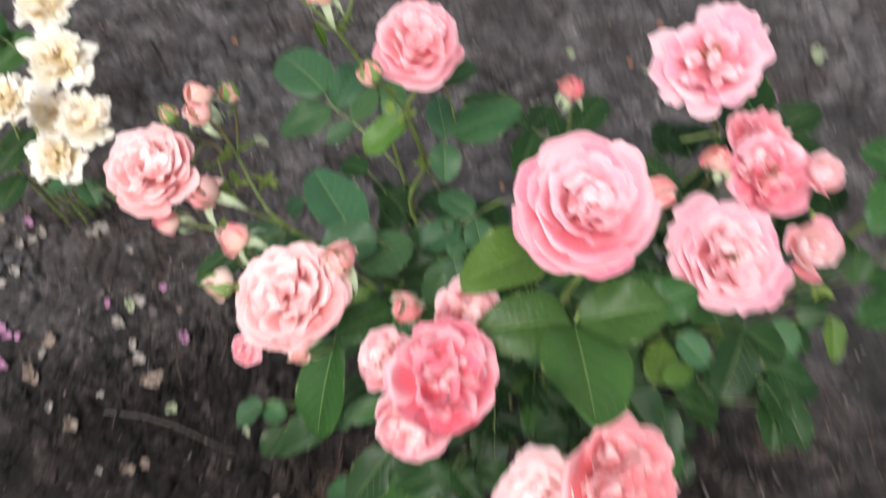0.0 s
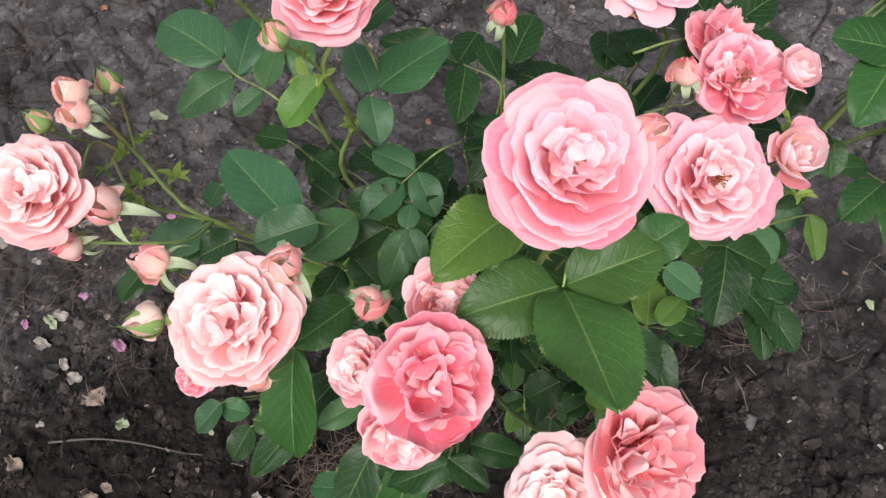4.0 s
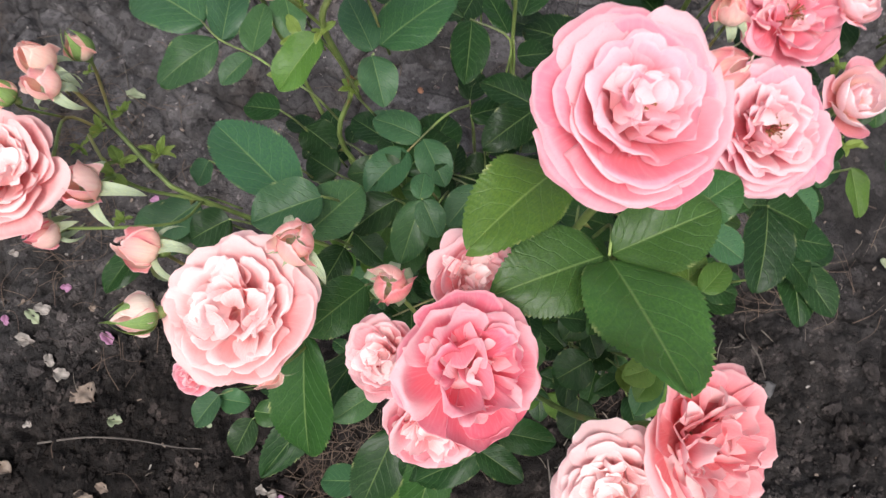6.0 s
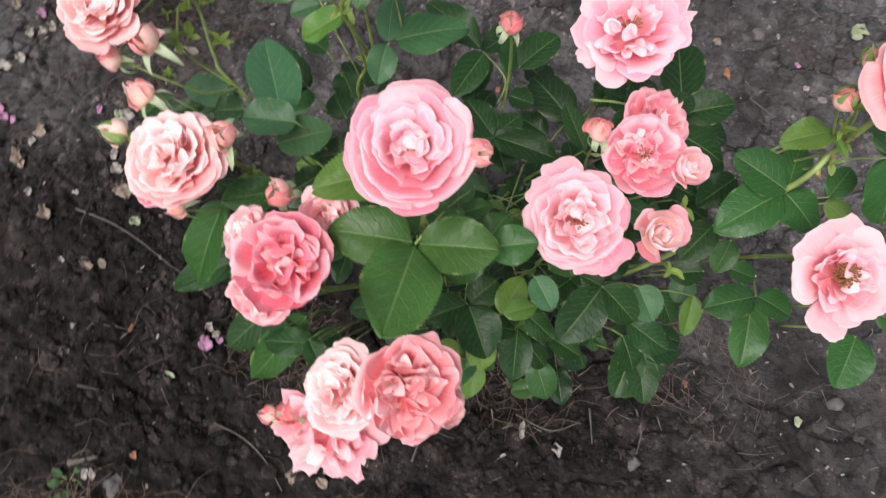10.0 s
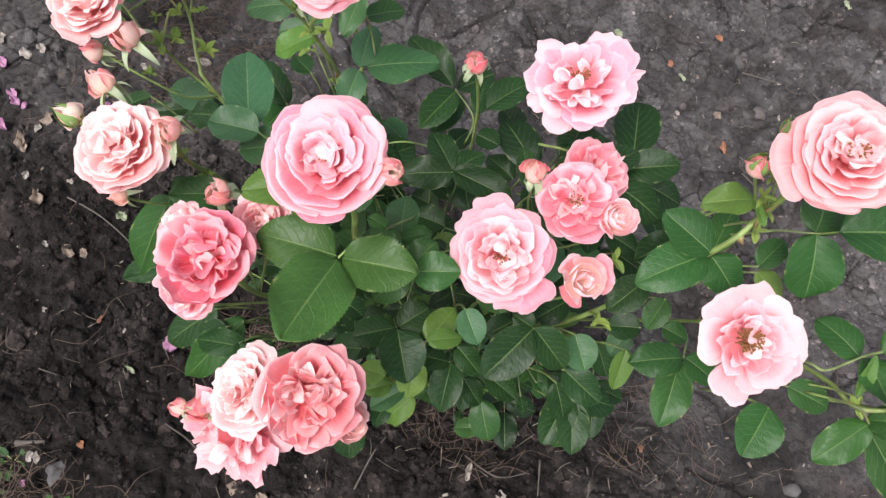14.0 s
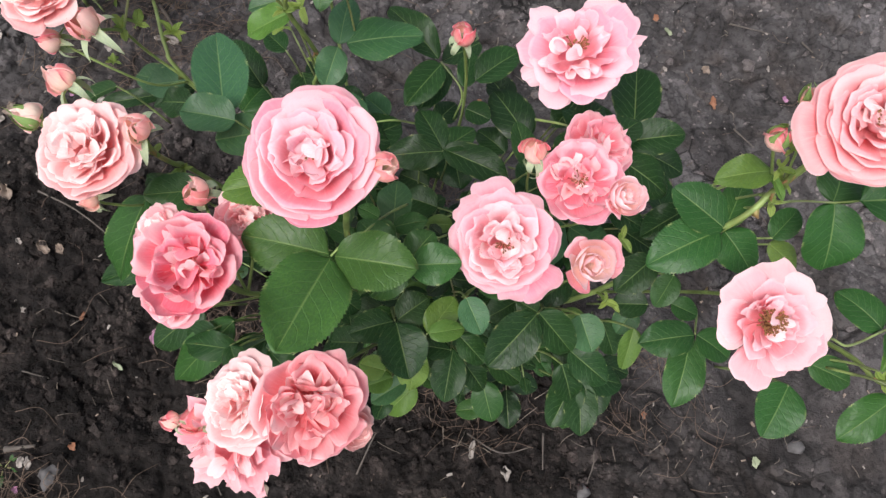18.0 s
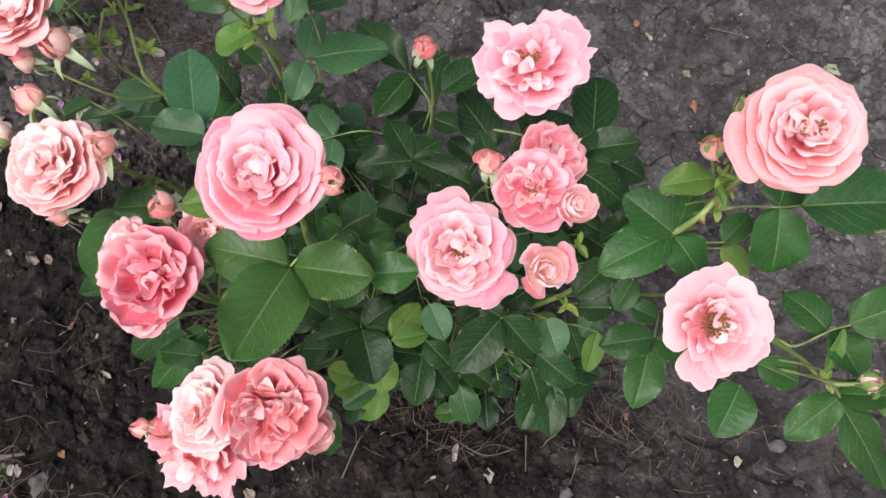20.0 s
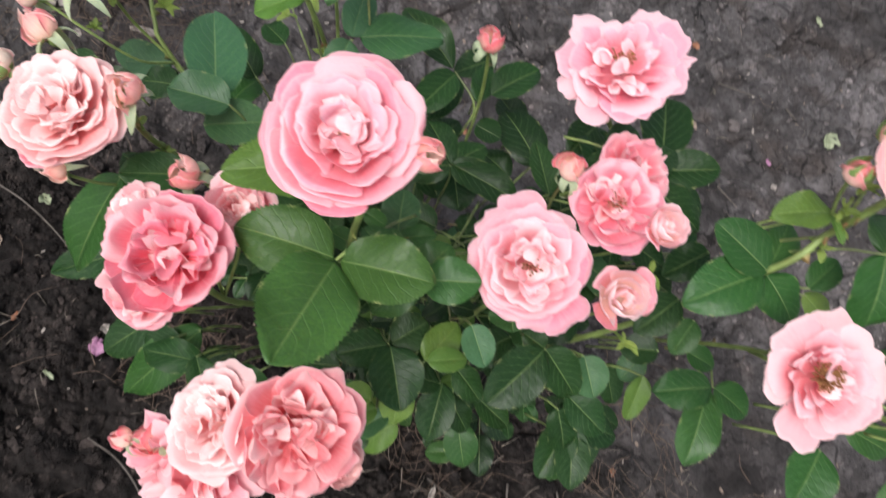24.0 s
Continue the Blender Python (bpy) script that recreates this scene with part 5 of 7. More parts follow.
leaf(bush, "dark", [(0.243, 0.229, 0.525), (0.251, 0.252, 0.480), (0.236, 0.264, 0.445)], [((0.242, 0.227, 0.525), (0.217, 0.175, 0.515), 0.0403), ((0.245, 0.231, 0.520), (0.285, 0.214, 0.495), 0.0326), ((0.242, 0.230, 0.525), (0.222, 0.233, 0.530), 0.0193)], 115)
leaf(bush, "dark", [(0.225, 0.208, 0.400), (0.216, 0.219, 0.380), (0.205, 0.234, 0.339)], [((0.225, 0.208, 0.400), (0.263, 0.197, 0.390), 0.0274)], 116)
leaf(bush, "mid", [(0.239, 0.212, 0.250), (0.227, 0.225, 0.234), (0.213, 0.241, 0.198)], [((0.239, 0.212, 0.250), (0.266, 0.172, 0.230), 0.0381), ((0.249, 0.186, 0.230), (0.219, 0.175, 0.220), 0.0248)], 117)
leaf(bush, "dark", [(0.205, 0.195, 0.400), (0.198, 0.207, 0.380), (0.188, 0.223, 0.339)], [((0.205, 0.195, 0.400), (0.231, 0.180, 0.380), 0.0251)], 118)
leaf(bush, "dark", [(0.312, 0.216, 0.410), (0.315, 0.245, 0.380), (0.294, 0.257, 0.350)], [((0.309, 0.215, 0.413), (0.301, 0.162, 0.400), 0.0368), ((0.315, 0.211, 0.410), (0.331, 0.163, 0.400), 0.0357), ((0.313, 0.218, 0.410), (0.361, 0.226, 0.400), 0.0352), ((0.309, 0.219, 0.410), (0.283, 0.229, 0.410), 0.0226)], 119)
leaf(bush, "grey", [(0.286, 0.254, 0.480), (0.274, 0.261, 0.460), (0.259, 0.270, 0.417)], [((0.286, 0.254, 0.480), (0.307, 0.227, 0.470), 0.0345)], 120)
leaf(bush, "grey", [(0.333, 0.275, 0.480), (0.319, 0.280, 0.461), (0.302, 0.287, 0.420)], [((0.333, 0.275, 0.480), (0.324, 0.251, 0.470), 0.0243)], 121)
leaf(bush, "dark", [(0.312, 0.285, 0.580), (0.300, 0.289, 0.559), (0.285, 0.295, 0.515)], [((0.312, 0.285, 0.580), (0.291, 0.252, 0.570), 0.0292)], 122)
leaf(bush, "mid", [(0.340, 0.289, 0.550), (0.327, 0.293, 0.530), (0.310, 0.299, 0.488)], [((0.340, 0.289, 0.550), (0.333, 0.261, 0.540), 0.0230), ((0.349, 0.272, 0.530), (0.373, 0.269, 0.530), 0.0206)], 123)
leaf(bush, "dark", [(0.338, 0.276, 0.500), (0.324, 0.281, 0.480), (0.307, 0.288, 0.439)], [((0.338, 0.276, 0.500), (0.309, 0.270, 0.490), 0.0258)], 124)
leaf(bush, "dark", [(0.311, 0.262, 0.460), (0.297, 0.268, 0.440), (0.281, 0.276, 0.399)], [((0.311, 0.262, 0.460), (0.335, 0.239, 0.440), 0.0271)], 125)
leaf(bush, "mid", [(0.335, 0.291, 0.650), (0.353, 0.311, 0.665), (0.354, 0.315, 0.675), (0.335, 0.318, 0.640)], [((0.336, 0.292, 0.650), (0.294, 0.308, 0.655), 0.0360), ((0.333, 0.289, 0.650), (0.291, 0.252, 0.645), 0.0373), ((0.339, 0.292, 0.645), (0.366, 0.271, 0.640), 0.0337), ((0.337, 0.294, 0.650), (0.345, 0.335, 0.650), 0.0232)], 126)
leaf(bush, "mid", [(0.384, 0.312, 0.620), (0.370, 0.314, 0.600), (0.353, 0.317, 0.558)], [((0.384, 0.312, 0.620), (0.396, 0.337, 0.630), 0.0217)], 127)
leaf(bush, "young", [(0.388, 0.312, 0.610), (0.374, 0.314, 0.590), (0.356, 0.317, 0.549)], [((0.388, 0.312, 0.610), (0.418, 0.303, 0.600), 0.0222)], 128)
leaf(bush, "bright", [(0.341, 0.316, 0.700), (0.329, 0.318, 0.678), (0.315, 0.321, 0.634)], [((0.341, 0.316, 0.700), (0.307, 0.299, 0.700), 0.0234)], 129)
leaf(bush, "bright", [(0.342, 0.312, 0.700), (0.330, 0.314, 0.678), (0.315, 0.317, 0.634)], [((0.342, 0.312, 0.700), (0.351, 0.297, 0.700), 0.0068)], 130)
leaf(bush, "mid", [(0.407, 0.321, 0.690), (0.400, 0.326, 0.670), (0.376, 0.321, 0.665), (0.355, 0.310, 0.665), (0.336, 0.314, 0.630)], [((0.405, 0.318, 0.695), (0.478, 0.340, 0.710), 0.0486), ((0.401, 0.325, 0.670), (0.417, 0.287, 0.640), 0.0440), ((0.400, 0.328, 0.670), (0.404, 0.360, 0.670), 0.0342)], 131)
leaf(bush, "mid", [(0.422, 0.212, 0.600), (0.408, 0.219, 0.582), (0.390, 0.227, 0.542)], [((0.422, 0.212, 0.600), (0.412, 0.171, 0.595), 0.0360)], 132)
leaf(bush, "mid", [(0.424, 0.226, 0.620), (0.410, 0.232, 0.601), (0.392, 0.240, 0.562)], [((0.424, 0.226, 0.620), (0.456, 0.222, 0.620), 0.0246)], 133)
leaf(bush, "mid", [(0.370, 0.249, 0.540), (0.378, 0.289, 0.500), (0.355, 0.295, 0.469)], [((0.369, 0.246, 0.535), (0.369, 0.188, 0.530), 0.0360), ((0.369, 0.248, 0.540), (0.327, 0.228, 0.540), 0.0313), ((0.372, 0.249, 0.540), (0.402, 0.239, 0.540), 0.0294)], 134)
leaf(bush, "mid", [(0.459, 0.255, 0.670), (0.454, 0.253, 0.655), (0.436, 0.238, 0.645), (0.424, 0.241, 0.640), (0.403, 0.249, 0.608)], [((0.455, 0.256, 0.650), (0.425, 0.277, 0.645), 0.0282), ((0.459, 0.256, 0.670), (0.495, 0.281, 0.690), 0.0333), ((0.457, 0.253, 0.655), (0.476, 0.225, 0.660), 0.0325)], 135)
leaf(bush, "bright", [(0.457, 0.225, 0.650), (0.443, 0.231, 0.632), (0.424, 0.238, 0.592)], [((0.457, 0.225, 0.650), (0.456, 0.251, 0.670), 0.0100)], 136)
leaf(bush, "mid", [(0.475, 0.213, 0.640), (0.458, 0.218, 0.650), (0.436, 0.227, 0.620)], [((0.474, 0.213, 0.640), (0.448, 0.178, 0.625), 0.0268), ((0.480, 0.209, 0.635), (0.528, 0.165, 0.620), 0.0339), ((0.473, 0.216, 0.640), (0.498, 0.217, 0.670), 0.0222)], 137)
leaf(bush, "bright", [(0.487, 0.219, 0.660), (0.472, 0.225, 0.642), (0.453, 0.232, 0.603)], [((0.487, 0.219, 0.660), (0.515, 0.206, 0.660), 0.0227)], 138)
leaf(bush, "grey", [(-0.050, 0.301, 0.550), (-0.039, 0.305, 0.528), (-0.026, 0.310, 0.483)], [((-0.050, 0.301, 0.550), (-0.097, 0.295, 0.550), 0.0370)], 139)
leaf(bush, "grey", [(-0.158, 0.365, 0.450), (-0.142, 0.365, 0.432), (-0.122, 0.364, 0.393)], [((-0.158, 0.365, 0.450), (-0.206, 0.366, 0.440), 0.0315)], 140)
leaf(bush, "dark", [(-0.160, 0.388, 0.410), (-0.152, 0.403, 0.400), (-0.128, 0.399, 0.371)], [((-0.159, 0.387, 0.410), (-0.189, 0.353, 0.410), 0.0207), ((-0.194, 0.370, 0.400), (-0.246, 0.339, 0.400), 0.0208)], 141)
leaf(bush, "dark", [(-0.078, 0.393, 0.450), (-0.064, 0.390, 0.429), (-0.047, 0.388, 0.387)], [((-0.078, 0.393, 0.450), (-0.127, 0.429, 0.460), 0.0317)], 142)
leaf(bush, "dark", [(-0.061, 0.219, 0.560), (-0.050, 0.228, 0.539), (-0.038, 0.238, 0.496)], [((-0.061, 0.219, 0.560), (-0.099, 0.232, 0.550), 0.0214)], 143)
leaf(bush, "mid", [(-0.096, 0.373, 0.420), (-0.082, 0.372, 0.401), (-0.063, 0.371, 0.360)], [((-0.096, 0.373, 0.420), (-0.087, 0.412, 0.420), 0.0364)], 144)
# low leaves take darker greens, part of it shade painted into their colour
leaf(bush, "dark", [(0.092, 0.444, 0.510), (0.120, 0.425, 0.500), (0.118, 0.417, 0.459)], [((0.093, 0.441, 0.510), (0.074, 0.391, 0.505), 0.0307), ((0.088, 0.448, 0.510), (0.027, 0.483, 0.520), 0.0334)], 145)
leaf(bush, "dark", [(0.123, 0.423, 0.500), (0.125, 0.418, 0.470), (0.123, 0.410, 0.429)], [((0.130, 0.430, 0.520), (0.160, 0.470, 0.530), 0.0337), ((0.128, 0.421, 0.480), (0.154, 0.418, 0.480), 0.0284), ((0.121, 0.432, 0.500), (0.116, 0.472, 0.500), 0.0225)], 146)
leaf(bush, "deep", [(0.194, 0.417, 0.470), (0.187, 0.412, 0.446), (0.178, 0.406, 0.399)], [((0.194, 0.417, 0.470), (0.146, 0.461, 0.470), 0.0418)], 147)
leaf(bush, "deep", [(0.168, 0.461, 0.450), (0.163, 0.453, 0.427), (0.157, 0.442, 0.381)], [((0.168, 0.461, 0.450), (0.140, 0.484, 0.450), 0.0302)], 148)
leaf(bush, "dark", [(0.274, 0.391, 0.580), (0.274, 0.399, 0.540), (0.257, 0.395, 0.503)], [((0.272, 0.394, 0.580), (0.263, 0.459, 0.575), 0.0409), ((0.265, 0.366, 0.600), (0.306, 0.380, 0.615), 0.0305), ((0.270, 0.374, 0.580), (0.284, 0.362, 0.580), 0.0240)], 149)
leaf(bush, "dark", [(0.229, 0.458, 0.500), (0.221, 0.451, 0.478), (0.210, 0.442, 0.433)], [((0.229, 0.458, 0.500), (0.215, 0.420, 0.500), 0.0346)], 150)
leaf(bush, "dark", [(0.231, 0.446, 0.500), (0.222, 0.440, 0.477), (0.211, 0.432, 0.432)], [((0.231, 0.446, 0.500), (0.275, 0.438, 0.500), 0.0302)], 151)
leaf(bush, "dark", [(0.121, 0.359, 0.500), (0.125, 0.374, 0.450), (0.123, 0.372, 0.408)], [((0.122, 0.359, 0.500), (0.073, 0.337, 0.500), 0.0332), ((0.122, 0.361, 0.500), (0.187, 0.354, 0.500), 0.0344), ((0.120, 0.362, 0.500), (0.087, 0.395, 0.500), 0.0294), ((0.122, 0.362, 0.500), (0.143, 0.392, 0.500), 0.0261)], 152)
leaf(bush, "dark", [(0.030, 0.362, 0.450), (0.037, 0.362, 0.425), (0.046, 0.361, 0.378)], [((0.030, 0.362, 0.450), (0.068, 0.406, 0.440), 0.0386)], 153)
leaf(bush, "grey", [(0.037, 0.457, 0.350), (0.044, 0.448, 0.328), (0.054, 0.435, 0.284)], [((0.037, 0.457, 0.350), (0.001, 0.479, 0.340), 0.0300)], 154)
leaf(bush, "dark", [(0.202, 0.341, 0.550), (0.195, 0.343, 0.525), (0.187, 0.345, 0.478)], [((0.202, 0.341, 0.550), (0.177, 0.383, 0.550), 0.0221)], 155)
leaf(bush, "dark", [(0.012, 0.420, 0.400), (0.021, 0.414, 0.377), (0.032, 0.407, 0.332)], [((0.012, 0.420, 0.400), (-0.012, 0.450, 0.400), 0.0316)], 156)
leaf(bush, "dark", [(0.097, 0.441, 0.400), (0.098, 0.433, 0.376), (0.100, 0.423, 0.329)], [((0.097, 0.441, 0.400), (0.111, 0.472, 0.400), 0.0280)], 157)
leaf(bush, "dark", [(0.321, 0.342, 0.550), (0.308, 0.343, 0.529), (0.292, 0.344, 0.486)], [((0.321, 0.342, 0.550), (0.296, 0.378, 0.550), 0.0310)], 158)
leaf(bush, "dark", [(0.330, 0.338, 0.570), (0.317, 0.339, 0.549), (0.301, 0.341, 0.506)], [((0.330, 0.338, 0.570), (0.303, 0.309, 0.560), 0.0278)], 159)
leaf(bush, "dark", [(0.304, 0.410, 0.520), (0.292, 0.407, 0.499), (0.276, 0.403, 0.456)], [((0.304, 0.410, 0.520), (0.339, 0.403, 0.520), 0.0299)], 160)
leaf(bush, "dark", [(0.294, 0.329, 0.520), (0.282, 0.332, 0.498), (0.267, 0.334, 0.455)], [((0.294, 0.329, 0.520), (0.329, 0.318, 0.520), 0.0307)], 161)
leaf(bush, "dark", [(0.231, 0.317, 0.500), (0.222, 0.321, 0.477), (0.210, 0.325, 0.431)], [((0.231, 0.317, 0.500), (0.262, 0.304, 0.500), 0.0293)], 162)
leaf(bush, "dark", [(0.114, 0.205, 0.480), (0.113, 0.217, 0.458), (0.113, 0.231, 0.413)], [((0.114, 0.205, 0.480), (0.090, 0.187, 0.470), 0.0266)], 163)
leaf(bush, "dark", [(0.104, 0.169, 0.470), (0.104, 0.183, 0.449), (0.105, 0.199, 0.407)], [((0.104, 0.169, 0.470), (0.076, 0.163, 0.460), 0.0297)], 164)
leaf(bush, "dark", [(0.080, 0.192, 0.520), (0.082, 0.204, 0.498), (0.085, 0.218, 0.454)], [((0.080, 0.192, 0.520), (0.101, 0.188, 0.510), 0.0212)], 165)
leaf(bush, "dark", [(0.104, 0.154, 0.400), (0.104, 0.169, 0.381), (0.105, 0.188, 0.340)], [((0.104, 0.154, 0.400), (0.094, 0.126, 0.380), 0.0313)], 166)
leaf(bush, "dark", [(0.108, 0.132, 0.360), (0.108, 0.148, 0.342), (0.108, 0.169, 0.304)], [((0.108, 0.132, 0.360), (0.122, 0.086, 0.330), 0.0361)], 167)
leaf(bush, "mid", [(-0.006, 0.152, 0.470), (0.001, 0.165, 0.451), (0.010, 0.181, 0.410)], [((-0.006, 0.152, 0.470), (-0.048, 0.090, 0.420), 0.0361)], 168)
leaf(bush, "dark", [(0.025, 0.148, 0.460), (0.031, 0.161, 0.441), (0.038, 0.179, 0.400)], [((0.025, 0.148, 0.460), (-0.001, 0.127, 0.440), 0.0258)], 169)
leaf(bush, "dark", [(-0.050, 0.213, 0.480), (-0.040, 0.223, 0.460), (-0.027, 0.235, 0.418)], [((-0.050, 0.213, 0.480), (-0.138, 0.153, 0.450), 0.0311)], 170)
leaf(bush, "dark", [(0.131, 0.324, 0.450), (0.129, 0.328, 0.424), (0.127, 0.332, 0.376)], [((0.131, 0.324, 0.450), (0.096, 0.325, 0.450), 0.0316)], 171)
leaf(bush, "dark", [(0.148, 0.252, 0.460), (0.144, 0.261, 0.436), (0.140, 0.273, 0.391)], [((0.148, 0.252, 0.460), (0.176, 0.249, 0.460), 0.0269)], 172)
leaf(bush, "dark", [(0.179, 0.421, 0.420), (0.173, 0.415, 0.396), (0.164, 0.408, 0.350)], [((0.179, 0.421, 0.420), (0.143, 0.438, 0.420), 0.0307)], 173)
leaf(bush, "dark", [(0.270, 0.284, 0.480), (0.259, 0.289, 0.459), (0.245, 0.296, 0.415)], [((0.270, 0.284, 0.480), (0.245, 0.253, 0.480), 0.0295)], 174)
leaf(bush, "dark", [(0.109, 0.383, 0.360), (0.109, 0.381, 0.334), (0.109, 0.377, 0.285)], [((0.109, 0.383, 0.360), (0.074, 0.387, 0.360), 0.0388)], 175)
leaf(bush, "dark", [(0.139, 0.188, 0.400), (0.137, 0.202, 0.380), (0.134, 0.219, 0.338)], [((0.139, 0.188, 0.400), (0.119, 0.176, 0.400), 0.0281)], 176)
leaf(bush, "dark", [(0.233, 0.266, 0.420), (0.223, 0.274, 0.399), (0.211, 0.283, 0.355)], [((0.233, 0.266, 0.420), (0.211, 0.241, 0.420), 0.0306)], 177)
leaf(bush, "bright", [(0.066, 0.225, 0.673), (0.070, 0.229, 0.672), (0.076, 0.232, 0.66)], [((0.066, 0.225, 0.673), (0.012, 0.194, 0.687), 0.0400)], 102)
leaf(bush, "grey", [(-0.070, 0.314, 0.530), (-0.069, 0.315, 0.500), (-0.051, 0.320, 0.465)], [((-0.070, 0.315, 0.530), (-0.113, 0.394, 0.520), 0.0496)], 178)
leaf(bush, "grey", [(-0.065, 0.287, 0.530), (-0.054, 0.292, 0.508), (-0.039, 0.298, 0.465)], [((-0.065, 0.287, 0.530), (-0.022, 0.313, 0.530), 0.0364)], 179)
leaf(bush, "mid", [(-0.076, 0.203, 0.580), (-0.065, 0.212, 0.559), (-0.052, 0.223, 0.517)], [((-0.076, 0.203, 0.580), (-0.096, 0.145, 0.520), 0.0392)], 180)
leaf(bush, "mid", [(-0.036, 0.224, 0.580), (-0.027, 0.232, 0.558), (-0.016, 0.242, 0.514)], [((-0.036, 0.224, 0.580), (-0.074, 0.202, 0.590), 0.0298)], 181)
leaf(bush, "grey", [(-0.045, 0.180, 0.500), (-0.035, 0.191, 0.480), (-0.023, 0.205, 0.439)], [((-0.045, 0.180, 0.500), (-0.077, 0.169, 0.500), 0.0202)], 182)
leaf(bush, "grey", [(-0.223, 0.291, 0.160), (-0.204, 0.295, 0.150), (-0.180, 0.300, 0.121)], [((-0.223, 0.291, 0.160), (-0.260, 0.269, 0.140), 0.0328)], 183)
leaf(bush, "grey", [(-0.225, 0.290, 0.150), (-0.206, 0.294, 0.140), (-0.182, 0.299, 0.111)], [((-0.225, 0.290, 0.150), (-0.194, 0.275, 0.150), 0.0290)], 184)
leaf(bush, "dark", [(-0.184, 0.247, 0.200), (-0.166, 0.254, 0.189), (-0.144, 0.262, 0.158)], [((-0.184, 0.247, 0.200), (-0.213, 0.219, 0.180), 0.0308)], 185)
leaf(bush, "mid", [(-0.180, 0.254, 0.200), (-0.162, 0.261, 0.188), (-0.139, 0.269, 0.157)], [((-0.180, 0.254, 0.200), (-0.148, 0.241, 0.200), 0.0283)], 186)
leaf(bush, "dark", [(-0.041, 0.158, 0.450), (-0.032, 0.170, 0.431), (-0.020, 0.186, 0.392)], [((-0.041, 0.158, 0.450), (-0.080, 0.115, 0.420), 0.0372)], 187)
leaf(bush, "dark", [(-0.018, 0.142, 0.470), (-0.010, 0.156, 0.451), (-0.000, 0.172, 0.411)], [((-0.018, 0.142, 0.470), (-0.043, 0.126, 0.450), 0.0228)], 188)
leaf(bush, "grey", [(-0.083, 0.148, 0.300), (-0.071, 0.162, 0.285), (-0.056, 0.178, 0.251)], [((-0.083, 0.148, 0.300), (-0.119, 0.160, 0.280), 0.0296)], 189)
leaf(bush, "dark", [(0.012, 0.126, 0.500), (0.018, 0.140, 0.481), (0.025, 0.157, 0.440)], [((0.012, 0.126, 0.500), (-0.037, 0.121, 0.480), 0.0253)], 190)
leaf(bush, "dark", [(0.008, 0.128, 0.500), (0.014, 0.142, 0.481), (0.022, 0.159, 0.440)], [((0.008, 0.128, 0.500), (0.030, 0.102, 0.500), 0.0203)], 191)
leaf(bush, "mid", [(0.029, 0.141, 0.450), (0.034, 0.155, 0.431), (0.041, 0.173, 0.391)], [((0.029, 0.141, 0.450), (0.067, 0.122, 0.450), 0.0251)], 192)
leaf(bush, "bright", [(-0.035, 0.124, 0.400), (-0.026, 0.138, 0.383), (-0.015, 0.156, 0.345)], [((-0.035, 0.124, 0.400), (-0.057, 0.107, 0.400), 0.0266)], 193)
leaf(bush, "dark", [(0.095, 0.180, 0.460), (0.109, 0.210, 0.420), (0.109, 0.229, 0.385)], [((0.095, 0.179, 0.460), (0.081, 0.144, 0.450), 0.0247), ((0.098, 0.180, 0.460), (0.103, 0.162, 0.450), 0.0172), ((0.092, 0.184, 0.460), (0.082, 0.204, 0.460), 0.0199)], 194)
leaf(bush, "young", [(0.137, 0.166, 0.420), (0.135, 0.180, 0.400), (0.132, 0.198, 0.359)], [((0.137, 0.166, 0.420), (0.149, 0.144, 0.420), 0.0217)], 195)
leaf(bush, "grey", [(0.060, 0.305, 0.500), (0.064, 0.309, 0.475), (0.070, 0.315, 0.427)], [((0.060, 0.305, 0.500), (0.031, 0.286, 0.490), 0.0260)], 196)
leaf(bush, "grey", [(0.011, 0.278, 0.560), (0.023, 0.315, 0.500), (0.034, 0.321, 0.460)], [((0.010, 0.277, 0.560), (-0.012, 0.246, 0.540), 0.0244), ((0.011, 0.277, 0.560), (0.016, 0.254, 0.550), 0.0198), ((0.010, 0.279, 0.560), (0.018, 0.297, 0.560), 0.0153)], 197)
leaf(bush, "dark", [(-0.001, 0.311, 0.500), (0.008, 0.315, 0.476), (0.019, 0.320, 0.430)], [((-0.001, 0.311, 0.500), (-0.038, 0.301, 0.490), 0.0312)], 198)
leaf(bush, "dark", [(0.016, 0.354, 0.460), (0.012, 0.364, 0.420), (0.026, 0.363, 0.381)], [((0.016, 0.355, 0.460), (0.065, 0.381, 0.450), 0.0396), ((0.014, 0.356, 0.460), (-0.030, 0.367, 0.450), 0.0268), ((0.015, 0.360, 0.460), (0.010, 0.402, 0.450), 0.0262)], 199)
leaf(bush, "dark", [(-0.038, 0.386, 0.420), (-0.025, 0.384, 0.398), (-0.010, 0.381, 0.355)], [((-0.038, 0.386, 0.420), (-0.059, 0.411, 0.420), 0.0327)], 200)
leaf(bush, "dark", [(0.095, 0.387, 0.400), (0.097, 0.384, 0.374), (0.099, 0.380, 0.326)], [((0.095, 0.387, 0.400), (0.146, 0.401, 0.400), 0.0332)], 201)
leaf(bush, "dark", [(0.089, 0.413, 0.420), (0.092, 0.408, 0.395), (0.094, 0.401, 0.347)], [((0.089, 0.413, 0.420), (0.133, 0.414, 0.420), 0.0295)], 202)
leaf(bush, "dark", [(0.127, 0.406, 0.410), (0.125, 0.401, 0.385), (0.123, 0.395, 0.336)], [((0.127, 0.406, 0.410), (0.145, 0.371, 0.410), 0.0422)], 203)
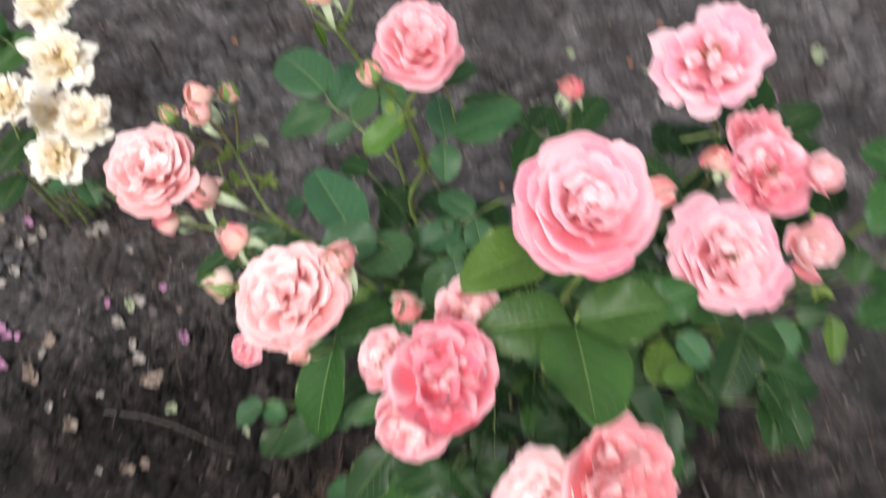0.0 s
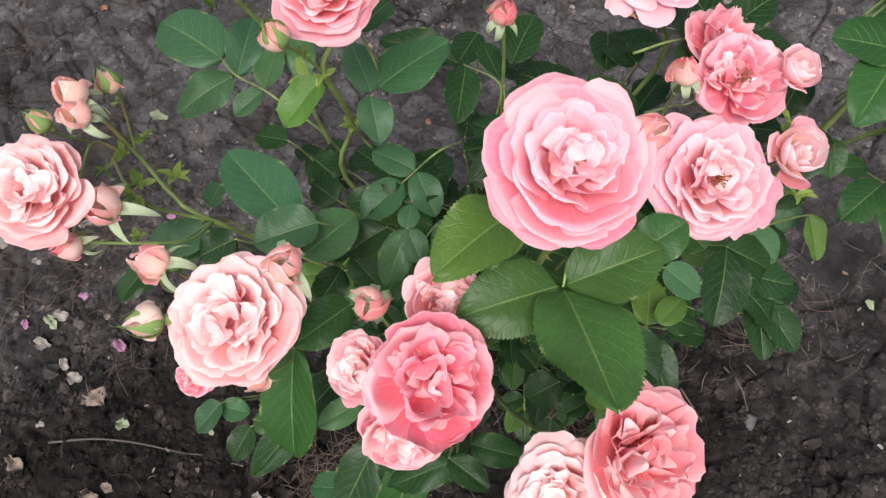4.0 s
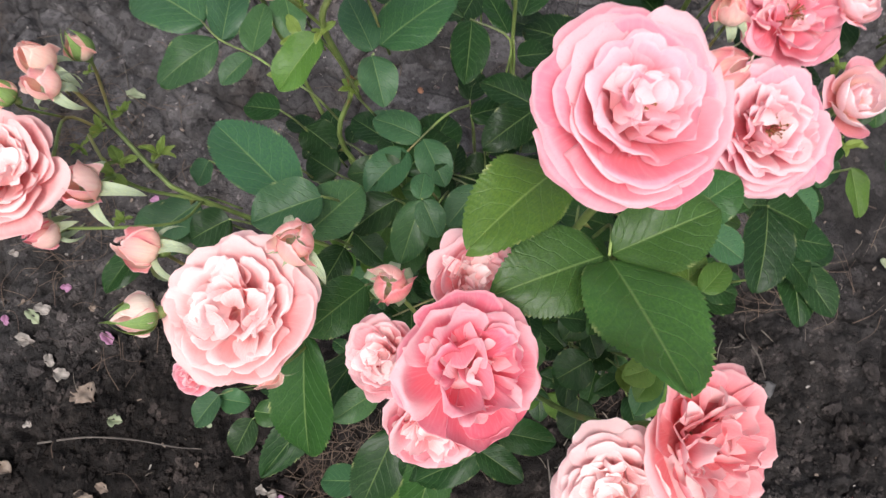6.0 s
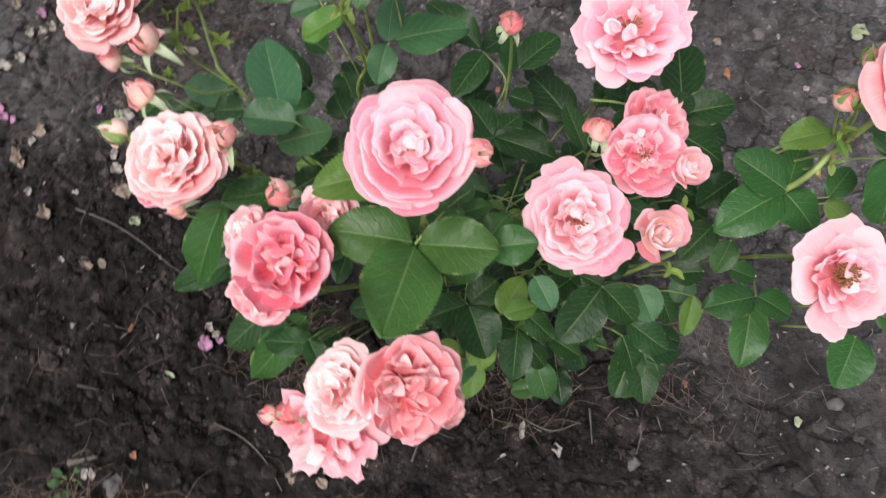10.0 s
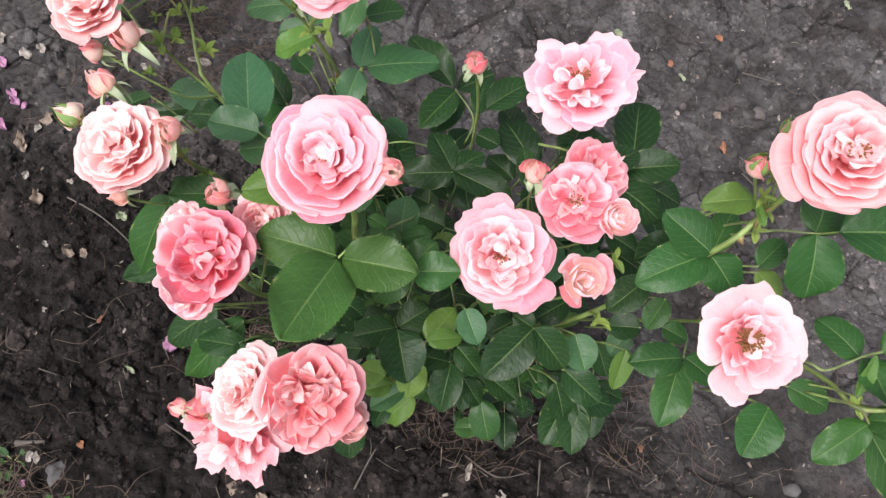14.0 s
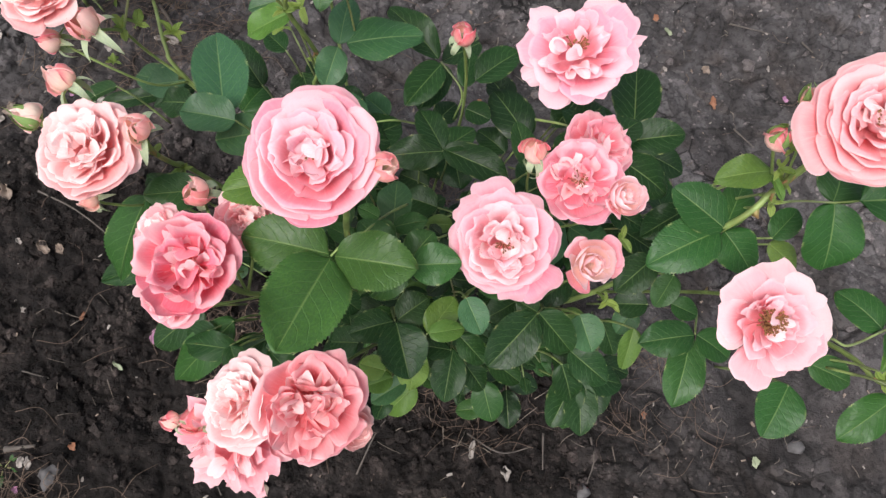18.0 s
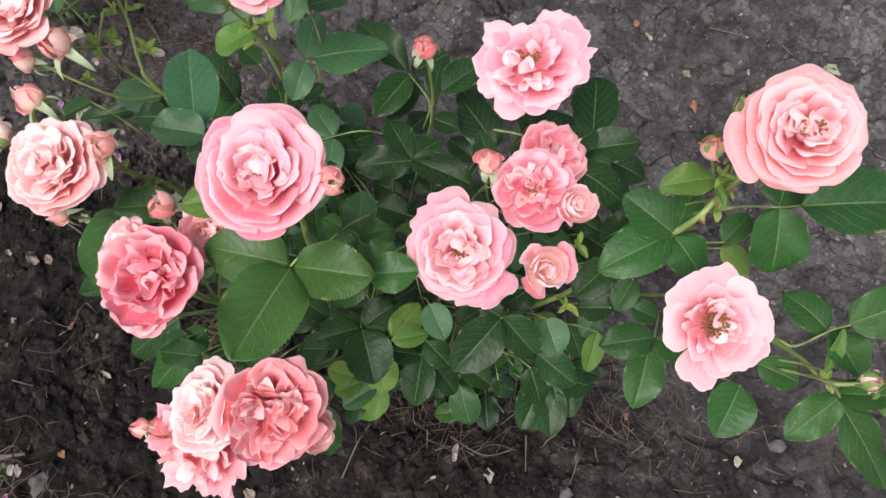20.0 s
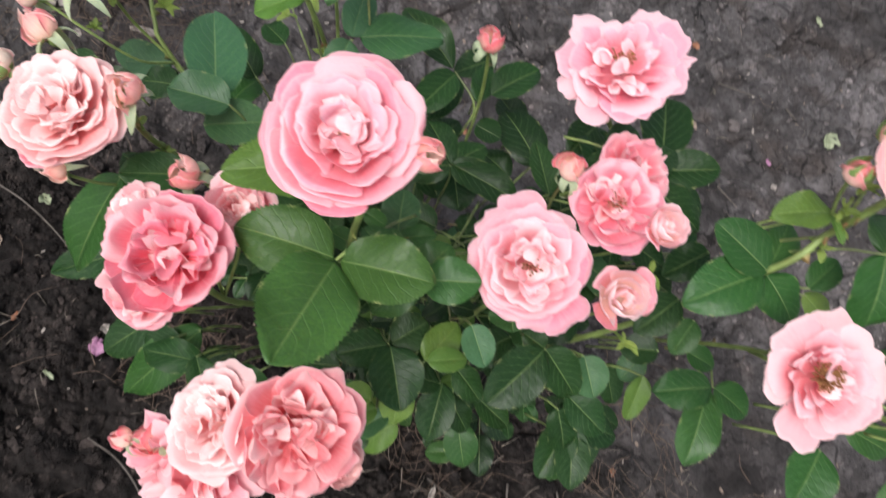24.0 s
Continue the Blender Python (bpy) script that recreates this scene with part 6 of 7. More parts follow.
# the bluish grey tone paints sky sheen into these upper leaves
leaf(bush, "grey", [(0.008, 0.401, 0.550), (-0.003, 0.399, 0.535), (-0.012, 0.394, 0.525), (0.002, 0.391, 0.487)], [((0.007, 0.402, 0.555), (-0.001, 0.450, 0.560), 0.0272), ((0.014, 0.404, 0.555), (0.075, 0.431, 0.565), 0.0440), ((0.006, 0.399, 0.550), (0.006, 0.363, 0.540), 0.0278)], 204)
leaf(bush, "grey", [(-0.115, 0.513, 0.490), (-0.103, 0.490, 0.490), (-0.080, 0.465, 0.495), (-0.063, 0.441, 0.500), (-0.040, 0.419, 0.490), (-0.024, 0.412, 0.454)], [((-0.115, 0.514, 0.490), (-0.171, 0.584, 0.480), 0.0563), ((-0.106, 0.490, 0.490), (-0.160, 0.470, 0.480), 0.0386), ((-0.101, 0.491, 0.490), (-0.078, 0.548, 0.500), 0.0343), ((-0.079, 0.468, 0.495), (-0.061, 0.509, 0.500), 0.0260), ((-0.082, 0.464, 0.495), (-0.109, 0.448, 0.490), 0.0208)], 205)
leaf(bush, "bright", [(-0.028, 0.385, 0.600), (-0.019, 0.383, 0.576), (-0.008, 0.381, 0.530)], [((-0.028, 0.385, 0.600), (-0.061, 0.366, 0.580), 0.0268)], 206)
leaf(bush, "grey", [(-0.044, 0.522, 0.500), (-0.035, 0.512, 0.480), (-0.022, 0.499, 0.438)], [((-0.044, 0.522, 0.500), (-0.045, 0.473, 0.490), 0.0282)], 207)
leaf(bush, "mid", [(0.005, 0.423, 0.600), (0.012, 0.419, 0.576), (0.021, 0.413, 0.529)], [((0.005, 0.423, 0.600), (0.033, 0.445, 0.600), 0.0279)], 208)
leaf(bush, "dark", [(-0.071, 0.440, 0.450), (-0.058, 0.435, 0.430), (-0.042, 0.427, 0.388)], [((-0.071, 0.440, 0.450), (-0.101, 0.459, 0.440), 0.0253)], 209)
leaf(bush, "dark", [(-0.055, 0.438, 0.420), (-0.043, 0.432, 0.400), (-0.027, 0.424, 0.358)], [((-0.055, 0.438, 0.420), (-0.034, 0.409, 0.420), 0.0342)], 210)
leaf(bush, "dark", [(0.119, 0.499, 0.480), (0.118, 0.489, 0.457), (0.117, 0.475, 0.412)], [((0.119, 0.499, 0.480), (0.090, 0.465, 0.480), 0.0302), ((0.096, 0.460, 0.480), (0.083, 0.409, 0.470), 0.0305)], 211)
leaf(bush, "dark", [(-0.183, 0.320, 0.500), (-0.167, 0.322, 0.482), (-0.148, 0.325, 0.443)], [((-0.183, 0.320, 0.500), (-0.217, 0.302, 0.480), 0.0187)], 212)
leaf(bush, "dark", [(-0.122, 0.336, 0.480), (-0.108, 0.337, 0.460), (-0.089, 0.339, 0.419)], [((-0.122, 0.336, 0.480), (-0.156, 0.332, 0.470), 0.0313)], 213)
leaf(bush, "grey", [(-0.146, 0.366, 0.460), (-0.131, 0.365, 0.441), (-0.111, 0.365, 0.402)], [((-0.146, 0.366, 0.460), (-0.187, 0.353, 0.450), 0.0327)], 214)
leaf(bush, "grey", [(-0.135, 0.407, 0.450), (-0.120, 0.404, 0.431), (-0.101, 0.400, 0.392)], [((-0.135, 0.407, 0.450), (-0.150, 0.393, 0.440), 0.0244)], 215)
leaf(bush, "dark", [(0.244, 0.422, 0.500), (0.234, 0.417, 0.477), (0.221, 0.412, 0.432)], [((0.244, 0.422, 0.500), (0.227, 0.463, 0.500), 0.0389)], 216)
leaf(bush, "dark", [(0.289, 0.215, 0.440), (0.277, 0.225, 0.421), (0.262, 0.236, 0.381)], [((0.289, 0.215, 0.440), (0.312, 0.187, 0.420), 0.0310)], 217)
leaf(bush, "dark", [(0.293, 0.230, 0.440), (0.280, 0.238, 0.421), (0.265, 0.249, 0.380)], [((0.293, 0.230, 0.440), (0.337, 0.214, 0.430), 0.0332)], 218)
leaf(bush, "mid", [(0.314, 0.203, 0.400), (0.301, 0.213, 0.383), (0.285, 0.226, 0.344)], [((0.314, 0.203, 0.400), (0.319, 0.166, 0.380), 0.0297)], 219)
leaf(bush, "bright", [(0.331, 0.250, 0.500), (0.318, 0.257, 0.481), (0.301, 0.265, 0.440)], [((0.331, 0.250, 0.500), (0.334, 0.217, 0.480), 0.0202)], 220)
leaf(bush, "mid", [(0.201, 0.238, 0.560), (0.194, 0.247, 0.537), (0.187, 0.257, 0.491)], [((0.201, 0.238, 0.560), (0.209, 0.219, 0.560), 0.0341)], 221)


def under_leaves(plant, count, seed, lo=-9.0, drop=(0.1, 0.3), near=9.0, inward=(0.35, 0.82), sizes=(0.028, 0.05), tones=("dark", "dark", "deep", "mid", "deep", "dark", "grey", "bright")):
    """Lower leaves inside the bush, below those that were set one by one; mostly dark tones put their shade into the
    colour.
    """
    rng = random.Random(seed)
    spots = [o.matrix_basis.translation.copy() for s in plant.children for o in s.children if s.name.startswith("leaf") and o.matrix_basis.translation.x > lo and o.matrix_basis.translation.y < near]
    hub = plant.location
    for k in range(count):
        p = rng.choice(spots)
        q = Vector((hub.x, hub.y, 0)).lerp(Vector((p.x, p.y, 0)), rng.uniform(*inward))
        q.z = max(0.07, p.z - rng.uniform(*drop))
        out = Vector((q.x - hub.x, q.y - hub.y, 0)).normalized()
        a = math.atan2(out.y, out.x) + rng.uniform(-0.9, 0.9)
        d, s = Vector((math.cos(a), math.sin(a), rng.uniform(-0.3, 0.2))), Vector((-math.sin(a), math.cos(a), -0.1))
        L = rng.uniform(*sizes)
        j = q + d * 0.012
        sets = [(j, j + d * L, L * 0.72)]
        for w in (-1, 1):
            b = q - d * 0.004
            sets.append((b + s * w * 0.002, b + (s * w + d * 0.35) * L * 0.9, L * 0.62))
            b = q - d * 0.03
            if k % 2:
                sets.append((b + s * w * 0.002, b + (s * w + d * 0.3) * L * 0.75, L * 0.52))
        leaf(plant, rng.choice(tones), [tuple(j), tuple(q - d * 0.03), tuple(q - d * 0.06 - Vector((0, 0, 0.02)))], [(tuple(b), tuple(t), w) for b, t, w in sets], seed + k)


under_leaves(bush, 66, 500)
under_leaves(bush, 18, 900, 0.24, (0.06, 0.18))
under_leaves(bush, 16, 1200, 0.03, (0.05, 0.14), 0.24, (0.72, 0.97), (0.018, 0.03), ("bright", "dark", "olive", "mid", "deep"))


# ---- the cream rose bush beside it ----
cream_bush = plant_at("cream_rose_bush", (-0.52, 0.62, 0.0), "low rose bush with clustered cream-white blooms", "rose bush")
for k in range(6):
    cane(cream_bush, [(-0.62 + 0.01 * k, 0.66 + 0.015 * (k % 3), -0.01), (-0.61 + 0.014 * k, 0.64, 0.15), (-0.58 + 0.022 * k, 0.61 + 0.03 * (k % 3), 0.32)], 0.003, 0.0018, seed=k)
rose(cream_bush, (-0.466, 0.659, 0.396), (0.10, -0.30, 1), 0.0508, "ruffle", IVORY, CREAMY, 253, "cream-white ruffled rose with a yellowish heart", stamens=6, petals=IVORY_PETAL)
rose(cream_bush, (-0.426, 0.590, 0.366), (0.30, -0.20, 1), 0.0431, "ruffle", IVORY, CREAMY, 254, "cream-white ruffled rose with a yellowish heart", stamens=6, petals=IVORY_PETAL)
rose(cream_bush, (-0.490, 0.578, 0.300), (0.05, -0.40, 1), 0.0440, "ruffle", IVORY, CREAMY, 255, "cream-white ruffled rose with a yellowish heart", stamens=6, petals=IVORY_PETAL)
rose(cream_bush, (-0.509, 0.758, 0.396), (0.10, -0.20, 1), 0.0472, "ruffle", IVORY, CREAMY, 256, "cream-white ruffled rose with a yellowish heart", stamens=6, petals=IVORY_PETAL)
rose(cream_bush, (-0.500, 0.575, 0.417), (-0.20, -0.30, 1), 0.0389, "ruffle", IVORY, CREAMY, 257, "cream-white ruffled rose with a yellowish heart", stamens=6, petals=IVORY_PETAL)
rose(cream_bush, (-0.482, 0.607, 0.357), (-0.10, -0.30, 1), 0.0386, "ruffle", IVORY, CREAMY, 258, "cream-white ruffled rose with a yellowish heart", stamens=6, petals=IVORY_PETAL)
rose(cream_bush, (-0.572, 0.662, 0.416), (-0.20, -0.20, 1), 0.0479, "ruffle", IVORY, CREAMY, 259, "cream-white ruffled rose with a yellowish heart", stamens=6, petals=IVORY_PETAL)
leaf(cream_bush, "grey", [(-0.490, 0.594, 0.220), (-0.472, 0.587, 0.211), (-0.449, 0.578, 0.183)], [((-0.490, 0.594, 0.220), (-0.473, 0.565, 0.200), 0.0311)], 222)
leaf(cream_bush, "grey", [(-0.504, 0.589, 0.220), (-0.486, 0.582, 0.211), (-0.463, 0.573, 0.183)], [((-0.504, 0.589, 0.220), (-0.554, 0.598, 0.200), 0.0313)], 223)
leaf(cream_bush, "grey", [(-0.473, 0.584, 0.220), (-0.454, 0.577, 0.211), (-0.431, 0.568, 0.183)], [((-0.473, 0.584, 0.220), (-0.459, 0.610, 0.200), 0.0283)], 224)
leaf(cream_bush, "mid", [(-0.589, 0.811, 0.280), (-0.572, 0.800, 0.271), (-0.551, 0.787, 0.243)], [((-0.589, 0.811, 0.280), (-0.642, 0.764, 0.260), 0.0571)], 225)
leaf(cream_bush, "dark", [(-0.555, 0.650, 0.260), (-0.537, 0.642, 0.251), (-0.515, 0.632, 0.223)], [((-0.555, 0.650, 0.260), (-0.596, 0.591, 0.250), 0.0533)], 226)
leaf(cream_bush, "dark", [(-0.591, 0.618, 0.200), (-0.572, 0.611, 0.192), (-0.549, 0.602, 0.165)], [((-0.591, 0.618, 0.200), (-0.606, 0.561, 0.200), 0.0472)], 227)
leaf(cream_bush, "mid", [(-0.621, 0.790, 0.300), (-0.604, 0.780, 0.291), (-0.583, 0.767, 0.263)], [((-0.621, 0.790, 0.300), (-0.690, 0.834, 0.300), 0.0643)], 228)
leaf(cream_bush, "dark", [(-0.612, 0.673, 0.280), (-0.594, 0.665, 0.271), (-0.571, 0.655, 0.243)], [((-0.612, 0.673, 0.280), (-0.678, 0.680, 0.260), 0.0617)], 229)
leaf(cream_bush, "dark", [(-0.593, 0.855, 0.260), (-0.577, 0.844, 0.251), (-0.557, 0.829, 0.224)], [((-0.593, 0.855, 0.260), (-0.564, 0.890, 0.250), 0.0515)], 230)

# ---- fallen petals, leaves and twigs on the soil ----
GREEN_LITTER = plain_material("withered_green", (0.16, 0.19, 0.11), (0.30, 0.33, 0.22), 50.0, 0.7, 0.25, 0.15)
flake(0.271, 0.157, 0.0089, 5, WHITE_LITTER, "white dried rose petal lying on the soil", "petal", 3.0, 0.50, 319)
flake(0.327, 0.140, 0.0109, 25, WHITE_LITTER, "white dried rose petal lying on the soil", "petal", 2.0, 0.50, 320)
flake(-0.438, 0.246, 0.0155, 60, TAN_LITTER, "curled tan dead leaf on the soil", "leaf", 1.6, 0.30, 321)
flake(-0.223, 0.172, 0.0206, 20, MAUVE_LITTER, "withered mauve petal on the soil", "petal", 1.2, 0.90, 322)
flake(-0.215, 0.190, 0.0110, 60, WHITE_LITTER, "white dried rose petal lying on the soil", "petal", 1.4, 0.80, 323)
flake(0.494, 0.931, 0.0138, 70, TAN_LITTER, "curled tan dead leaf on the soil", "leaf", 1.3, 0.30, 324)
flake(0.520, 0.870, 0.0127, 20, RUST_LITTER, "rust-brown scrap of leaf on the soil", "leaf", 2.0, 0.40, 325)
flake(0.410, 0.987, 0.0088, 60, GREEN_LITTER, "narrow green leaf scrap on the soil", "leaf", 2.0, 0.30, 326)
flake(-0.258, 0.115, 0.0061, 70, GREEN_LITTER, "narrow green leaf scrap on the soil", "leaf", 3.4, 0.20, 327)
flake(-0.396, 1.087, 0.0104, 50, RUST_LITTER, "rust-brown scrap of leaf on the soil", "leaf", 1.3, 0.40, 328)
flake(0.381, 1.005, 0.0106, 20, RUST_LITTER, "rust-brown scrap of leaf on the soil", "leaf", 1.5, 0.50, 329)
flake(0.458, 1.108, 0.0109, 80, RUST_LITTER, "rust-brown scrap of leaf on the soil", "leaf", 1.5, 0.30, 330)
flake(-0.335, 0.166, 0.0068, 0, RUST_LITTER, "rust-brown scrap of leaf on the soil", "leaf", 2.0, 0.30, 331)
flake(0.511, 0.288, 0.0071, 20, RUST_LITTER, "rust-brown scrap of leaf on the soil", "leaf", 1.6, 0.30, 332)
flake(-0.495, 0.467, 0.0171, 70, WHITE_LITTER, "white dried rose petal lying on the soil", "petal", 1.3, 0.60, 333)
flake(-0.482, 0.498, 0.0146, 30, GREEN_LITTER, "grey-green withered leaf on the soil", "leaf", 1.7, 0.30, 334)
flake(-0.522, 0.506, 0.0093, 0, MAUVE_LITTER, "withered mauve petal on the soil", "petal", 1.6, 0.80, 335)
flake(-0.386, 0.440, 0.0144, 20, MAUVE_LITTER, "withered mauve petal on the soil", "petal", 1.2, 0.90, 336)
flake(-0.575, 0.636, 0.0138, 80, WHITE_LITTER, "white dried rose petal lying on the soil", "petal", 1.8, 0.30, 337)
flake(-0.507, 0.604, 0.0096, 60, WHITE_LITTER, "white dried rose petal lying on the soil", "petal", 1.4, 0.40, 338)
flake(-0.468, 0.434, 0.0117, 10, WHITE_LITTER, "white dried rose petal lying on the soil", "petal", 1.6, 0.40, 339)
flake(-0.453, 0.410, 0.0168, 60, WHITE_LITTER, "white dried rose petal lying on the soil", "petal", 1.2, 0.80, 340)
flake(-0.420, 0.371, 0.0255, 40, TAN_LITTER, "curled tan dead leaf on the soil", "leaf", 1.2, 0.70, 341)
flake(-0.498, 0.354, 0.0088, 70, WHITE_LITTER, "white dried rose petal lying on the soil", "petal", 1.4, 0.40, 342)
flake(-0.386, 0.328, 0.0138, 70, GREEN_LITTER, "grey-green withered leaf on the soil", "leaf", 1.2, 0.40, 343)
flake(-0.570, 0.337, 0.0099, 10, WHITE_LITTER, "white dried rose petal lying on the soil", "petal", 1.4, 0.50, 344)
flake(-0.533, 0.310, 0.0160, 40, TAN_LITTER, "curled tan dead leaf on the soil", "leaf", 1.6, 0.60, 345)
flake(-0.207, 0.183, 0.0097, 60, MAUVE_LITTER, "withered mauve petal on the soil", "petal", 1.4, 0.80, 348)
flake(-0.314, 0.829, 0.0166, 70, GREEN_LITTER, "grey-green withered leaf on the soil", "leaf", 1.8, 0.20, 349)
flake(-0.407, 0.493, 0.0080, 40, TAN_LITTER, "curled tan dead leaf on the soil", "leaf", 1.4, 0.40, 350)
flake(-0.303, 0.633, 0.0113, 60, MAUVE_LITTER, "withered mauve petal on the soil", "petal", 1.2, 0.80, 351)
flake(-0.437, 0.530, 0.0108, 70, MAUVE_LITTER, "withered mauve petal on the soil", "petal", 1.4, 0.80, 352)
flake(-0.278, 0.297, 0.0088, 50, GREEN_LITTER, "grey-green withered leaf on the soil", "leaf", 1.6, 0.30, 353)
flake(0.120, 0.732, 0.0106, 0, RUST_LITTER, "rust-brown scrap of leaf on the soil", "leaf", 1.2, 0.80, 354)
flake(-0.296, 0.248, 0.0049, 0, TAN_LITTER, "curled tan dead leaf on the soil", "leaf", 1.5, 0.30, 355)
flake(-0.114, 0.224, 0.0099, 70, TAN_LITTER, "curled tan dead leaf on the soil", "leaf", 1.5, 0.40, 356)
flake(-0.704, 0.546, 0.0190, 60, WHITE_LITTER, "white dried rose petal lying on the soil", "petal", 1.3, 0.60, 357)
flake(-0.598, 0.444, 0.0200, 20, TAN_LITTER, "curled tan dead leaf on the soil", "leaf", 1.4, 0.80, 358)
flake(-0.683, 0.656, 0.0130, 60, MAUVE_LITTER, "withered mauve petal on the soil", "petal", 1.4, 0.70, 359)
flake(-0.654, 0.634, 0.0146, 50, WHITE_LITTER, "white dried rose petal lying on the soil", "petal", 1.2, 0.50, 360)
flake(-0.685, 0.613, 0.0129, 20, WHITE_LITTER, "white dried rose petal lying on the soil", "petal", 1.4, 0.50, 361)
flake(-0.420, 0.149, 0.0070, 60, WHITE_LITTER, "white dried rose petal lying on the soil", "petal", 1.6, 0.40, 363)
flake(-0.434, 0.372, 0.0105, 40, TAN_LITTER, "curled tan dead leaf on the soil", "leaf", 1.8, 0.40, 365)
flake(-0.606, 0.383, 0.0151, 40, TAN_LITTER, "curled tan dead leaf on the soil", "leaf", 1.5, 0.60, 367)
flake(-0.672, 0.457, 0.0123, 60, MAUVE_LITTER, "withered mauve petal on the soil", "petal", 1.5, 0.70, 369)
flake(-0.226, 0.197, 0.0114, 60, WHITE_LITTER, "white dried rose petal lying on the soil", "petal", 1.3, 0.90, 371)
flake(-0.319, -0.047, 0.0093, 10, WHITE_LITTER, "white dried rose petal lying on the soil", "petal", 1.6, 0.50, 372)
flake(0.750, 1.020, 0.0193, 10, GREEN_LITTER, "grey-green withered leaf on the soil", "leaf", 1.5, 0.30, 373)
flake(0.645, 0.921, 0.0103, 60, MAUVE_LITTER, "withered mauve petal on the soil", "petal", 1.2, 0.50, 375)
flake(0.661, 0.870, 0.0102, 40, WHITE_LITTER, "white dried rose petal lying on the soil", "petal", 1.3, 0.30, 376)
flake(-0.482, 0.245, 0.0073, 60, WHITE_LITTER, "white dried rose petal lying on the soil", "petal", 1.5, 0.40, 377)
flake(-0.732, 0.661, 0.0130, 40, TAN_LITTER, "curled tan dead leaf on the soil", "leaf", 1.5, 0.50, 378)
flake(-0.679, 0.561, 0.0134, 60, WHITE_LITTER, "white dried rose petal lying on the soil", "petal", 1.3, 0.50, 379)
flake(-0.561, 0.646, 0.0186, 80, WHITE_LITTER, "white dried rose petal lying on the soil", "petal", 1.6, 0.30, 380)
flake(-0.669, 0.624, 0.0138, 60, WHITE_LITTER, "yellowish fallen petal on the soil", "petal", 1.6, 0.40, 381)
flake(-0.468, 0.505, 0.0161, 60, WHITE_LITTER, "white dried rose petal lying on the soil", "petal", 1.4, 0.40, 382)
flake(0.762, 1.034, 0.0202, 60, GREEN_LITTER, "grey-green withered leaf on the soil", "leaf", 1.5, 0.30, 383)
flake(-0.415, 0.251, 0.0117, 50, TAN_LITTER, "curled tan dead leaf on the soil", "leaf", 1.5, 0.40, 384)
flake(0.608, 0.981, 0.0061, 20, WHITE_LITTER, "white dried rose petal lying on the soil", "petal", 2.0, 0.30, 387)
flake(0.422, 0.911, 0.0069, 60, WHITE_LITTER, "white dried rose petal lying on the soil", "petal", 1.6, 0.30, 388)
flake(-0.310, -0.045, 0.0091, 30, WHITE_LITTER, "white dried rose petal lying on the soil", "petal", 2.0, 0.50, 389)
flake(0.914, 0.651, 0.0175, 10, WHITE_LITTER, "white dried rose petal lying on the soil", "petal", 1.6, 0.40, 391)
flake(0.695, 0.273, 0.0114, 20, GREEN_LITTER, "grey-green withered leaf on the soil", "leaf", 1.6, 0.40, 392)
flake(0.695, 1.315, 0.0157, 40, GREEN_LITTER, "grey-green withered leaf on the soil", "leaf", 1.4, 0.30, 393)
flake(0.268, 1.031, 0.0149, 60, GREEN_LITTER, "grey-green withered leaf on the soil", "leaf", 1.3, 0.40, 394)
flake(-0.755, 0.527, 0.0168, 20, MAUVE_LITTER, "withered mauve petal on the soil", "petal", 1.3, 0.80, 395)
flake(-0.732, 0.514, 0.0167, 70, MAUVE_LITTER, "withered mauve petal on the soil", "petal", 1.5, 0.80, 396)
flake(-0.749, 0.479, 0.0149, 40, MAUVE_LITTER, "withered mauve petal on the soil", "petal", 1.4, 0.90, 397)
flake(-0.683, 0.466, 0.0165, 60, MAUVE_LITTER, "withered mauve petal on the soil", "petal", 1.3, 0.90, 398)
flake(-0.658, 0.457, 0.0115, 20, MAUVE_LITTER, "withered mauve petal on the soil", "petal", 1.5, 0.90, 399)
flake(-0.723, 0.428, 0.0180, 10, MAUVE_LITTER, "withered mauve petal on the soil", "petal", 1.3, 0.90, 400)
flake(-0.666, 0.404, 0.0162, 80, MAUVE_LITTER, "withered mauve petal on the soil", "petal", 1.4, 0.90, 401)
flake(-0.721, 0.459, 0.0181, 60, WHITE_LITTER, "white dried rose petal lying on the soil", "petal", 1.5, 0.50, 402)
flake(-0.756, 0.554, 0.0135, 40, WHITE_LITTER, "white dried rose petal lying on the soil", "petal", 1.4, 0.50, 403)
flake(-0.606, 0.423, 0.0114, 10, WHITE_LITTER, "white dried rose petal lying on the soil", "petal", 1.6, 0.60, 406)
flake(-0.781, 0.506, 0.0167, 50, MAUVE_LITTER, "withered mauve petal on the soil", "petal", 1.3, 0.90, 407)
flake(-0.615, 0.390, 0.0193, 20, TAN_LITTER, "curled tan dead leaf on the soil", "leaf", 1.5, 0.80, 408)
flake(-0.231, -0.107, 0.0080, 40, WHITE_LITTER, "white dried rose petal lying on the soil", "petal", 1.3, 0.70, 410)
flake(-0.309, -0.082, 0.0080, 60, MAUVE_LITTER, "withered mauve petal on the soil", "petal", 1.2, 0.80, 411)
flake(-0.041, 0.015, 0.0140, 10, TAN_LITTER, "curled tan dead leaf on the soil", "leaf", 1.5, 0.60, 412)
flake(0.005, 0.017, 0.0140, 60, TAN_LITTER, "curled tan dead leaf on the soil", "leaf", 1.4, 0.60, 413)
flake(-0.266, -0.007, 0.0098, 50, RUST_LITTER, "rust-brown scrap of leaf on the soil", "leaf", 1.3, 0.50, 414)
straw_bed("bleached_straw", 0.62, 0.28, 0.12, 0.05, 40, 30, "short bleached straws strewn on the dark soil", PALE_STRAW, (0.008, 0.03), 0.0013, 0.2)
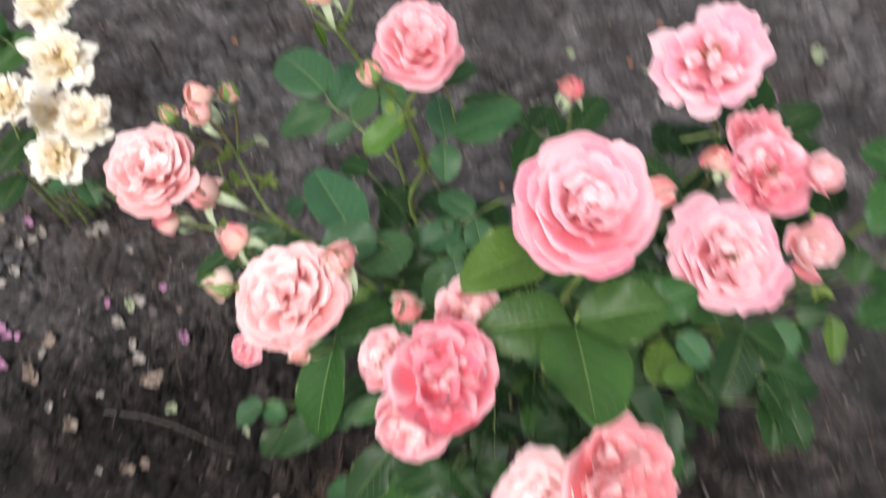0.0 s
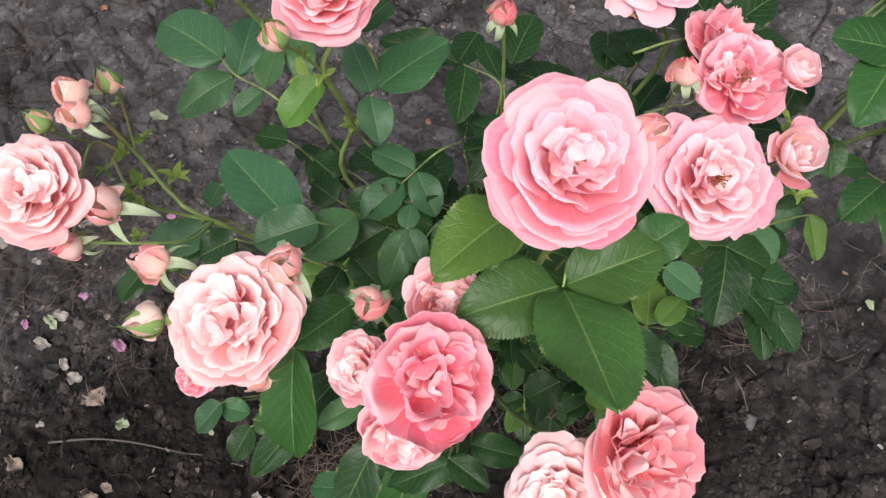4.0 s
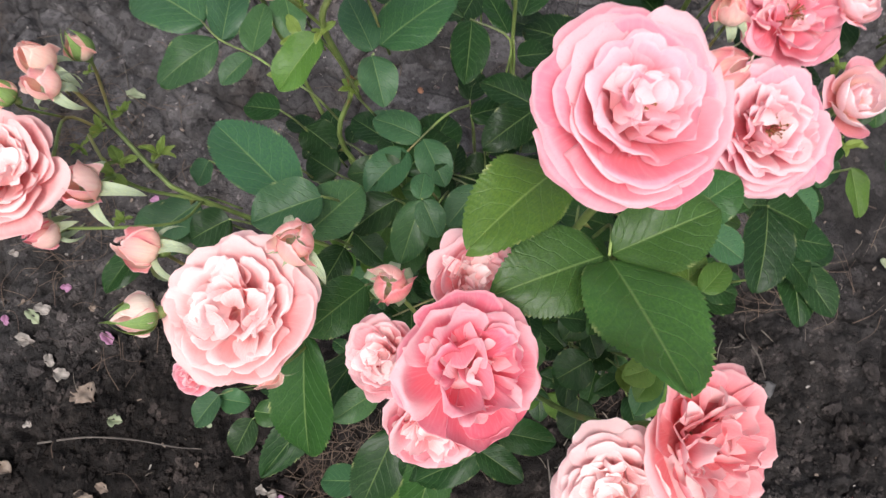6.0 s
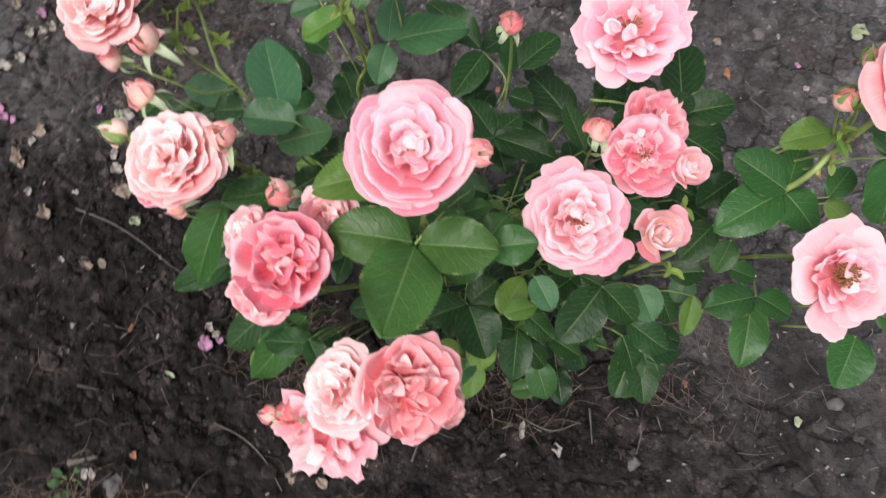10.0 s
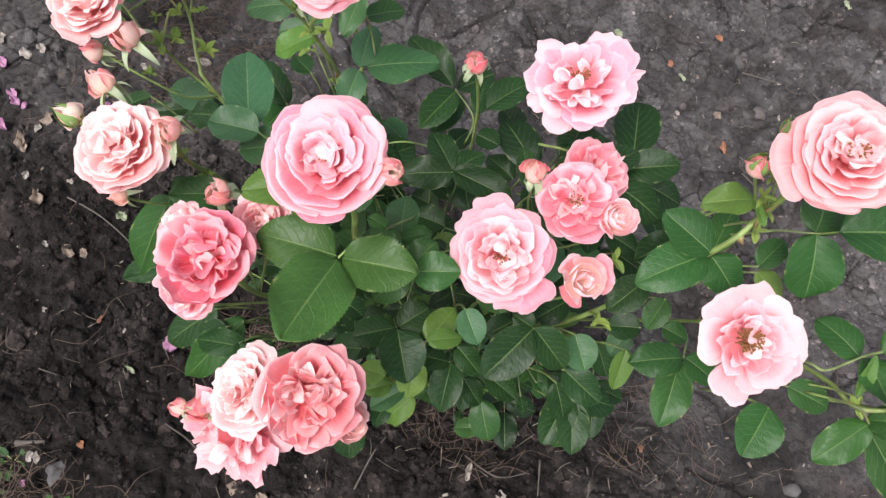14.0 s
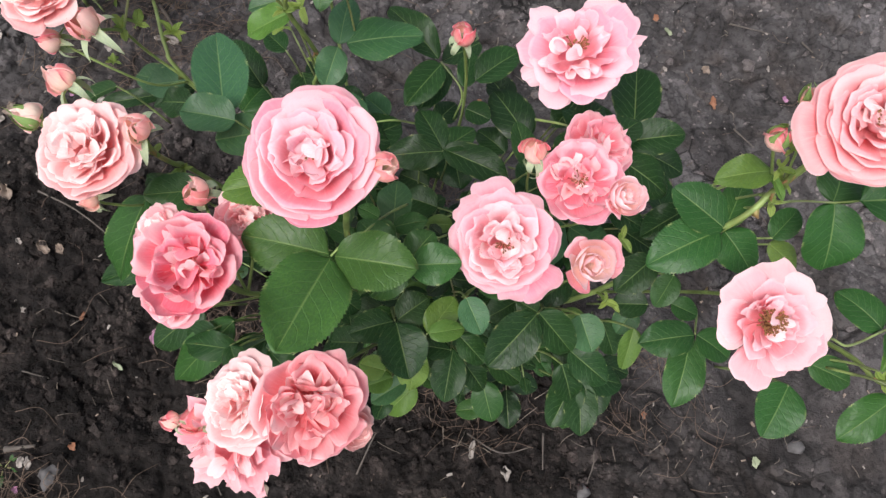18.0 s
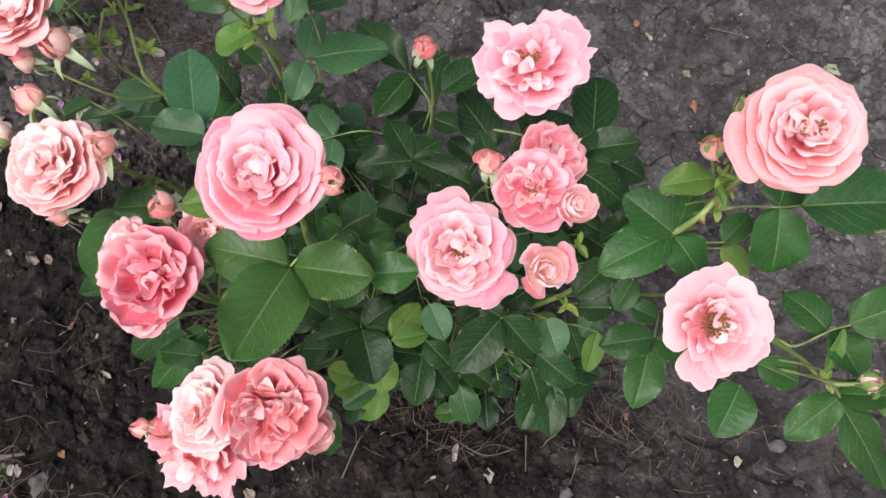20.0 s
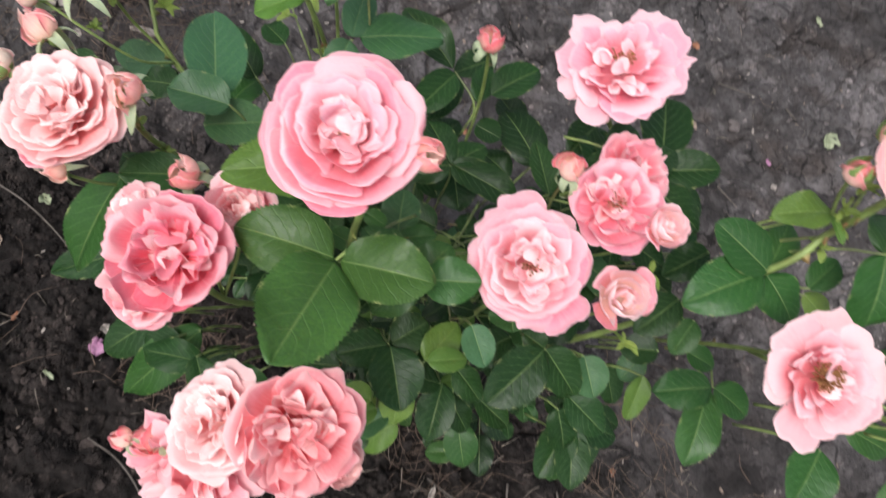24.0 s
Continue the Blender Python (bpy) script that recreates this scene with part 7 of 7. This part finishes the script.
straw_bed("bleached_straw", 0.26, 0.2, 0.09, 0.05, 30, 31, "bleached straws among the crumbs below the bush", PALE_STRAW, (0.01, 0.04), 0.0010, 0.2)
straw_bed("bleached_straw", -0.33, 0.16, 0.09, 0.1, 28, 32, "short bleached straws on the dark cracked soil", PALE_STRAW, (0.008, 0.03), 0.0008, 0.2)
straw_bed("bleached_straw", 0.5, 0.95, 0.25, 0.16, 45, 33, "short bleached straws on the dry cracked soil", PALE_STRAW, (0.008, 0.03), 0.0010, 0.2)
pebble(0.756, 0.32, 0.0105, 41)
pebble(-0.278, -0.051, 0.0160, 42)
pebble(0.442, 0.151, 0.0110, 43)
twig([(-0.348, -0.038), (-0.311, -0.021)], 0.0042, "short dark stick on the soil")
flake(-0.424, 0.654, 0.0150, -80, WHITE_LITTER, "long grey dried leaf on the soil", "leaf", 2.8, 0.30, 440)
seedling(-0.343, -0.061, 0.022, 62)
seedling(-0.249, -0.100, 0.022, 136)
seedling(-0.353, -0.105, 0.022, 20)
straw_bed("dry_straw", -0.43, 0.74, 0.07, 0.07, 170, 9, "matted brown grass and straw beside the cream roses")
straw_bed("dry_straw", -0.40, 0.58, 0.05, 0.07, 60, 10, "brown straw between the two rose bushes")
straw_bed("dry_straw", -0.317, -0.124, 0.06, 0.05, 260, 8, "matted brown straw at the edge of the bed")
straw_bed("dry_straw", 0.514, 0.369, 0.050, 0.030, 45, 20, "thin dry straw and roots on the soil below the roses")
straw_bed("dry_straw", 0.523, 0.274, 0.050, 0.030, 26, 21, "thin dry straw and roots on the soil below the roses")
straw_bed("dry_straw", 0.261, 0.186, 0.040, 0.020, 20, 22, "thin dry straw and roots on the soil below the roses")
twig([(-0.488, 0.327), (-0.428, 0.318), (-0.375, 0.302), (-0.319, 0.277), (-0.288, 0.266)], 0.0015, "thin bent grey twig on the soil")
twig([(-0.172, 0.062), (-0.126, 0.052), (-0.084, 0.029), (-0.047, -0.007)], 0.0017, "thin grey root thread on the soil")
twig([(0.259, 0.178), (0.297, 0.167), (0.323, 0.169), (0.354, 0.188)], 0.0017, "pale root thread on the soil")
twig([(0.367, 0.213), (0.379, 0.162)], 0.0017, "straight dry stalk on the soil")
twig([(0.437, 0.229), (0.449, 0.198), (0.447, 0.164)], 0.0017, "thin dry stalk on the soil")
twig([(0.124, 0.076), (0.131, 0.132), (0.140, 0.160)], 0.0016, "thin dry stalk on the soil")
twig([(-0.462, 0.712), (-0.430, 0.686), (-0.412, 0.668)], 0.0035, "short dark stick on the soil")
twig([(0.560, 0.823), (0.602, 0.797)], 0.0015, "dry grass stem on the soil")
twig([(-0.326, 0.899), (-0.323, 0.836)], 0.0014, "dry grass stem on the soil")
twig([(0.011, 0.441), (0.008, 0.183)], 0.0005, "thin dry stalk under the bush")
twig([(0.520, 1.050), (0.598, 1.057)], 0.0016, "dry grass stem on the soil")
twig([(0.659, 1.058), (0.683, 1.043)], 0.0016, "short dry stem on the soil")
twig([(-0.383, 0.067), (-0.341, 0.069)], 0.0012, "thin dry stem on the soil")
